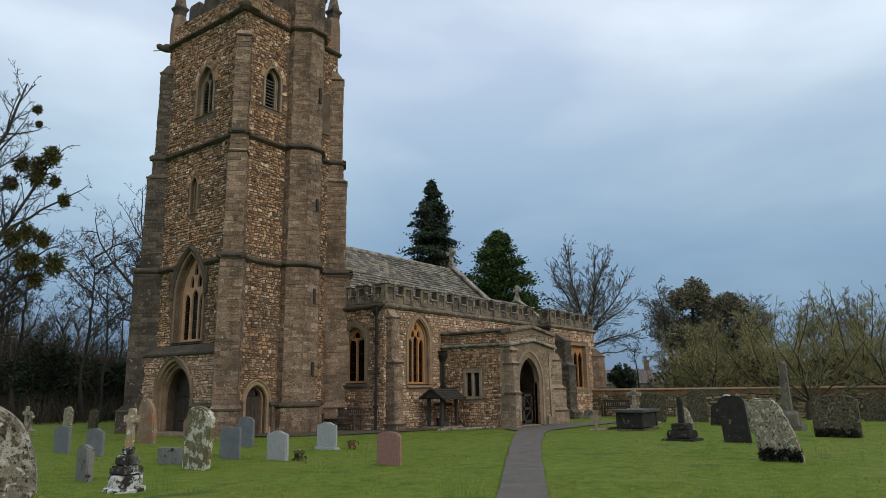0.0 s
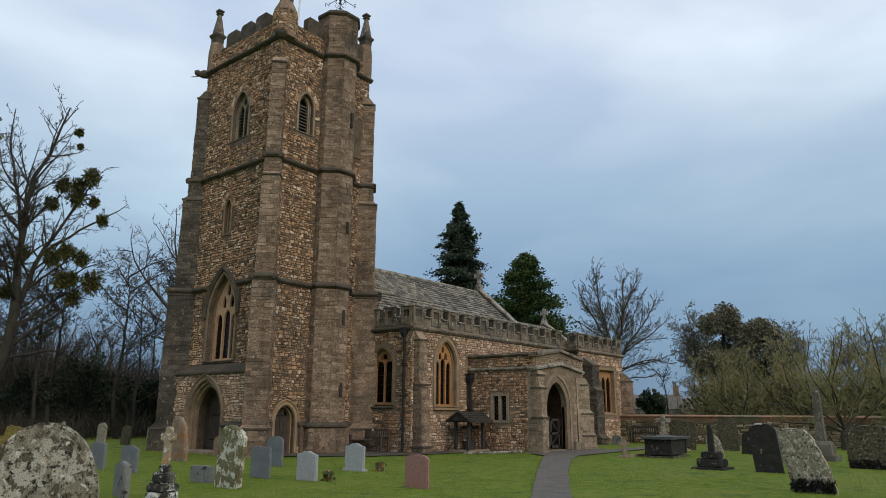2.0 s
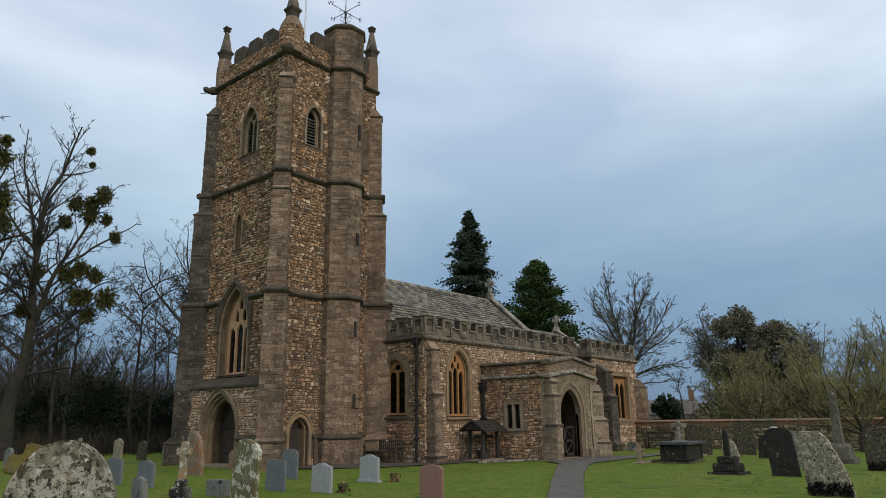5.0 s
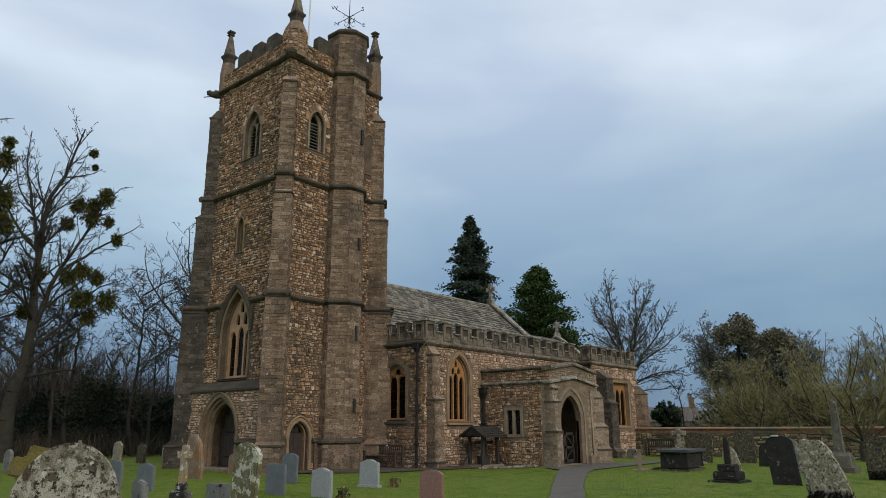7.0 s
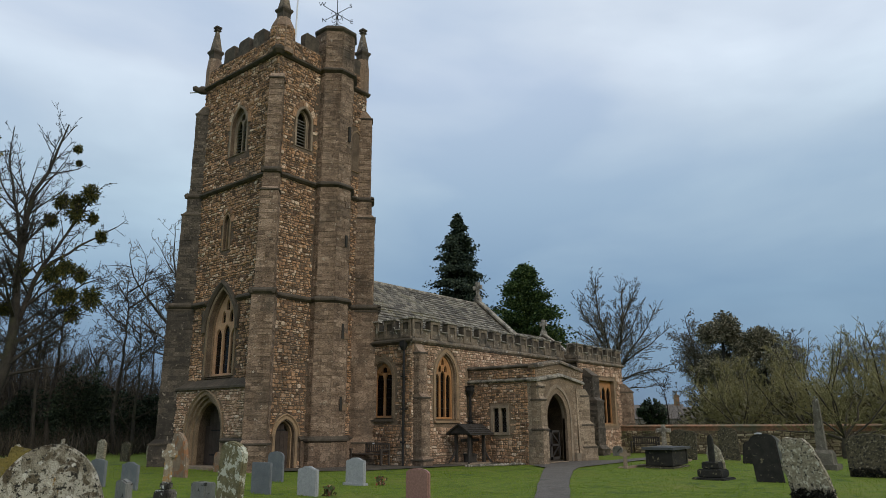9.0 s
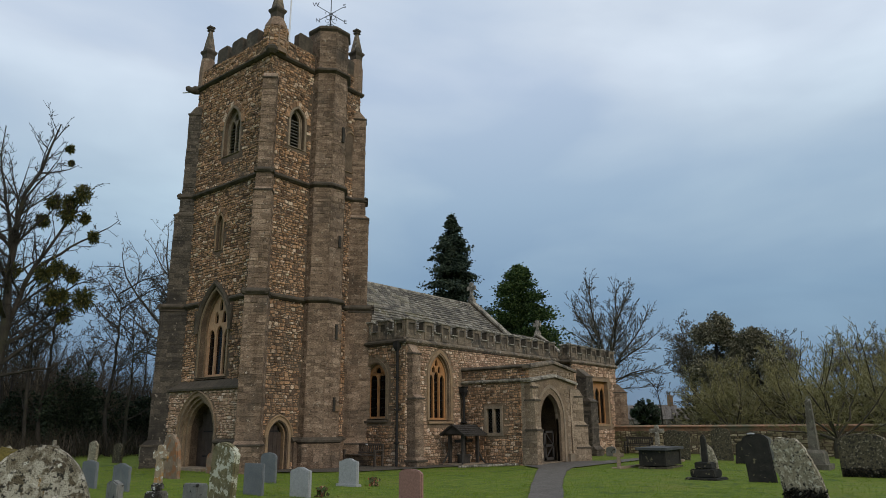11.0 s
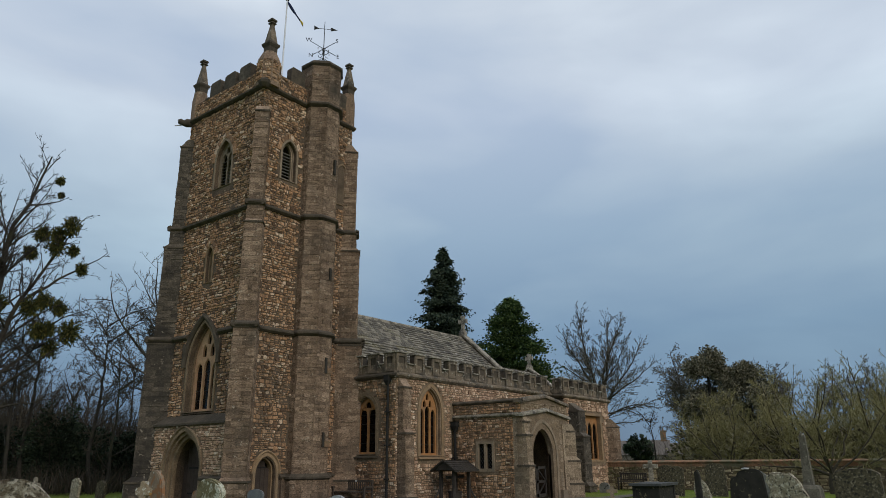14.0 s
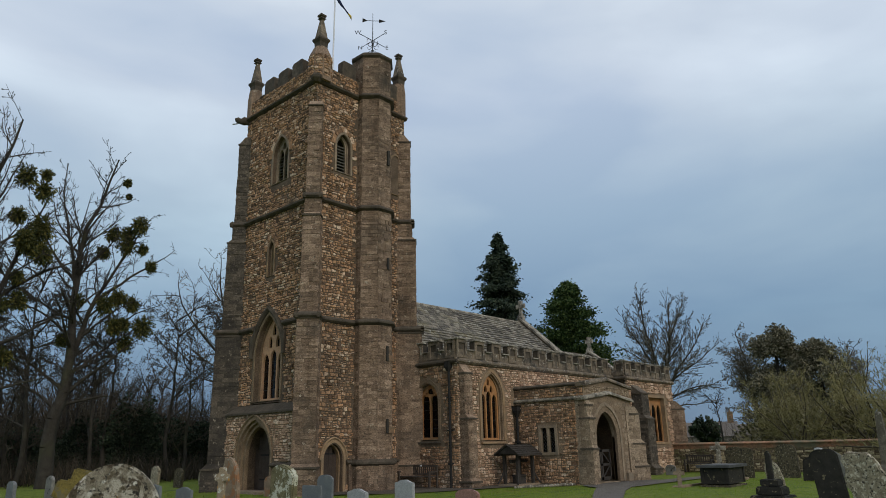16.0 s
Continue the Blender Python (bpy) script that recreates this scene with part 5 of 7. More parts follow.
part("wall", mb, m_mortar_pale, porch)
part("porch_roof", Mesh().loft([[(x, y, z) for x, z in ((OX0 + 0.2, 3.7), (mid, 4.05), (OX1 - 0.2, 3.7), (OX1 - 0.2, 3.6), (mid, 3.95), (OX0 + 0.2, 3.6))] for y in (OY + 0.4, AY)]), m_lead, porch)
part("porch_floor", Mesh().box(OX0 + 0.5, OX1 - 0.5, OY, AY + 0.65, -0.1, 0.05), m_dress_grey, porch)
rub = Mesh()
stone_mesh(rub, FOW, laid(FOW, OY + 0.45, AY, -0.05, 3.36, [((PW[0] + PW[1]) / 2, 1.0, PW[2] - 0.15, PW[3] + 0.13, PW[3] + 0.14)], seed=601))
stone_mesh(rub, FOW, laid(FOW, OY, AY, 3.52, 3.94, seed=602))
tagged(part("west_rubble", rub, m_rubble, porch, "grey-brown rubble stones", fix=False), kind="stuff")
rub = Mesh()
stone_mesh(rub, FO, laid(FO, OX0, OX1, 2.95, 3.34, [grown(PD, 0.42)], hs=(0.16, 0.26), ws=(0.25, 0.5), seed=603, proud=(0.006, 0.02)))
stone_mesh(rub, FO, laid(FO, OX0, OX1, 0.0, 2.95, [grown(PD, 0.42)], hs=(0.2, 0.3), ws=(0.25, 0.5), seed=604, proud=(0.006, 0.02), jit=0.006))
stone_mesh(rub, FO, laid(FO, OX0 + 0.1, OX1 - 0.1, 3.62, 3.95, seed=605))
tagged(part("south_ashlar", rub, m_smooth, porch, fix=False), kind="stuff")
for w, a, n0, n1 in ((2.46, 3.3, -0.08, 0.035), (2.2, 3.16, -0.15, -0.06), (1.94, 3.02, -0.24, -0.12)):
    mb = Mesh()
    FO.slab(mb, arch(PD[0], w, 0.0, PD[3], a), [arch(PD[0], w - 0.28, -0.001, PD[3], a - 0.15)], n0, n1)
    part("door_arch", mb, m_dress_grey, porch, "grey moulded stone doorway")
string_course(porch, FOW, OY - 0.1, AY, 3.44, 0.16, 0.12, mat=m_coping, label="pale moulded string course")
string_course(porch, FOW, OY - 0.1, AY, 4.02, 0.16, 0.09, "coping", m_string)
for z0, z1, nm, mt, oo in ((3.42, 3.7, "string_course", m_coping, 0.13), (3.98, 4.28, "coping", m_parapet, 0.1)):
    for sg in (0, 1):
        xa, xb = (OX0 - 0.1, mid) if sg == 0 else (mid, OX1 + 0.1)
        za, zb = (z0, z1) if sg == 0 else (z1, z0)
        mb = Mesh()
        mb.loft([[(x, OY + 0.3, z - 0.07), (x, OY - oo, z - 0.07), (x, OY - oo, z), (x, OY - 0.02, z + 0.09), (x, OY + 0.3, z + 0.09)] for x, z in ((xa, za), (xb, zb))])
        part(nm, mb, mt, porch)
win = part("window", Mesh(), m_dress_grey, porch, "small two-light window with leaded glass")
fr = Mesh()
pm_ = (PW[0] + PW[1]) / 2
FOW.slab(fr, [(PW[0] - 0.12, PW[2] - 0.12), (PW[1] + 0.12, PW[2] - 0.12), (PW[1] + 0.12, PW[3] + 0.12), (PW[0] - 0.12, PW[3] + 0.12)],
         [[(PW[0], PW[2]), (pm_ - 0.05, PW[2]), (pm_ - 0.05, PW[3]), (PW[0], PW[3])], [(pm_ + 0.05, PW[2]), (PW[1], PW[2]), (PW[1], PW[3]), (pm_ + 0.05, PW[3])]], -0.2, 0.04)
part("window_frame", fr, m_dress_grey, win)
for a, b in ((PW[0], pm_ - 0.05), (pm_ + 0.05, PW[1])):
    pn = Mesh()
    FOW.block(pn, a, b, PW[2], PW[3], -0.13, -0.115)
    part("pane", pn, m_glass, win)
    ld = Mesh()
    for i in range(-3, 8):
        for sg in (-1, 1):
            z0 = PW[2] + i * 0.16
            pts = [(a, z0), (b, z0 + sg * (b - a) * 1.3)]
            lo, hi = PW[2], PW[3]
            (ua, va_), (ub, vb) = pts
            if max(va_, vb) < lo or min(va_, vb) > hi:
                continue
            t0 = max(0, min(1, ((lo if vb > va_ else hi) - va_) / (vb - va_)))
            t1 = max(0, min(1, ((hi if vb > va_ else lo) - va_) / (vb - va_)))
            if t1 - t0 < 0.05:
                continue
            ld.rod(FOW.p(ua + (ub - ua) * t0, va_ + (vb - va_) * t0, -0.11), FOW.p(ua + (ub - ua) * t1, va_ + (vb - va_) * t1, -0.11), 0.006, n=4)
    part("lead_lattice", ld, m_gtomb, win)
# gate leaves and the plinth of the doorway
gate = part("gate", Mesh(), m_oldwood, porch, "dark wooden porch gates")
for k in range(2):
    a = PD[0] - 0.76 + k * 0.77
    for u0, u1, z0, z1 in ((a, a + 0.08, 0.1, 1.35), (a + 0.66, a + 0.74, 0.1, 1.35), (a, a + 0.74, 0.12, 0.24), (a, a + 0.74, 0.68, 0.78), (a, a + 0.74, 1.25, 1.35)):
        g = Mesh()
        FO.block(g, u0, u1, z0, z1, -0.4, -0.34)
        part("rail", g, m_oldwood, gate)
    g = Mesh()
    g.rod(FO.p(a + 0.05, 0.2, -0.37), FO.p(a + 0.7, 0.72, -0.37), 0.03, n=4)
    g.rod(FO.p(a + 0.05, 1.28, -0.37), FO.p(a + 0.7, 0.74, -0.37), 0.03, n=4)
    part("brace", g, m_oldwood, gate)
inner = Mesh()
FA.block(inner, 26.2, 27.4, 0.05, 2.3, -0.4, -0.3)
part("inner_door", inner, m_oak, porch)
buttress(porch, (OX0 + 0.22, OY), (0, -1), 0.55, [(-0.1, 1.55, 0.26, 0.44), (1.55, 2.75, 0.19, 0.4), (2.75, 3.35, 0.1, 0.36)], seed=620, mat=m_smooth)
buttress(porch, (OX1, OY), (0.92, -0.38), 0.55, [(-0.1, 0.75, 0.52, 0.6), (0.75, 1.75, 0.4, 0.56), (1.75, 3.15, 0.22, 0.5)], seed=630, mat=m_smooth)
mb = Mesh()
FO.block(mb, 28.15, OX1, -0.05, 0.36, 0.0, 0.12)
part("plinth", mb, m_dress_grey, porch)
hop = thing("drainpipe", (26.0, AY - 0.12, 1.6), "dark drainpipe with a broad hopper in the porch corner", "drainpipe")
hx, hy = OX0 - 0.12, 18.92
part("pipe", Mesh().rod((hx, hy, 0.05), (hx, hy, 3.05), 0.06, n=8), m_iron, hop)
part("hopper", Mesh().turn(hx, hy, [(0.07, 2.8), (0.16, 3.0), (0.2, 3.05), (0.2, 3.22), (0.24, 3.26)], 4, math.pi / 4), m_iron, hop)
part("bracket", Mesh().box(hx - 0.1, OX0, hy - 0.1, hy + 0.1, 1.7, 1.76), m_iron, hop)

# ---- gravestones ----


def outline(kind, w, h):
    a = w / 2
    if kind == "round":
        return [(-a, -0.15), (a, -0.15)] + [(a * math.cos(t), h - a * 0.62 + a * 0.62 * math.sin(t)) for t in [math.pi * i / 10 for i in range(11)]]
    if kind == "low":
        return [(-a, -0.15), (a, -0.15), (a, h * 0.86)] + [(a * 0.92 * math.cos(t), h * 0.88 + h * 0.12 * math.sin(t)) for t in [math.pi * (i + 0.5) / 9 for i in range(9)]] + [(-a, h * 0.86)]
    if kind == "serp":
        return [(-a, -0.15), (a, -0.15), (a, h * 0.9), (a * 0.8, h * 0.9), (a * 0.55, h * 0.94), (a * 0.3, h * 0.99), (0, h), (-a * 0.3, h * 0.99), (-a * 0.55, h * 0.94), (-a * 0.8, h * 0.9), (-a, h * 0.9)]
    if kind == "peak":
        return [(-a, -0.15), (a, -0.15), (a, h * 0.93), (0, h), (-a, h * 0.93)]
    if kind == "gothic":
        return [(-a, -0.15), (a, -0.15), (a, h * 0.62), (a * 0.93, h * 0.74), (a * 0.72, h * 0.86), (a * 0.4, h * 0.95), (0, h), (-a * 0.4, h * 0.95), (-a * 0.72, h * 0.86), (-a * 0.93, h * 0.74), (-a, h * 0.62)]
    if kind == "shouldered":
        rt = [(a * 0.9, -0.15), (a * 0.9, h * 0.58), (a * 0.97, h * 0.60), (a * 0.98, h * 0.62), (a * 0.95, h * 0.635), (a * 0.86, h * 0.64), (a * 0.86, h * 0.655), (a * 0.93, h * 0.67), (a, h * 0.678), (a * 1.01, h * 0.71)]
        rt += [(a * math.cos(t) ** 0.95, h * 0.71 + h * 0.29 * math.sin(t) ** 1.05) for t in [math.pi / 2 * i / 10 for i in range(1, 10)]] + [(0.0, h)]
        return rt + [(-x, z) for x, z in reversed(rt[:-1])]
    if kind == "broken":
        return [(-a * 0.9, -0.15), (a, -0.15), (a * 0.97, h * 0.3), (a * 0.84, h * 0.6), (a * 0.66, h * 0.84), (a * 0.4, h * 0.94), (a * 0.05, h * 0.96), (-a * 0.35, h), (-a * 0.62, h * 0.97), (-a * 0.76, h * 0.9), (-a * 0.72, h * 0.76), (-a * 0.95, h * 0.62), (-a * 0.97, h * 0.52), (-a * 0.84, h * 0.45), (-a * 0.92, h * 0.25)]
    if kind == "shard":
        return [(-a * 0.8, -0.15), (a * 0.95, -0.15), (a, h * 0.3), (a * 0.72, h * 0.74), (a * 0.42, h * 0.88), (a * 0.1, h * 0.97), (-a * 0.3, h), (-a * 0.72, h * 0.97), (-a, h * 0.7), (-a * 0.9, h * 0.3)]
    return [(-a, -0.15), (a, -0.15), (a, h), (-a, h)]


def slab_mesh(shape, t, bevel=0.018, rough=0.0, seed=0):
    """A stone slab from its outline, with worn edges; it faces -x and its width runs along y."""
    bm = bmesh.new()
    vs = [bm.verts.new((-t / 2, -y, z)) for y, z in shape]
    f = bm.faces.new(vs)
    ext = bmesh.ops.extrude_face_region(bm, geom=[f])
    bmesh.ops.translate(bm, vec=(t, 0, 0), verts=[v for v in ext["geom"] if isinstance(v, bmesh.types.BMVert)])
    bmesh.ops.recalc_face_normals(bm, faces=bm.faces)
    sharp = [e for e in bm.edges if len(e.link_faces) == 2 and e.calc_face_angle() > 0.9]
    bmesh.ops.bevel(bm, geom=sharp, offset=bevel, segments=2, affect="EDGES", clamp_overlap=True)
    if rough:
        bmesh.ops.triangulate(bm, faces=bm.faces)
        bmesh.ops.subdivide_edges(bm, edges=[e for e in bm.edges if e.calc_length() > 0.12], cuts=2, use_grid_fill=True)
        for v in bm.verts:
            v.co += rough * noise.noise_vector(v.co * 7 + Vector((seed, 0, 0)))
    return bm


def bm_part(name, bm, mat, parent, label="", m=None):
    me = bpy.data.meshes.new(name)
    if m:
        bm.transform(m)
    bm.to_mesh(me)
    bm.free()
    me.materials.append(mat)
    ob = new(name, me)
    ob.parent = parent
    return tagged(ob, label)


def inscription(parent, w, h, t, mat, rows, seed=1):
    """Worn unreadable lettering as plain raised bars."""
    rng = random.Random(seed)
    for i in range(rows):
        z = h * 0.78 - i * h * 0.1
        bw = w * rng.uniform(0.35, 0.7)
        part("inscription_line", Mesh().box(-t / 2 - 0.004, -t / 2 + 0.01, -bw / 2, bw / 2, z, z + h * 0.03), mat, parent)


def headstone(x, y, w, h, t, kind, mat, label, turn=0.0, side=0.0, back=0.0, rough=0.0, rows=0, base=None, group="churchyard headstones"):
    g = thing("headstone", (0, 0, 0), label, "headstone", group)
    bm_part("slab", slab_mesh(outline(kind, w, h), t, min(0.03, t * 0.2), rough, x), mat, g)
    if rows:
        inscription(g, w, h, t, m_ggrey, rows, int(x * 7))
    if base:
        bm_part("base", slab_mesh([(-w / 2 - base, -0.1), (w / 2 + base, -0.1), (w / 2 + base, 0.07), (-w / 2 - base, 0.07)], t + 2 * base), mat, g)
    g.matrix_basis = pose(x, y, -0.01, side, back, turn)
    return g


headstone(1.79, 4.37, 0.605, 1.53, 0.12, "shouldered", m_gbig, "large rounded headstone mottled with grey and white lichen", turn=62, rough=0.005)
headstone(11.3, 13.4, 0.70, 0.68, 0.1, "serp", m_gwhite, "pale grey granite headstone with a curved top")
headstone(14.05, 14.65, 0.74, 0.74, 0.1, "serp", m_gwhite, "pale grey granite headstone on a small base", base=0.05)
headstone(11.9, 10.45, 0.66, 0.70, 0.1, "low", m_gpink, "red granite headstone with a low curved top")
headstone(9.25, 13.55, 0.86, 1.3, 0.15, "low", m_glich, "tall leaning headstone crusted with white lichen", side=9, back=-3, rough=0.008)
headstone(11.0, 14.8, 0.76, 0.74, 0.07, "flat", m_gslate, "plain blue-grey slate headstone with a flat top")
headstone(13.65, 17.7, 0.74, 0.86, 0.07, "low", m_gslate, "dark slate headstone by the tower stair door")
headstone(6.95, 13.65, 0.74, 0.64, 0.13, "peak", m_ggrey, "low grey headstone with a peaked top", turn=-12)
headstone(9.65, 18.7, 0.85, 0.7, 0.08, "serp", m_gslate, "slate headstone with a curved top", side=1)
headstone(9.6, 20.4, 0.85, 0.74, 0.08, "peak", m_gslate, "slate headstone with a shallow peak")
headstone(6.0, 14.6, 0.55, 0.72, 0.1, "flat", m_gmoss, "small dark mossy leaning headstone", side=4, turn=8)
headstone(9.5, 14.95, 0.6, 0.36, 0.3, "flat", m_ggrey, "low broken grey grave marker", rough=0.006)
headstone(12.7, 21.5, 0.98, 1.42, 0.16, "shard", m_gred, "tall worn headstone stained with rust-red lichen", rough=0.01)
headstone(15.1, 22.9, 0.5, 0.7, 0.14, "round", m_gred, "small rusty headstone at the tower foot", rough=0.006)
headstone(21.6, 5.78, 0.74, 1.33, 0.12, "low", m_gblack, "blackened leaning headstone with a damaged top", side=-6, rough=0.004)
part("white_dropping", Mesh().turn(21.6, 5.98, [(0.12, 1.30), (0.1, 1.335), (0.02, 1.345)], 7), m_gwhite, None).name = "lichen_patch"
tagged(bpy.data.objects["lichen_patch"], "white lichen crust on the black headstone", "lichen")
headstone(16.83, 3.66, 0.86, 1.38, 0.18, "broken", m_gmottle, "leaning mottled headstone with a broken outline", side=-12, back=-4, rough=0.02)
headstone(25.2, 3.75, 1.3, 1.28, 0.3, "low", m_gmoss, "broad dark headstone covered in moss", side=-2, rough=0.02)
headstone(33.0, 10.4, 0.85, 1.42, 0.14, "round", m_gmoss, "weathered grey headstone with rounded top", side=-3)
headstone(30.9, 8.9, 0.74, 0.9, 0.14, "round", m_gblack, "low blackened headstone leaning sideways", side=5, rough=0.01)
headstone(25.0, 8.35, 0.55, 0.95, 0.12, "shard", m_gmottle, "small mottled headstone near a cross", side=-5, rough=0.008)
headstone(36.0, 13.9, 0.9, 1.32, 0.13, "round", m_gmoss, "dark rounded headstone before the boundary wall", side=4)
headstone(32.6, 12.1, 0.66, 1.3, 0.12, "round", m_gmoss, "narrow dark headstone beside the chest tomb", side=3)
headstone(34.4, 16.5, 0.55, 0.5, 0.12, "round", m_ggrey, "small low grey headstone by the chapel wall")
headstone(34.2, 8.9, 0.8, 1.1, 0.12, "gothic", m_ggrey, "grey headstone with a pointed top", side=-4)
headstone(36.4, 2.5, 1.0, 1.2, 0.14, "round", m_ggrey, "grey headstone beneath the shrubs")
headstone(37.0, 3.9, 0.9, 1.25, 0.14, "gothic", m_gmoss, "dark headstone beneath the shrubs")
headstone(36.6, 1.1, 0.9, 1.0, 0.14, "low", m_gblack, "dark low headstone beneath the shrubs")
headstone(40.0, 4.6, 0.8, 1.0, 0.14, "flat", m_gmottle, "mottled headstone near the wall")
for x, y, w, h, kind, mat, lab in ((15.4, 32.7, 0.75, 1.05, "serp", m_gmottle, "pale far headstone in the north churchyard"), (16.8, 33.2, 0.8, 0.9, "round", m_gmoss, "dark far headstone in the north churchyard"),
                                   (10.2, 30.5, 0.7, 0.85, "round", m_ggrey, "grey headstone in the north churchyard"), (18.4, 33.6, 1.1, 0.75, "low", m_gmottle, "low pale headstone in the distance"),
                                   (8.0, 27.5, 0.7, 0.8, "low", m_gslate, "slate headstone in the north churchyard"), (6.3, 24.6, 0.8, 0.8, "serp", m_ggrey, "grey headstone in the north churchyard"),
                                   (4.8, 20.5, 0.8, 0.85, "round", m_gmottle, "white-spotted headstone in the north churchyard"), (4.6, 17.6, 0.7, 0.7, "low", m_ggrey, "low grey headstone in the grass"),
                                   (12.2, 33.5, 0.8, 0.9, "gothic", m_gmottle, "pale pointed headstone in the distance"), (3.4, 15.5, 0.75, 0.75, "serp", m_gwhite, "pale granite headstone in the grass")):
    headstone(x, y, w, h, 0.12, kind, mat, lab, side=random.uniform(-5, 5))


def cross_monument(x, y, steps, sh, sw, arm, mat_base, mat_cross, label, turn=0, side=0.0, broken=False, category="cross", head=0.72):
    g = thing("grave_cross", (0, 0, 0), label, category, "churchyard crosses")
    z = -0.05
    for k, (w, h, *own) in enumerate(steps):
        if own:
            part("step", Mesh().turn(0, 0, [(w / 2, z), (w / 2, z + h * 0.85), (w / 2 * 0.94, z + h)], 8, 0.3), own[0], g)
            z += h
            continue
        bm_part("step", slab_mesh([(-w / 2, z), (w / 2, z), (w / 2 * 0.97, z + h), (-w / 2 * 0.97, z + h)], w, 0.03, 0.012 if w < 1.2 else 0.005, x + k), own[0] if own else mat_base, g)
        z += h
    s = sw / 2
    if broken:
        shape = [(-s, z - 0.02), (s, z - 0.02), (s * 0.9, z + sh * 0.8), (s * 0.2, z + sh), (-s * 0.8, z + sh * 0.9)]
    else:
        c = z + sh * head
        shape = [(-s * 1.15, z - 0.02), (s * 1.15, z - 0.02), (s, c - s), (arm, c - s), (arm, c + s), (s, c + s), (s, z + sh), (-s, z + sh), (-s, c + s), (-arm, c + s), (-arm, c - s), (-s, c - s)]
    bm_part("cross_shaft", slab_mesh(shape, sw * 0.8, 0.015, 0.006, x), mat_cross, g)
    g.matrix_basis = pose(x, y, 0, side, 0, turn)
    return g


cross_monument(6.62, 11.58, ((0.7, 0.1, m_gwhitel), (0.56, 0.2, m_gwhitel), (0.4, 0.14), (0.29, 0.17), (0.18, 0.14)), 0.62, 0.12, 0.14, m_gcross, m_gorange, "stepped grave cross blotched with white, black and orange lichen", turn=20, side=2)
cross_monument(1.95, 6.38, ((0.44, 0.2), (0.3, 0.2)), 1.16, 0.15, 0.16, m_gyellow, m_gyellow, "leaning stone cross covered in yellow lichen", turn=70, side=15, head=0.84)
cross_monument(21.85, 7.45, ((1.0, 0.1), (0.72, 0.24), (0.5, 0.2)), 0.8, 0.17, 0.3, m_gblack, m_gblack, "blackened broken grave cross on stepped base", broken=True)
cross_monument(34.8, 14.15, ((0.95, 0.3), (0.7, 0.3)), 1.0, 0.2, 0.36, m_coping, m_coping, "pale stone cross monument by the boundary wall", turn=10)
cross_monument(25.4, 11.9, ((0.55, 0.08),), 0.62, 0.13, 0.2, m_dress_grey, m_dress_grey, "small pale stone cross in the grass", turn=15)
cross_monument(13.4, 32.0, ((0.5, 0.1),), 1.05, 0.16, 0.32, m_coping, m_coping, "pale far stone cross in the north churchyard")
cross_monument(14.6, 34.5, ((0.4, 0.1),), 0.75, 0.16, 0.26, m_coping, m_coping, "small pale far cross in the north churchyard")

# obelisk
ob = thing("obelisk", (28.6, 5.8, 0), "tall weathered stone obelisk monument", "monument")
part("plinth", Mesh().box(28.1, 29.1, 5.3, 6.3, -0.1, 0.18), m_gobelisk, ob)
part("die", Mesh().turn(28.6, 5.8, [(0.54, 0.16), (0.5, 0.55), (0.40, 0.66)], 4, math.pi / 4), m_gobelisk, ob)
part("shaft", Mesh().turn(28.6, 5.8, [(0.23, 0.64), (0.135, 2.36), (0.12, 2.4), (0.0, 2.48)], 4, math.pi / 4), m_gobelisk, ob)

# chest tomb
tomb = thing("chest_tomb", (26.6, 10.75, 0), "dark slate chest tomb with a moulded lid", "tomb")
tm = Matrix.Translation((26.6, 10.75, 0)) @ Matrix.Rotation(radians(4), 4, "Z")
for nm, x0, x1, y0, y1, z0, z1, mt in (("plinth", -0.98, 0.98, -0.53, 0.53, -0.08, 0.06, m_gmoss), ("chest", -0.92, 0.92, -0.47, 0.47, 0.1, 0.68, m_gblack), ("lid", -1.06, 1.06, -0.6, 0.6, 0.66, 0.75, m_gtomb)):
    b = Mesh().box(x0, x1, y0, y1, z0, z1)
    b.v = [tuple(tm @ Vector(p)) for p in b.v]
    part(nm, b, mt, tomb)
for sx in (-0.88, 0.88):
    for sy in (-0.45, 0.45):
        b = Mesh().box(sx - 0.07, sx + 0.07, sy - 0.05, sy + 0.05, 0.1, 0.68)
        b.v = [tuple(tm @ Vector(p)) for p in b.v]
        part("corner_pilaster", b, m_gblack, tomb)
kb = thing("grave_kerb", (23.6, 11.6, 0), "low pale stone grave kerb in the grass", "kerb")
part("kerb_stone", Mesh().box(24.9, 31.5, 11.62, 11.74, -0.05, 0.08), m_dress_grey, kb)

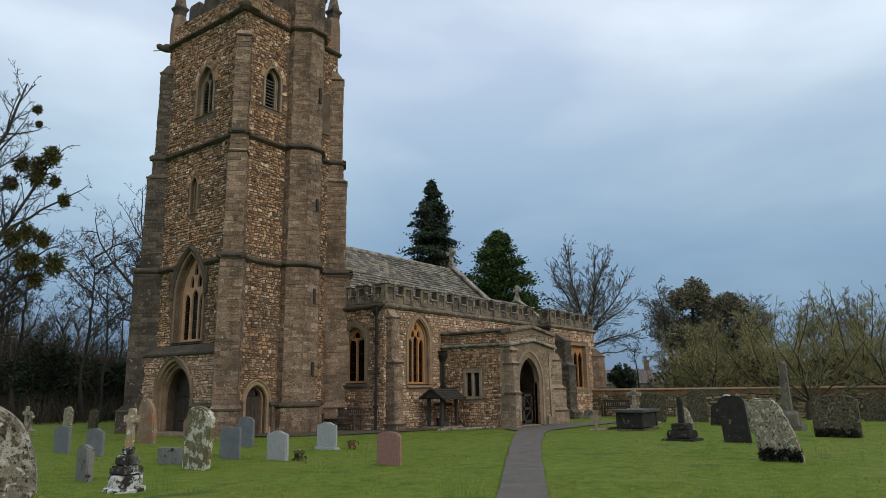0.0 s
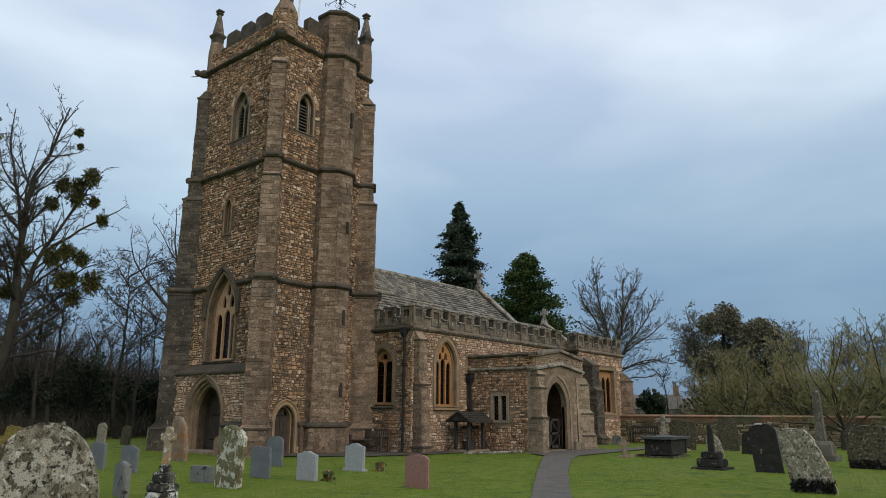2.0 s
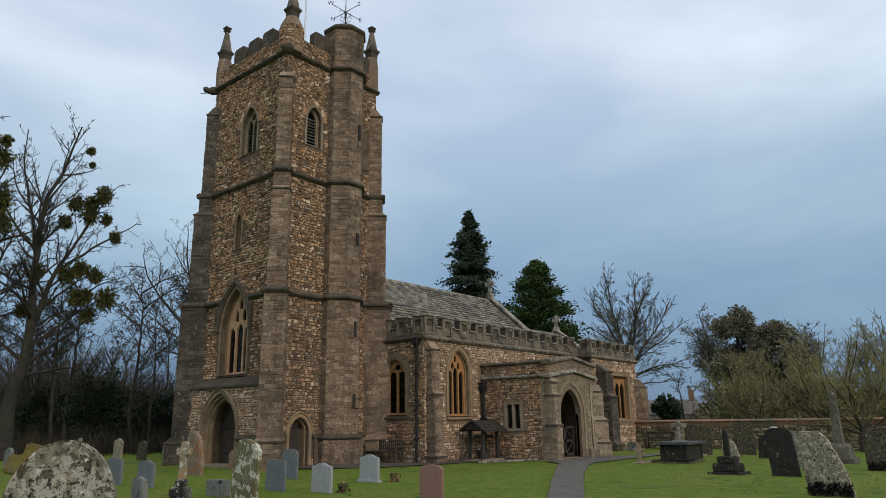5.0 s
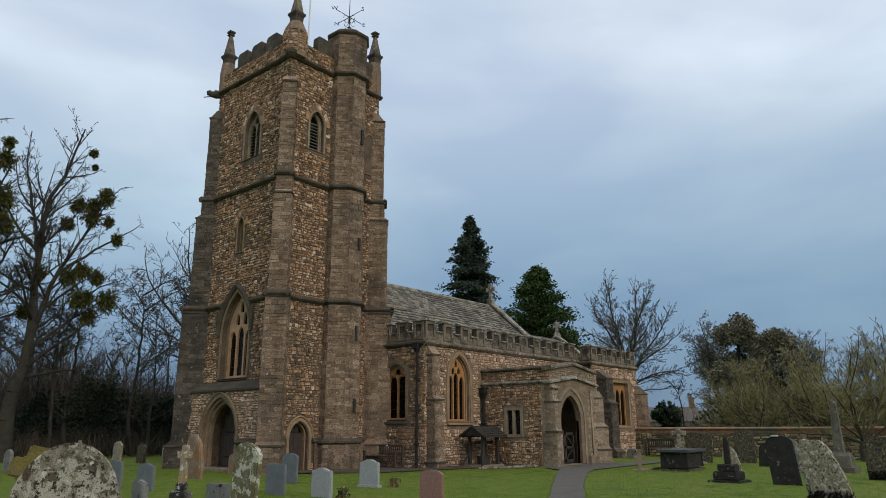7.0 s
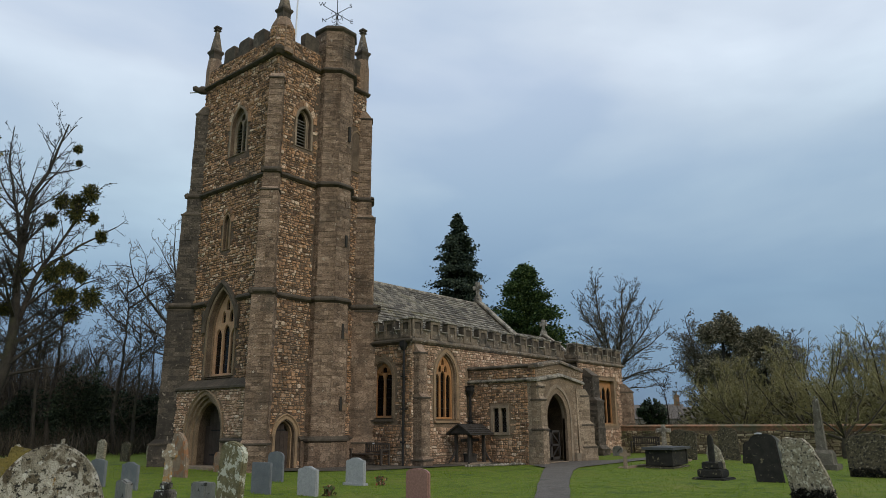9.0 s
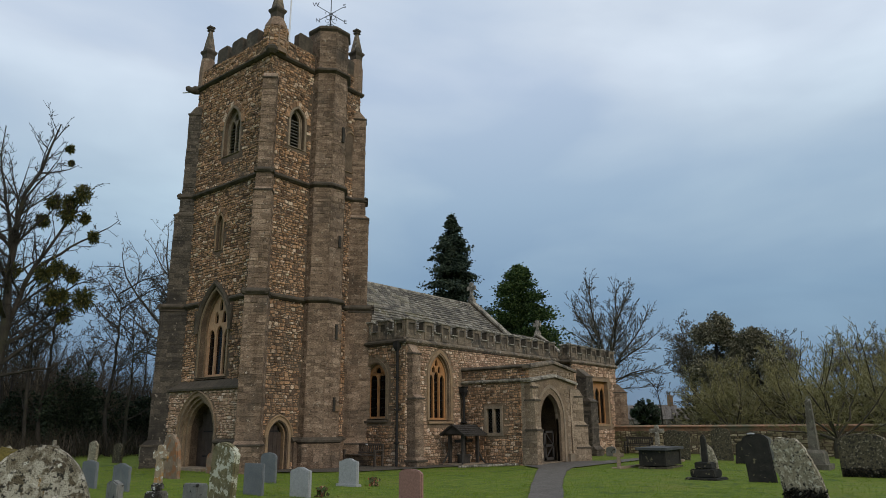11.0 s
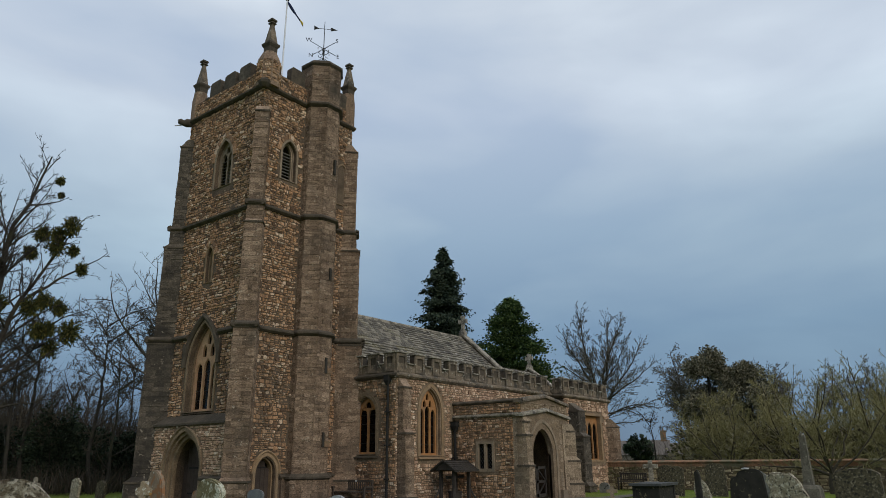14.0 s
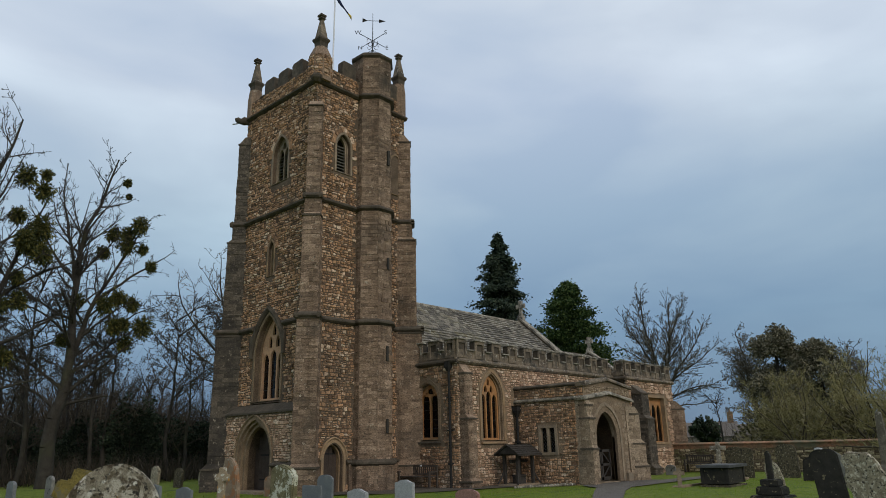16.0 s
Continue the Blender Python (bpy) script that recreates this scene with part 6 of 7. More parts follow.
# ---- roofed well by the aisle wall ----
well = thing("covered_well", (24.0, 18.15, 0), "dark timber well canopy with a small tiled roof", "well")
wx, wy = 23.95, 18.15
part("footing", Mesh().box(wx - 0.95, wx + 0.95, wy - 0.6, wy + 0.6, -0.1, 0.1), m_dress_grey, well)
part("well_curb", Mesh().turn(wx, wy, [(0.34, 0.08), (0.34, 0.4), (0.38, 0.42), (0.38, 0.48), (0.28, 0.48)], 10), m_oldwood, well)
for sx in (-0.62, 0.62):
    for sy in (-0.4, 0.4):
        part("post", Mesh().box(wx + sx - 0.07, wx + sx + 0.07, wy + sy - 0.07, wy + sy + 0.07, 0.08, 1.42), m_oldwood, well)
        br = Mesh()
        pts = [(wx + sx + math.copysign(0.34 * (1 - t) ** 1.6, sx), wy + sy + math.copysign(0.2 * (1 - t) ** 1.6, sy), 0.1 + 0.75 * t) for t in (0, 0.25, 0.5, 0.75, 1)]
        for p, q in zip(pts, pts[1:]):
            br.rod(p, q, 0.05, n=5)
        part("brace", br, m_oldwood, well)
for sy in (-0.4, 0.4):
    part("plate", Mesh().box(wx - 0.85, wx + 0.85, wy + sy - 0.06, wy + sy + 0.06, 1.36, 1.48), m_oldwood, well)
wr = part("canopy_roof", Mesh(), m_roof_far, well, "small steep dark tiled roof")
for sg in (-1, 1):
    b = Mesh()
    b.loft([[(x, wy, 1.86), (x, wy, 1.80), (x, wy + sg * 0.75, 1.34), (x, wy + sg * 0.75, 1.40)] for x in (wx - 1.02, wx + 1.02)])
    part("roof_slope", b, m_oldwood, wr)
    f_ = Face((0, wy + sg * 0.75, 1.40), (1, 0, 0), (0, sg * 0.46, 0.75), (0, -sg * 0.75, 0.46))
    tl = Mesh()
    stone_mesh(tl, f_, laid(f_, wx - 1.04, wx + 1.04, 0, 0.86, hs=(0.15, 0.17), ws=(0.15, 0.18), gap=0.006, proud=(0.006, 0.014), jit=0.002, seed=77, tilt=0.02), cham=0.002)
    tagged(part("tiling", tl, m_oldwood, wr, fix=False), kind="stuff")
for sx in (-0.9, 0.9):
    b = Mesh()
    b.loft([[(wx + sx + dx, wy - 0.6, 1.42), (wx + sx + dx, wy + 0.6, 1.42), (wx + sx + dx, wy, 1.79)] for dx in (-0.02, 0.02)])
    part("gable_board", b, m_oldwood, wr)
part("windlass", Mesh().rod((wx - 0.7, wy, 1.1), (wx + 0.7, wy, 1.1), 0.07, n=8), m_oldwood, well)

well.scale = (0.8, 0.85, 0.88)

# edging of small pale stones along the bed
ed = thing("stone_edging", (23.4, 16.7, 0), "row of small pale edging stones by the path", "edging")
rng = random.Random(8)
for i in range(34):
    t = i / 33
    x, y = 22.3 + 2.55 * t, 17.15 - 1.05 * t
    r = rng.uniform(0.045, 0.075)
    part("stone", Mesh().turn(x + rng.uniform(-0.02, 0.02), y + rng.uniform(-0.03, 0.03), [(r * 0.8, 0.0), (r, r * 0.6), (r * 0.7, r * 1.3), (r * 0.2, r * 1.5)], 6, rng.random()), m_coping, ed)

# ---- benches ----


def bench(x, y, length, turn, mat, label):
    b = thing("bench", (0, 0, 0), label, "bench")
    h = length / 2
    for sy in (-h + 0.05, h - 0.05):
        for sx, top in ((-0.22, 0.62), (0.22, 0.88)):
            part("leg", Mesh().box(sx - 0.035, sx + 0.035, sy - 0.035, sy + 0.035, 0, top), mat, b)
        part("armrest", Mesh().box(-0.28, 0.24, sy - 0.04, sy + 0.04, 0.6, 0.65), mat, b)
    for i in range(5):
        part("seat_slat", Mesh().box(-0.23 + i * 0.095, -0.155 + i * 0.095, -h, h, 0.42, 0.45), mat, b)
    part("top_rail", Mesh().box(0.2, 0.25, -h, h, 0.8, 0.89), mat, b)
    part("lower_rail", Mesh().box(0.2, 0.25, -h, h, 0.5, 0.55), mat, b)
    n = int(length / 0.12)
    for i in range(n):
        y0 = -h + 0.1 + i * (length - 0.2) / max(n - 1, 1)
        part("back_slat", Mesh().box(0.21, 0.235, y0 - 0.025, y0 + 0.025, 0.55, 0.8), mat, b)
    b.matrix_basis = pose(x, y, 0.02, 0, 0, turn)
    return b


bn = bench(20.85, 20.95, 1.85, 0, m_bench, "dark slatted wooden bench against the aisle wall")
part("plaque", Mesh().box(0.188, 0.2, -0.06, 0.06, 0.82, 0.87), m_white, bn)
bench(37.4, 16.3, 1.5, 5, m_oldwood, "weathered wooden bench by the boundary wall")

# ---- flowers and fallen leaves ----


def tufts(count, place, size, up=0.0, seed=0, aspect=2.2, twist=True):
    """Small pointed leaves or sprays, each a bent pair of triangles."""
    rng, v, f = random.Random(seed), [], []
    for _ in range(count):
        p, s, d = place(rng)
        s *= rng.uniform(0.6, 1.4) * size
        d = Vector(d) + Vector((rng.uniform(-0.6, 0.6), rng.uniform(-0.6, 0.6), rng.uniform(-0.6, 0.6) + up))
        d.normalize()
        side = d.cross(Vector((rng.uniform(-1, 1), rng.uniform(-1, 1), rng.uniform(-1, 1)))).normalized() * s / aspect
        p = Vector(p)
        k = len(v)
        bend = d.cross(side) * 0.25
        v += [tuple(p - d * s * 0.5), tuple(p + side + bend), tuple(p + d * s * 0.6), tuple(p - side)]
        f += [(k, k + 1, k + 2), (k, k + 2, k + 3)]
    m = Mesh()
    m.v, m.f = v, f
    return m


def moss_foot(x, y, w, turn, seed, lab):
    """Dark moss clinging to the foot of a stone."""
    t = thing("moss_clump", (x, y, 0), lab, "moss")
    r2 = radians(turn)
    ob_ = part("moss", tufts(260, lambda r: ((x - 0.12 * math.cos(r2) + math.sin(r2) * (k := r.uniform(-w, w)), y - 0.12 * math.sin(r2) - math.cos(r2) * k, r.uniform(0.0, 0.26)), 1, (-1, 0, 0.3)), 0.07, seed=seed, aspect=1.5), m_gblack, t, fix=False)
    ob_["kind"] = "stuff"


moss_foot(16.83, 3.66, 0.42, 0, 5, "dark moss at the foot of a leaning headstone")
moss_foot(25.1, 3.75, 0.6, 0, 6, "dark moss at the foot of a broad headstone")
for x, y, lab in ((14.45, 14.05, "small bunch of faded flowers by a headstone"), (11.55, 12.9, "small bunch of red and faded flowers by a headstone"), (36.9, 12.4, "tuft of green leaves by the wall")):
    fl = thing("flower_bunch", (x, y, 0), lab, "flowers")
    part("flowers", tufts(90, lambda r: ((x + r.uniform(-0.13, 0.13), y + r.uniform(-0.13, 0.13), r.uniform(0.0, 0.22)), 1, (0, 0, 1)), 0.07, seed=int(x * 10)), m_flower, fl, fix=False)["kind"] = "stuff"
lv = tufts(200, lambda r: ((r.uniform(4, 26), r.uniform(2, 18), 0.03), 1, (r.uniform(-1, 1), r.uniform(-1, 1), 0)), 0.05, seed=3, aspect=1.6)
lv.v = [(x, y, 0.04 + abs(z - 0.03) * 0.3) for x, y, z in lv.v]
tagged(part("fallen_leaves", lv, m_dead, fix=False), "scattered brown fallen leaves on the grass", "leaves", kind="stuff")

# grass: short blades in tufts where the lawn is near, thinner farther off
rng = random.Random(4)
gv, gf = [], []


def on_path(x, y):
    for (ax, ay, aw), (bx, by, bw) in zip(PATHROWS, PATHROWS[1:]):
        t = ((x - ax) * (bx - ax) + (y - ay) * (by - ay)) / ((bx - ax) ** 2 + (by - ay) ** 2)
        if 0 <= t <= 1 and math.hypot(x - ax - t * (bx - ax), y - ay - t * (by - ay)) < aw * 0.47:
            return True
    return y > 13.4 and x > 23.6 and y > 13.3 + 0.0 * x and x < 33 or (y > 18.0 + (20 - x) * 0.2 and x > 16.6)


for d0, d1, dens, hgt in ((6.5, 13, 380, 0.018), (13, 20, 170, 0.022), (20, 34, 60, 0.03)):
    n = int((d1 * d1 - d0 * d0) * 0.5 * radians(78) * dens)
    for _ in range(n):
        r = math.sqrt(rng.uniform(d0 * d0, d1 * d1))
        a = rng.uniform(radians(2), radians(80))
        x, y = r * math.cos(a), r * math.sin(a)
        if on_path(x, y) or (x > 15.6 and y > 21.8):
            continue
        tall = 0.7 + 0.9 * max(0, noise.noise((x * 1.3, y * 1.3, 5)) + 0.25)
        h = hgt * rng.uniform(0.5, 1.3) * tall
        b, w = rng.uniform(0, 6.283), 0.004 + r * 0.0004
        k = len(gv)
        gv += [(x - w * math.sin(b), y + w * math.cos(b), 0.0), (x + w * math.sin(b), y - w * math.cos(b), 0.0), (x + h * 1.1 * math.cos(b), y + h * 1.1 * math.sin(b), h)]
        gf.append((k, k + 1, k + 2))
gmesh = Mesh()
gmesh.v, gmesh.f = gv, gf
tagged(part("grass", gmesh, m_blade, fix=False), "short green lawn grass blades", "grass", kind="stuff")

# ---- boundary wall ----
bw = thing("boundary_wall", (38.5, 10, 0), "old rubble boundary wall with a red brick and tile coping", "boundary wall")
A, B = Vector((38.6, 19.5, 0)), Vector((41.2, -16.0, 0))
ud = (B - A).normalized()
nd_ = Vector((-ud.y, ud.x, 0)) * -1
if nd_.x > 0:
    nd_ = -nd_
FB = Face(A, ud, nd_)
L = (B - A).length
mb = Mesh()
FB.block(mb, 0, L, -0.2, 1.22, -0.4, 0.0)
part("wall", mb, m_mortar, bw)
st = Mesh()
stone_mesh(st, FB, laid(FB, 0, L, 0.0, 1.2, hs=(0.12, 0.2), ws=(0.2, 0.5), seed=700))
tagged(part("rubble", st, m_bwall, bw, fix=False), kind="stuff")
bk = Mesh()
for c in range(3):
    stone_mesh(bk, FB, laid(FB, 0, L, 1.2 + c * 0.075, 1.2 + (c + 1) * 0.075, hs=(0.074, 0.075), ws=(0.22, 0.23), gap=0.01, proud=(0.01, 0.03), jit=0.003, seed=710 + c), cham=0.004)
tagged(part("brickwork", bk, m_brick, bw, fix=False), kind="stuff")
mb = Mesh()
FB.block(mb, 0, L, 1.2, 1.42, -0.4, 0.0)
FB.prism(mb, [(0.07, 1.42), (0.07, 1.46), (-0.2, 1.54), (-0.46, 1.46), (-0.46, 1.42)], 0, L)
part("coping", mb, m_brick, bw)

# ---- trees ----


def limb_mesh(segs, keep, thick=1.0, least=0.0):
    """Tapered tubes for the chosen segments."""
    mb = Mesh()
    for p, q, a, b, lev in segs:
        if not keep(lev):
            continue
        n = 7 if lev == 0 else 5 if lev == 1 else 4 if lev == 2 else 3
        d = (q - p)
        if d.length < 1e-4:
            continue
        d.normalize()
        s = d.orthogonal().normalized()
        t = d.cross(s)
        k = len(mb.v)
        for c, r in ((p, max(a * thick, least)), (q, max(b * thick, least * 0.7))):
            for i in range(n):
                w = 2 * math.pi * i / n
                mb.v.append(tuple(c + (s * math.cos(w) + t * math.sin(w)) * r))
        mb.f += [(k + i, k + (i + 1) % n, k + n + (i + 1) % n, k + n + i) for i in range(n)]
    return mb


def limb_tree(seed, label, rows, name="bare_tree", mat_twig=None, least=0.012, twigs=(1.5, 2.2, 2.6), reach=(0.34, 0.42, 0.5), rise=0.1, open_=(35, 70), side=1.0, mat_trunk=None):
    """A bare tree grown from its main limbs. rows: parent limb, place along it, first and last lean in degrees, length, foot radius, lean in depth."""
    rng = random.Random(seed)
    t = thing(name, (0, 0, 0), label, "tree", "bare winter trees")
    limbs, segs = [], []

    def twig(p, d, length, r, lev):
        n = 4 if lev < 2 else 3
        cnt = length * twigs[lev] if lev < len(twigs) else 0
        marks = sorted(rng.uniform(0.18, 1.0) for _ in range(int(cnt) + (rng.random() < cnt % 1)))
        a = r
        for i in range(n):
            d = (d + Vector((rng.gauss(0, 0.13), rng.gauss(0, 0.13), rng.gauss(0, 0.1) + rise))).normalized()
            q = p + d * (length / n)
            b = r * (1 - (i + 1) / n * 0.75)
            segs.append((p, q, a, b, lev + 2))
            for f in marks:
                if i / n < f <= (i + 1) / n:
                    o = p.lerp(q, f * n - i)
                    shoot(o, d, length * rng.uniform(0.6, 1.25) * reach[lev] * (1.25 - 0.6 * f), max(b * 0.6, 0.004), lev + 1)
            p, a = q, b

    def shoot(p, d, length, r, lev):
        a, b = rng.uniform(0, 6.283), radians(rng.uniform(*open_))
        s = d.orthogonal().normalized()
        s = s * math.cos(a) + d.cross(s) * math.sin(a)
        twig(p, (d * math.cos(b) + s * math.sin(b)).normalized(), length, r, lev)

    for k, (par, at, a0, a1, length, r, deep) in enumerate(rows):
        if par < 0:
            p, n = Vector((0, 0, -0.1)), 7
        else:
            pts = limbs[par]
            f = at * (len(pts) - 1)
            i = min(int(f), len(pts) - 2)
            p, n = pts[i].lerp(pts[i + 1], f - i), 9
        pts, a, sway = [p], r, rng.uniform(0, 6.283)
        for i in range(n):
            f = (i + 0.5) / n
            g = radians(a0 + (a1 - a0) * f + 9 * math.sin(sway + 5 * f) + rng.gauss(0, 4 if par >= 0 else 1.5))
            d = Vector((math.sin(g) * side, deep * (1.1 - 0.4 * f) + rng.gauss(0, 0.07), math.cos(g))).normalized()
            q = p + d * (length / n)
            b = r * (1 - (i + 1) / n * (0.85 if par >= 0 else 0.35))
            segs.append((p, q, a, b, 0 if par < 0 else 1))
            cnt = (length / n) * twigs[0] * (1.0 if par >= 0 else 0.0) * (0.35 if f < 0.25 else 1.0)
            for _ in range(int(cnt) + (rng.random() < cnt % 1)):
                shoot(p.lerp(q, rng.random()), d, max(0.7, length * rng.uniform(0.6, 1.2) * reach[0] * (1.15 - 0.75 * f)), max(b * 0.55, 0.01), 0)
            p, a = q, b
            pts.append(q)
        limbs.append(pts)
    part("trunk", limb_mesh(segs, lambda v: v < 2), mat_trunk or m_bark, t, smooth=True, fix=False)
    part("crown", limb_mesh(segs, lambda v: v >= 2, 1.0, least), mat_twig or m_bark, t, "crown of bare limbs and twigs", fix=False)
    return t


def facing(x, y):
    """A tree's place, its first axis across the line of sight from the lawn."""
    return pose(x, y, 0, 0, 0, math.degrees(math.atan2(-x, y)))


def mistletoe(tree, rows, seed):
    """Round hanging clumps of leaves: rows of place across, height and radius."""
    rng = random.Random(seed)
    for u, z, s in rows:
        dy = rng.uniform(-0.5, 0.5)

        def place(r):
            a, b, q = r.uniform(0, 6.283), math.acos(r.uniform(-1, 1)), s * 1.3 * r.random() ** 0.8
            d = Vector((math.sin(b) * math.cos(a), math.sin(b) * math.sin(a), math.cos(b)))
            lump = 0.8 + 0.5 * noise.noise(d * 2.1 + Vector((u, z, 0)))
            return Vector((u, dy, z)) + d * q * lump, 1, d + Vector((0, 0, -0.3))
        part("mistletoe", tufts(int(400 + 1900 * s), place, 0.15, seed=rng.randrange(9999), aspect=5.5), m_mistle, tree, "round clump of mistletoe", fix=False)["kind"] = "stuff"


# two tall trees with mistletoe at the north edge
tree_a = limb_tree(11, "tall bare tree hung with clumps of mistletoe", (
    (-1, 0, 7, 9, 4.5, 0.44, 0), (0, 1, 4, 13, 12.4, 0.27, 0), (0, 1, 22, 14, 9.0, 0.21, 0.1), (0, 0.95, 34, 68, 4.7, 0.12, -0.1), (2, 0.5, 42, 58, 5.4, 0.1, 0),
    (0, 0.9, -8, 12, 4.2, 0.09, 0.2), (1, 0.4, -14, -2, 6.6, 0.12, -0.1), (1, 0.43, -32, -38, 5.0, 0.1, 0.15), (2, 0.75, 20, 42, 3.6, 0.08, -0.2), (1, 0.3, 42, 60, 2.8, 0.08, 0.2),
    (1, 0.2, -50, -72, 3.8, 0.09, -0.2), (1, 0.6, 24, 20, 3.8, 0.08, 0.1), (0, 0.85, 62, 92, 3.8, 0.09, 0.1), (0, 0.8, -58, -82, 4.2, 0.09, -0.1), (2, 0.3, 40, 75, 3.4, 0.08, -0.4),
    (1, 0.5, 5, 20, 4.4, 0.08, 0.6), (1, 0.45, -5, 5, 4.6, 0.08, -0.7), (6, 0.4, -30, -12, 3.0, 0.06, 0.2)), least=0.0135, twigs=(3.0, 4.6, 4.8), reach=(0.3, 0.42, 0.55))
tree_a.matrix_basis = facing(13.0, 39.95)
tree_a.scale = (0.95, 0.95, 1.1)
mistletoe(tree_a, ((2.5, 15.4, 0.22), (2.65, 14.7, 0.15), (3.4, 12.95, 0.5), (2.85, 12.6, 0.42), (2.8, 11.9, 0.5), (2.0, 12.35, 0.45), (3.75, 11.85, 0.3), (4.3, 10.9, 0.32), (2.0, 8.7, 0.52), (2.65, 9.1, 0.45), (3.45, 8.9, 0.45),
                   (2.55, 7.6, 0.45), (3.05, 7.7, 0.36), (4.1, 7.6, 0.62), (3.3, 6.85, 0.42), (0.5, 8.75, 0.36), (0.0, 6.85, 0.32), (1.6, 11.5, 0.4)), 5)
tree_b = limb_tree(23, "tall bare tree with thick mistletoe", (
    (-1, 0, 2, 4, 4.6, 0.42, 0), (0, 1, 4, 10, 11.4, 0.26, 0), (0, 1, 28, 18, 8.6, 0.2, 0.1), (0, 0.95, 40, 60, 5.6, 0.13, -0.1), (2, 0.4, 45, 62, 4.8, 0.1, 0), (1, 0.3, 35, 45, 5.0, 0.1, 0.2),
    (0, 0.9, -30, -18, 7.5, 0.14, 0), (1, 0.35, -25, -12, 5.6, 0.1, 0.2), (1, 0.55, 30, 20, 4.0, 0.08, -0.2), (2, 0.7, 30, 48, 3.2, 0.07, 0.2), (0, 0.8, 62, 85, 4.6, 0.1, 0.2), (1, 0.45, 10, 20, 4.6, 0.08, -0.6)), least=0.0135, twigs=(3.0, 4.6, 4.8), reach=(0.3, 0.42, 0.55))
tree_b.matrix_basis = facing(6.9, 35.6)
tree_b.scale = (0.95, 0.95, 1.1)
mistletoe(tree_b, ((2.26, 13.2, 0.55), (3.1, 13.3, 0.25), (3.05, 12.4, 0.48), (3.2, 10.9, 0.62), (3.0, 10.2, 0.7), (3.4, 9.7, 0.5), (2.5, 10.2, 0.5), (2.5, 8.7, 0.32), (2.7, 7.7, 0.42), (2.4, 5.3, 0.36), (2.1, 11.3, 0.4), (1.9, 7.4, 0.4)), 6)

# tree half hidden by the tower
tree_c = limb_tree(37, "slender pale bare tree behind the tower", (
    (-1, 0, -2, -4, 9.4, 0.25, 0), (0, 1, -48, -2, 8.0, 0.13, 0), (0, 1, 8, -10, 9.0, 0.14, 0), (1, 0.5, 10, -25, 4.0, 0.06, 0.1), (1, 0.75, -70, -105, 2.2, 0.05, 0), (0, 0.9, -65, -62, 4.2, 0.08, 0.1), (2, 0.5, -40, -30, 4.0, 0.06, 0),
    (0, 0.75, -60, -85, 3.6, 0.07, -0.1), (0, 0.6, 50, 60, 3.4, 0.07, 0)), mat_twig=m_twig_pale, least=0.019, twigs=(2.4, 3.6, 3.6), rise=0.06)
tree_c.matrix_basis = facing(29.5, 52.2)

# wood at the north side
WOOD = []
for k, h in enumerate((4.2, 5.2, 3.4)):
    rng = random.Random(400 + k)
    rows = [(-1, 0, rng.uniform(-4, 4), rng.uniform(-6, 6), h, 0.13, 0), (0, 1, -4, 6, h * 1.05, 0.085, 0)]
    for i in range(8):
        a = rng.choice((-1, 1)) * rng.uniform(22, 62)
        rows.append((rng.choice((0, 1)), rng.uniform(0.35, 0.95), a, a * rng.uniform(0.4, 1.3), h * rng.uniform(0.45, 0.8), 0.055, rng.uniform(-0.7, 0.7)))
    WOOD.append(limb_tree(500 + k, "bare woodland tree at the north edge of the churchyard", rows, mat_twig=m_twig, least=0.0165, twigs=(3.6, 4.6, 5.0), reach=(0.42, 0.46, 0.55), rise=0.04))
tree_d = WOOD[0]
tree_d.matrix_basis = pose(18.0, 52.0, 0, 0, 0, 0)
WOOD[1].matrix_basis = facing(17.9, 44.6)
WOOD[2].matrix_basis = pose(22.5, 50.0, 0, 0, 0, 60)
rng = random.Random(9)
for i in range(40):
    a = radians(rng.uniform(57, 86))
    r = rng.uniform(44, 72)
    k = rng.uniform(0.8, 1.25)
    c = copy_thing(WOOD[i % 3], pose(r * math.cos(a), r * math.sin(a), 0, 0, 0, rng.uniform(0, 360)))
    c.scale = (k, k, k)


def shrub(name, x, y, rx, ry, h, count, size, mat, label, seed, low=0.0, category="shrub", hollow=0.5):
    t = thing(name, (x, y, 0), label, category)
    rng = random.Random(seed)
    for _ in range(9):
        a, q = rng.uniform(0, 6.283), rng.uniform(0.2, 0.8)
        stem = Mesh().rod((x + 0.2 * math.cos(a), y + 0.2 * math.sin(a), -0.05), (x + rx * q * math.cos(a), y + ry * q * math.sin(a), h * rng.uniform(0.4, 0.8)), 0.05, 0.015, 4)
        part("stem", stem, m_bark, t, fix=False)

    def place(r):
        while True:
            a, b = r.uniform(0, 6.283), r.uniform(low, 1.0)
            prof = math.sqrt(max(1 - (2 * max(b, 0.12) - 1) ** 2 * 0.85, 0.05)) * (0.85 + 0.35 * noise.noise((math.cos(a) * 1.6 + seed, math.sin(a) * 1.6, b * 3)))
            q = (hollow + (1 - hollow) * r.random()) * prof
            p = Vector((x + rx * q * math.cos(a), y + ry * q * math.sin(a), h * b * (0.85 + 0.3 * noise.noise((math.cos(a) * 2, math.sin(a) * 2, seed)))))
            if noise.noise(p * 0.8) > -0.28:
                return p, 1, Vector((math.cos(a), math.sin(a), 0.5))
    part("foliage", tufts(count, place, size, seed=seed, aspect=2.4), mat, t, fix=False)
    return t


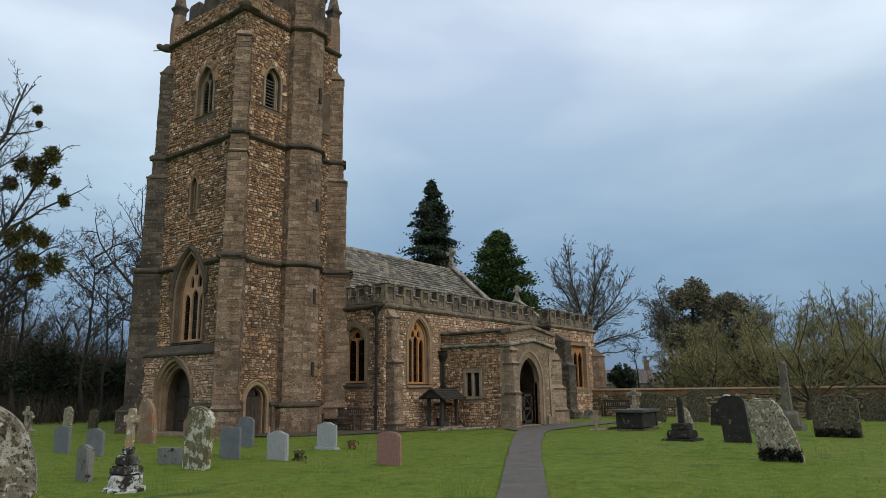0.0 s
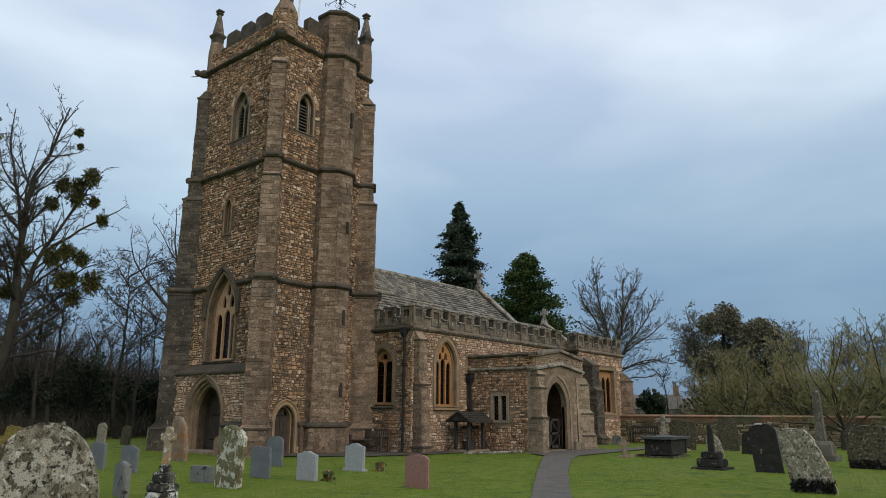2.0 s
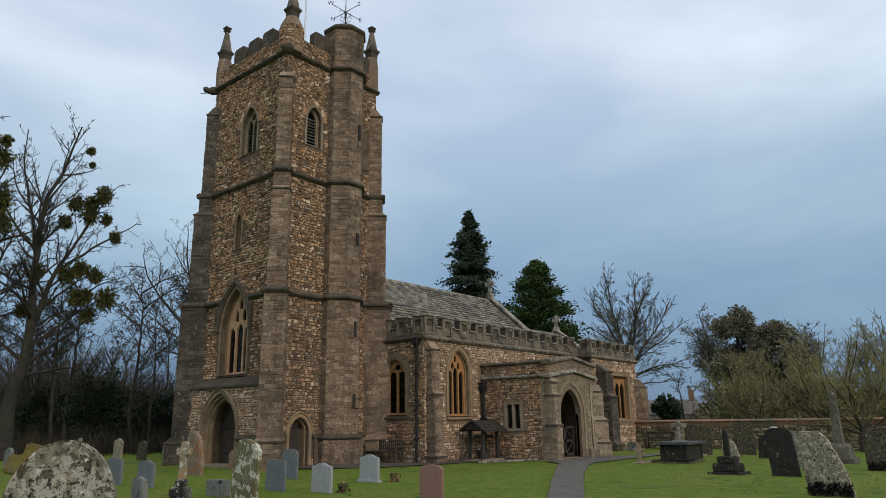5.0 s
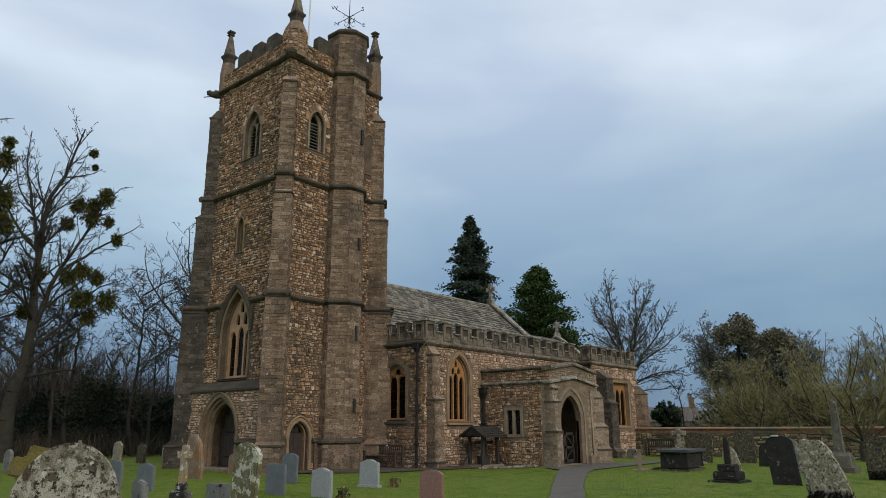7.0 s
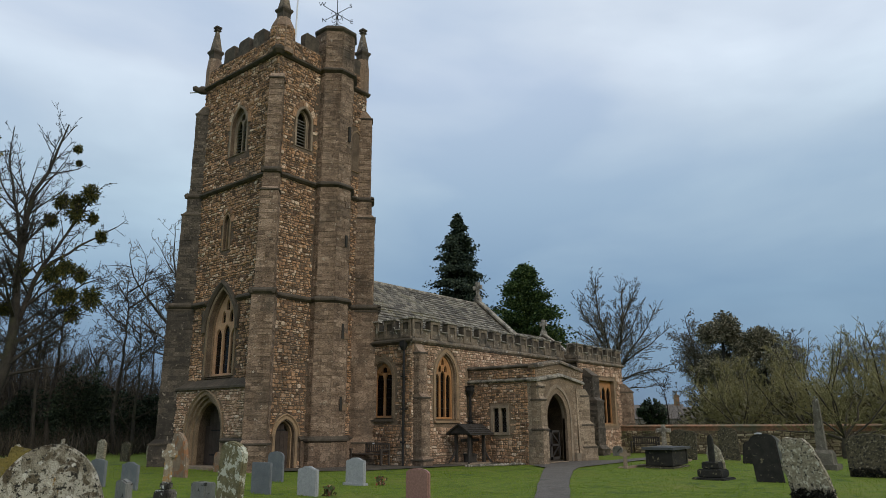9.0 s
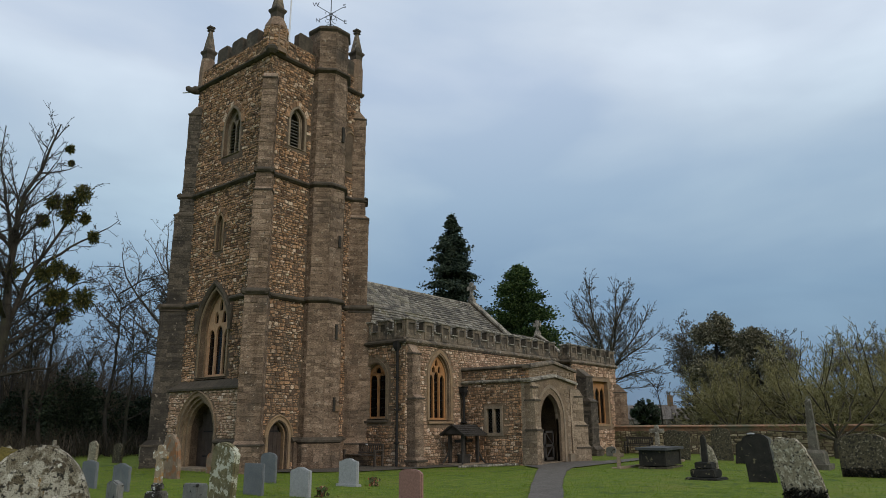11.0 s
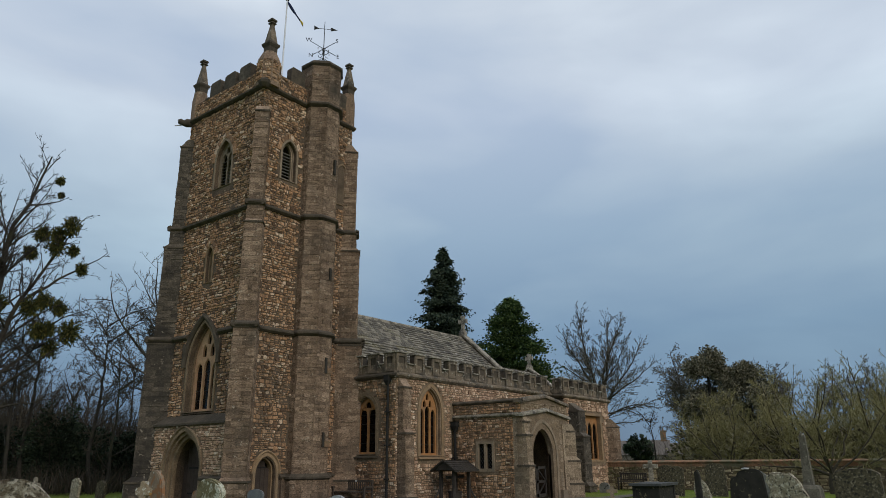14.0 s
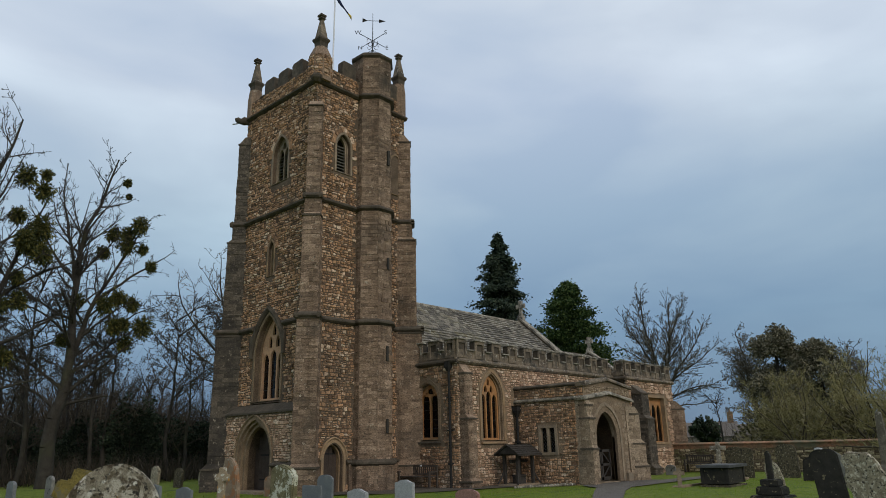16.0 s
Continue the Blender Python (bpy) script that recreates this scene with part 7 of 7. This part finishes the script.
# dark evergreens below the wood
for i, (x, y, rx, h) in enumerate(((21.5, 45.5, 3.2, 4.6), (17.5, 47.0, 2.8, 4.0), (24.5, 44.5, 2.6, 4.2), (19.6, 44.8, 2.4, 5.2), (27.5, 46.5, 3.0, 4.4), (13.5, 48.0, 2.5, 3.4), (9.5, 47.0, 2.4, 2.6))):
    shrub("evergreen_bush", x, y, rx, rx * 0.8, h, 10000, 0.13, m_conifer, "dense dark evergreen bush at the edge of the churchyard", 100 + i, category="bush")

# undergrowth and far woods
def thicket(rng_, n, place, h0, h1):
    mb = Mesh()
    for _ in range(n):
        x, y, k = place(rng_)
        h = rng_.uniform(h0, h1) * k
        lx, ly = rng_.gauss(0, h * 0.34), rng_.gauss(0, h * 0.34)
        w = rng_.uniform(0.008, 0.028) * max(1, k)
        b = rng_.uniform(0, 6.283)
        z0 = rng_.uniform(0, h * 0.45)
        i = len(mb.v)
        mb.v += [(x - w * math.cos(b), y - w * math.sin(b), z0 - 0.05), (x + w * math.cos(b), y + w * math.sin(b), z0 - 0.05), (x + lx, y + ly, h)]
        mb.f.append((i, i + 1, i + 2))
    return mb


def north_edge(r):
    a, d = radians(r.uniform(52, 92)), r.uniform(44, 62)
    return d * math.cos(a), d * math.sin(a), 1.0


tagged(part("undergrowth", thicket(random.Random(31), 24000, north_edge, 0.3, 2.0), m_bramble, fix=False), "brown winter undergrowth below the trees", "undergrowth", kind="stuff")


def north_wood(r):
    a, d = radians(r.uniform(50, 94)), r.uniform(62, 90)
    return d * math.cos(a), d * math.sin(a), 2.2 * (0.8 + 0.5 * noise.noise((a * 9, 2.3, 0)))


tagged(part("far_thicket", thicket(random.Random(33), 26000, north_wood, 1.2, 4.6), m_bramble, fix=False), "tangled leafless wood beyond the churchyard", "woods", kind="stuff")


def far_ring(r):
    a, d = radians(r.uniform(-12, 100)), r.uniform(110, 170)
    return d * math.cos(a), d * math.sin(a), 3.2 * (0.7 + 0.6 * noise.noise((a * 9, 0.3, 0)))


tagged(part("far_woods", thicket(random.Random(32), 26000, far_ring, 0.6, 2.3), m_bramble, fix=False), "brown leafless woods in the distance", "woods", kind="stuff")

# conifers behind the nave


def conifer(x, y, h, r, seed, count, label, mat=m_conifer, power=1.0, size=0.55, droop=-0.5, ragged=0.4):
    t = thing("conifer", (x, y, 0), label, "conifer")
    part("trunk", Mesh().rod((x, y, -0.1), (x, y, h * 0.97), r * 0.08, 0.04, 7), m_bark, t, fix=False)
    rng = random.Random(seed)
    boughs = []
    z = h * 0.06
    while z < h * 0.985:
        t_ = z / h
        ring = r * (1 - t_) ** power
        for _ in range(max(3, int(8 * (1 - t_) + 3))):
            a = rng.uniform(0, 6.283)
            boughs.append((a, z, ring * rng.uniform(1 - ragged, 1.08)))
        z += h * 0.022
    limbs = Mesh()
    for a, z, q in boughs[::3]:
        limbs.rod((x, y, z), (x + q * 0.8 * math.cos(a), y + q * 0.8 * math.sin(a), z + droop * q * 0.25), 0.05, 0.015, 3)
    part("boughs", limbs, m_bark, t, fix=False)

    def place(rr):
        a, z, q = rr.choice(boughs)
        s = rr.random() ** 0.6
        w = 0.16 * q + 0.1
        d = Vector((math.cos(a), math.sin(a), 0))
        return Vector((x, y, z)) + d * q * s + Vector((rr.gauss(0, w), rr.gauss(0, w), droop * q * 0.3 * s * s + rr.gauss(0, 0.22))), 1, d + Vector((0, 0, droop))
    part("foliage", tufts(count, place, size, seed=seed + 1, aspect=2.6), mat, t, fix=False)
    return t


conifer(59.1, 46.1, 24.6, 8.5, 61, 90000, "tall dark pointed conifer with drooping boughs", power=0.85, ragged=0.62, size=0.25)
conifer(59.0, 37.4, 17.4, 6.4, 62, 95000, "broad green evergreen with a rounded top", mat=m_yew, power=0.64, size=0.21, droop=0.35, ragged=0.25)
conifer(62.5, 41.5, 12.5, 4.0, 63, 14000, "dark lower evergreen between the tall ones", power=0.5, size=0.36)

# bare trees to the east
tree_e = limb_tree(51, "wide bare tree with a domed crown beyond the chancel", (
    (-1, 0, 0, 1, 7.6, 0.36, 0), (0, 1, -38, -52, 7.2, 0.13, 0), (0, 1, -24, -20, 9.6, 0.15, 0.15), (0, 1, -9, -8, 11.0, 0.16, -0.15), (0, 1, 5, 3, 10.6, 0.15, 0.2), (0, 1, 18, 14, 10.2, 0.15, -0.1), (0, 0.95, 32, 28, 9.4, 0.14, 0.1),
    (0, 0.95, 46, 50, 8.0, 0.12, -0.15), (0, 0.8, 62, 100, 6.6, 0.1, 0), (0, 0.85, 68, 78, 6.6, 0.1, 0.2), (0, 0.8, -60, -80, 7.0, 0.1, 0), (0, 0.95, -50, -66, 6.6, 0.1, -0.2), (0, 0.9, 10, 20, 8.0, 0.1, 0.8), (0, 0.9, -12, -20, 8.0, 0.1, -0.8),
    (0, 0.7, 66, 112, 5.4, 0.08, 0.2), (3, 0.3, -22, -26, 6.4, 0.08, 0.1), (5, 0.3, 28, 34, 6.0, 0.08, 0.1)), mat_twig=m_twig_pale, mat_trunk=m_twig, least=0.019, twigs=(3.6, 3.8, 3.4), reach=(0.32, 0.46, 0.5), rise=0.05, open_=(22, 48))
tree_e.matrix_basis = facing(72.9, 34.2)
tree_g = limb_tree(57, "thin bare tree with arching side branches", (
    (-1, 0, -3, -5, 6.8, 0.26, 0), (0, 1, -12, -2, 5.8, 0.13, 0), (0, 0.6, -50, -112, 3.4, 0.07, 0), (0, 0.7, 50, 100, 2.8, 0.06, 0.1), (0, 0.8, -35, -62, 3.8, 0.08, -0.1), (0, 0.92, 26, 14, 4.8, 0.09, 0), (0, 0.95, -26, -10, 5.0, 0.09, 0.1),
    (0, 0.45, 60, 112, 2.6, 0.06, 0.1), (0, 0.5, -60, -122, 2.8, 0.06, 0), (1, 0.3, 40, 70, 2.6, 0.06, 0.1), (1, 0.35, -40, -70, 2.6, 0.06, 0.1)), mat_twig=m_twig_pale, mat_trunk=m_twig, least=0.022, twigs=(4.2, 5.0, 4.0), reach=(0.42, 0.45, 0.5), rise=0.0)
tree_g.matrix_basis = facing(70.9, 24.4)
for x, y, k, a in ((84, 29, 0.95, 220), (82, 19, 0.9, 40), (80, 13.0, 0.85, 130), (84, 9.5, 0.9, 300)):
    c = copy_thing(tree_g, pose(x, y, 0, 0, 0, a))
    c.scale = (k, k, k)
for i, (x, y, k, a) in enumerate(((58.0, 53.5, 1.2, 30), (54.0, 48.5, 1.0, 80), (70, 28.0, 0.8, 100), (73, 21.5, 0.85, 20), (88, 20, 1.0, 100), (92, 12, 1.0, 190), (95, 4, 1.0, 250), (90, -6, 1.0, 20))):
    c = copy_thing(WOOD[i % 3], pose(x, y, 0, 0, 0, a))
    c.scale = (k * 1.1, k * 1.1, k * 1.1)


def ivy_tree(x, y, h, r, seed, mat, label, count, size=0.24):
    t = thing("ivy_clad_tree", (x, y, 0), label, "tree")
    part("trunk", Mesh().rod((x, y, -0.1), (x, y, h * 0.8), 0.35, 0.12, 7), m_bark, t, fix=False)
    rng = random.Random(seed)
    cl = [(rng.uniform(0, 6.283), rng.random(), rng.uniform(0.5, 1.0)) for _ in range(46)]

    def place(rr):
        a, b, q = rr.choice(cl)
        rad = r * q * math.sqrt(max(0.08, 1 - (1.75 * b - 0.75) ** 2)) * 0.8
        c = Vector((x + rad * math.cos(a), y + rad * math.sin(a), h * (0.12 + 0.83 * b)))
        d = Vector((rr.gauss(0, 1), rr.gauss(0, 1), rr.gauss(0, 1))).normalized()
        return c + d * rr.uniform(0.1, 1.0) * r * 0.4, 1, d
    part("foliage", tufts(count, place, size, seed=seed, aspect=2.2), mat, t, fix=False)
    return t


ivy_tree(66.7, 20.7, 11.7, 2.8, 71, m_ivy_dark, "ivy-clad tree with dull olive foliage", 52000, 0.17)
ivy_tree(67.8, 17.6, 9.8, 2.9, 72, m_ivy_dark, "lower ivy-clad tree with olive foliage", 44000, 0.17)

# twiggy trees and shrubs inside the east wall
tree_f = limb_tree(81, "gnarled bare orchard tree by the east wall", (
    (-1, 0, 6, 0, 1.0, 0.2, 0), (0, 1, -50, -34, 3.6, 0.058, 0), (0, 1, -26, -10, 4.7, 0.062, 0.2), (0, 1, 0, 8, 5.0, 0.062, -0.2), (0, 1, 26, 15, 4.9, 0.062, 0.1), (0, 1, 50, 38, 4.4, 0.058, 0), (0, 0.95, 68, 82, 3.6, 0.05, 0.2),
    (0, 0.9, -70, -88, 3.2, 0.08, -0.1), (0, 1, 12, 22, 4.2, 0.058, 0.8), (0, 1, -12, -22, 4.2, 0.058, -0.8)), mat_twig=m_twig_olive, least=0.0115, mat_trunk=m_twig, twigs=(4.6, 4.6, 4.0), reach=(0.36, 0.45, 0.5), rise=0.14)
tree_f.matrix_basis = facing(37.5, 6.6)
for x, y, k, a in ((43.5, 12.8, 0.95, 60), (45.0, 9.6, 1.15, 130), (46.5, 5.5, 1.25, 200), (41.0, 3.4, 1.05, 260), (38.6, 0.6, 1.0, 310), (48.5, 14.5, 1.05, 20), (44.5, 0.5, 1.2, 90), (49.5, 10.5, 1.2, 280), (52.0, 7.0, 1.3, 160), (50.0, 2.0, 1.3, 30), (43.0, -3.5, 1.1, 70), (53.0, 17.0, 1.1, 330)):
    c = copy_thing(tree_f, pose(x, y, 0, 0, 0, a))
    c.scale = (k, k, k)
for i, (x, y, rx, h) in enumerate(((47.5, 12.0, 3.2, 4.6), (51.0, 15.5, 3.4, 5.0), (50.0, 7.0, 3.6, 4.8), (53.0, 11.0, 3.8, 5.6), (49.0, 2.0, 3.5, 4.6), (56.0, 18.5, 3.2, 5.0))):
    shrub("twiggy_shrub", x, y, rx, rx, h * 0.85, 1300, 0.3, m_ivy, "twiggy olive-brown winter shrub", 130 + i, hollow=0.2)
shrub("evergreen_bush", 100.0, 42.0, 2.6, 2.6, 5.2, 1500, 0.6, m_conifer, "dark evergreen bush by the far houses", 150, category="bush")

# ---- far houses ----


def house(x, y, lx, ly, eave, ridge, turn, label, chimneys=1):
    h = thing("house", (0, 0, 0), label, "house")
    part("wall", Mesh().box(-lx / 2, lx / 2, -ly / 2, ly / 2, -0.2, eave), m_far_wall, h)
    r = Mesh()
    r.loft([[(q, -ly / 2 - 0.3, eave - 0.1), (q, 0, ridge), (q, ly / 2 + 0.3, eave - 0.1)] for q in (-lx / 2 - 0.2, lx / 2 + 0.2)])
    part("roof", r, m_roof_far, h)
    for k in range(chimneys):
        cx = -lx / 2 + 0.8 + k * (lx - 1.6)
        part("chimney", Mesh().box(cx - 0.45, cx + 0.45, -0.35, 0.35, ridge - 0.8, ridge + 1.5), m_brick, h)
        part("chimney_pot", Mesh().turn(cx, 0, [(0.16, ridge + 1.5), (0.13, ridge + 1.9)], 6), m_brick, h)
    for k in range(3):
        wx_ = -lx / 2 + lx * (k + 0.5) / 3
        part("window", Mesh().box(wx_ - 0.5, wx_ + 0.5, -ly / 2 - 0.03, -ly / 2 + 0.05, 1.0, 2.2), m_dark, h)
    h.matrix_basis = pose(x, y, 0, 0, 0, turn)


house(112, 48.5, 12, 7, 2.4, 4.6, 110, "far low house with brown tiled roof and chimneys", 2)
house(118, 41.0, 10, 7, 2.2, 4.2, 100, "far house with tiled roof", 1)
house(72.0, 4.5, 18, 8, 1.9, 3.6, 96, "long low barn with a grey roof beyond the wall", 0)

# ---- single stones of the west door wall, and single slates of the nave roof ----
DOOR_ROWS = laid(FP, 22.3, 27.45, 1.2, 3.0, [(WDOOR[0], 2.62, -0.1, 1.35, 2.98)], hs=(0.08, 0.16), ws=(0.09, 0.24), seed=801, split=0.55)
DOOR_ROWS += laid(FP, 22.3, 27.45, 0.0, 1.0, [(WDOOR[0], 2.62, -0.1, 1.35, 2.98)], hs=(0.1, 0.2), ws=(0.14, 0.36), seed=802, split=0.35)
DOOR_ROWS.sort(key=lambda r: abs(r[0] - 24.0))
pieces("stone", FP, DOOR_ROWS[:300], piece_templates(14, 1, 0.26), m_stone_piece, tower, 1, True)
rest = Mesh()
stone_mesh(rest, FP, DOOR_ROWS[300:])
tagged(part("door_wall_rubble", rest, m_pale, tower, fix=False), kind="stuff")
slate_tpl = piece_templates(6, 2, 0.03)
pieces("slate", FR, near, slate_tpl, m_slate_piece, roof, 2)
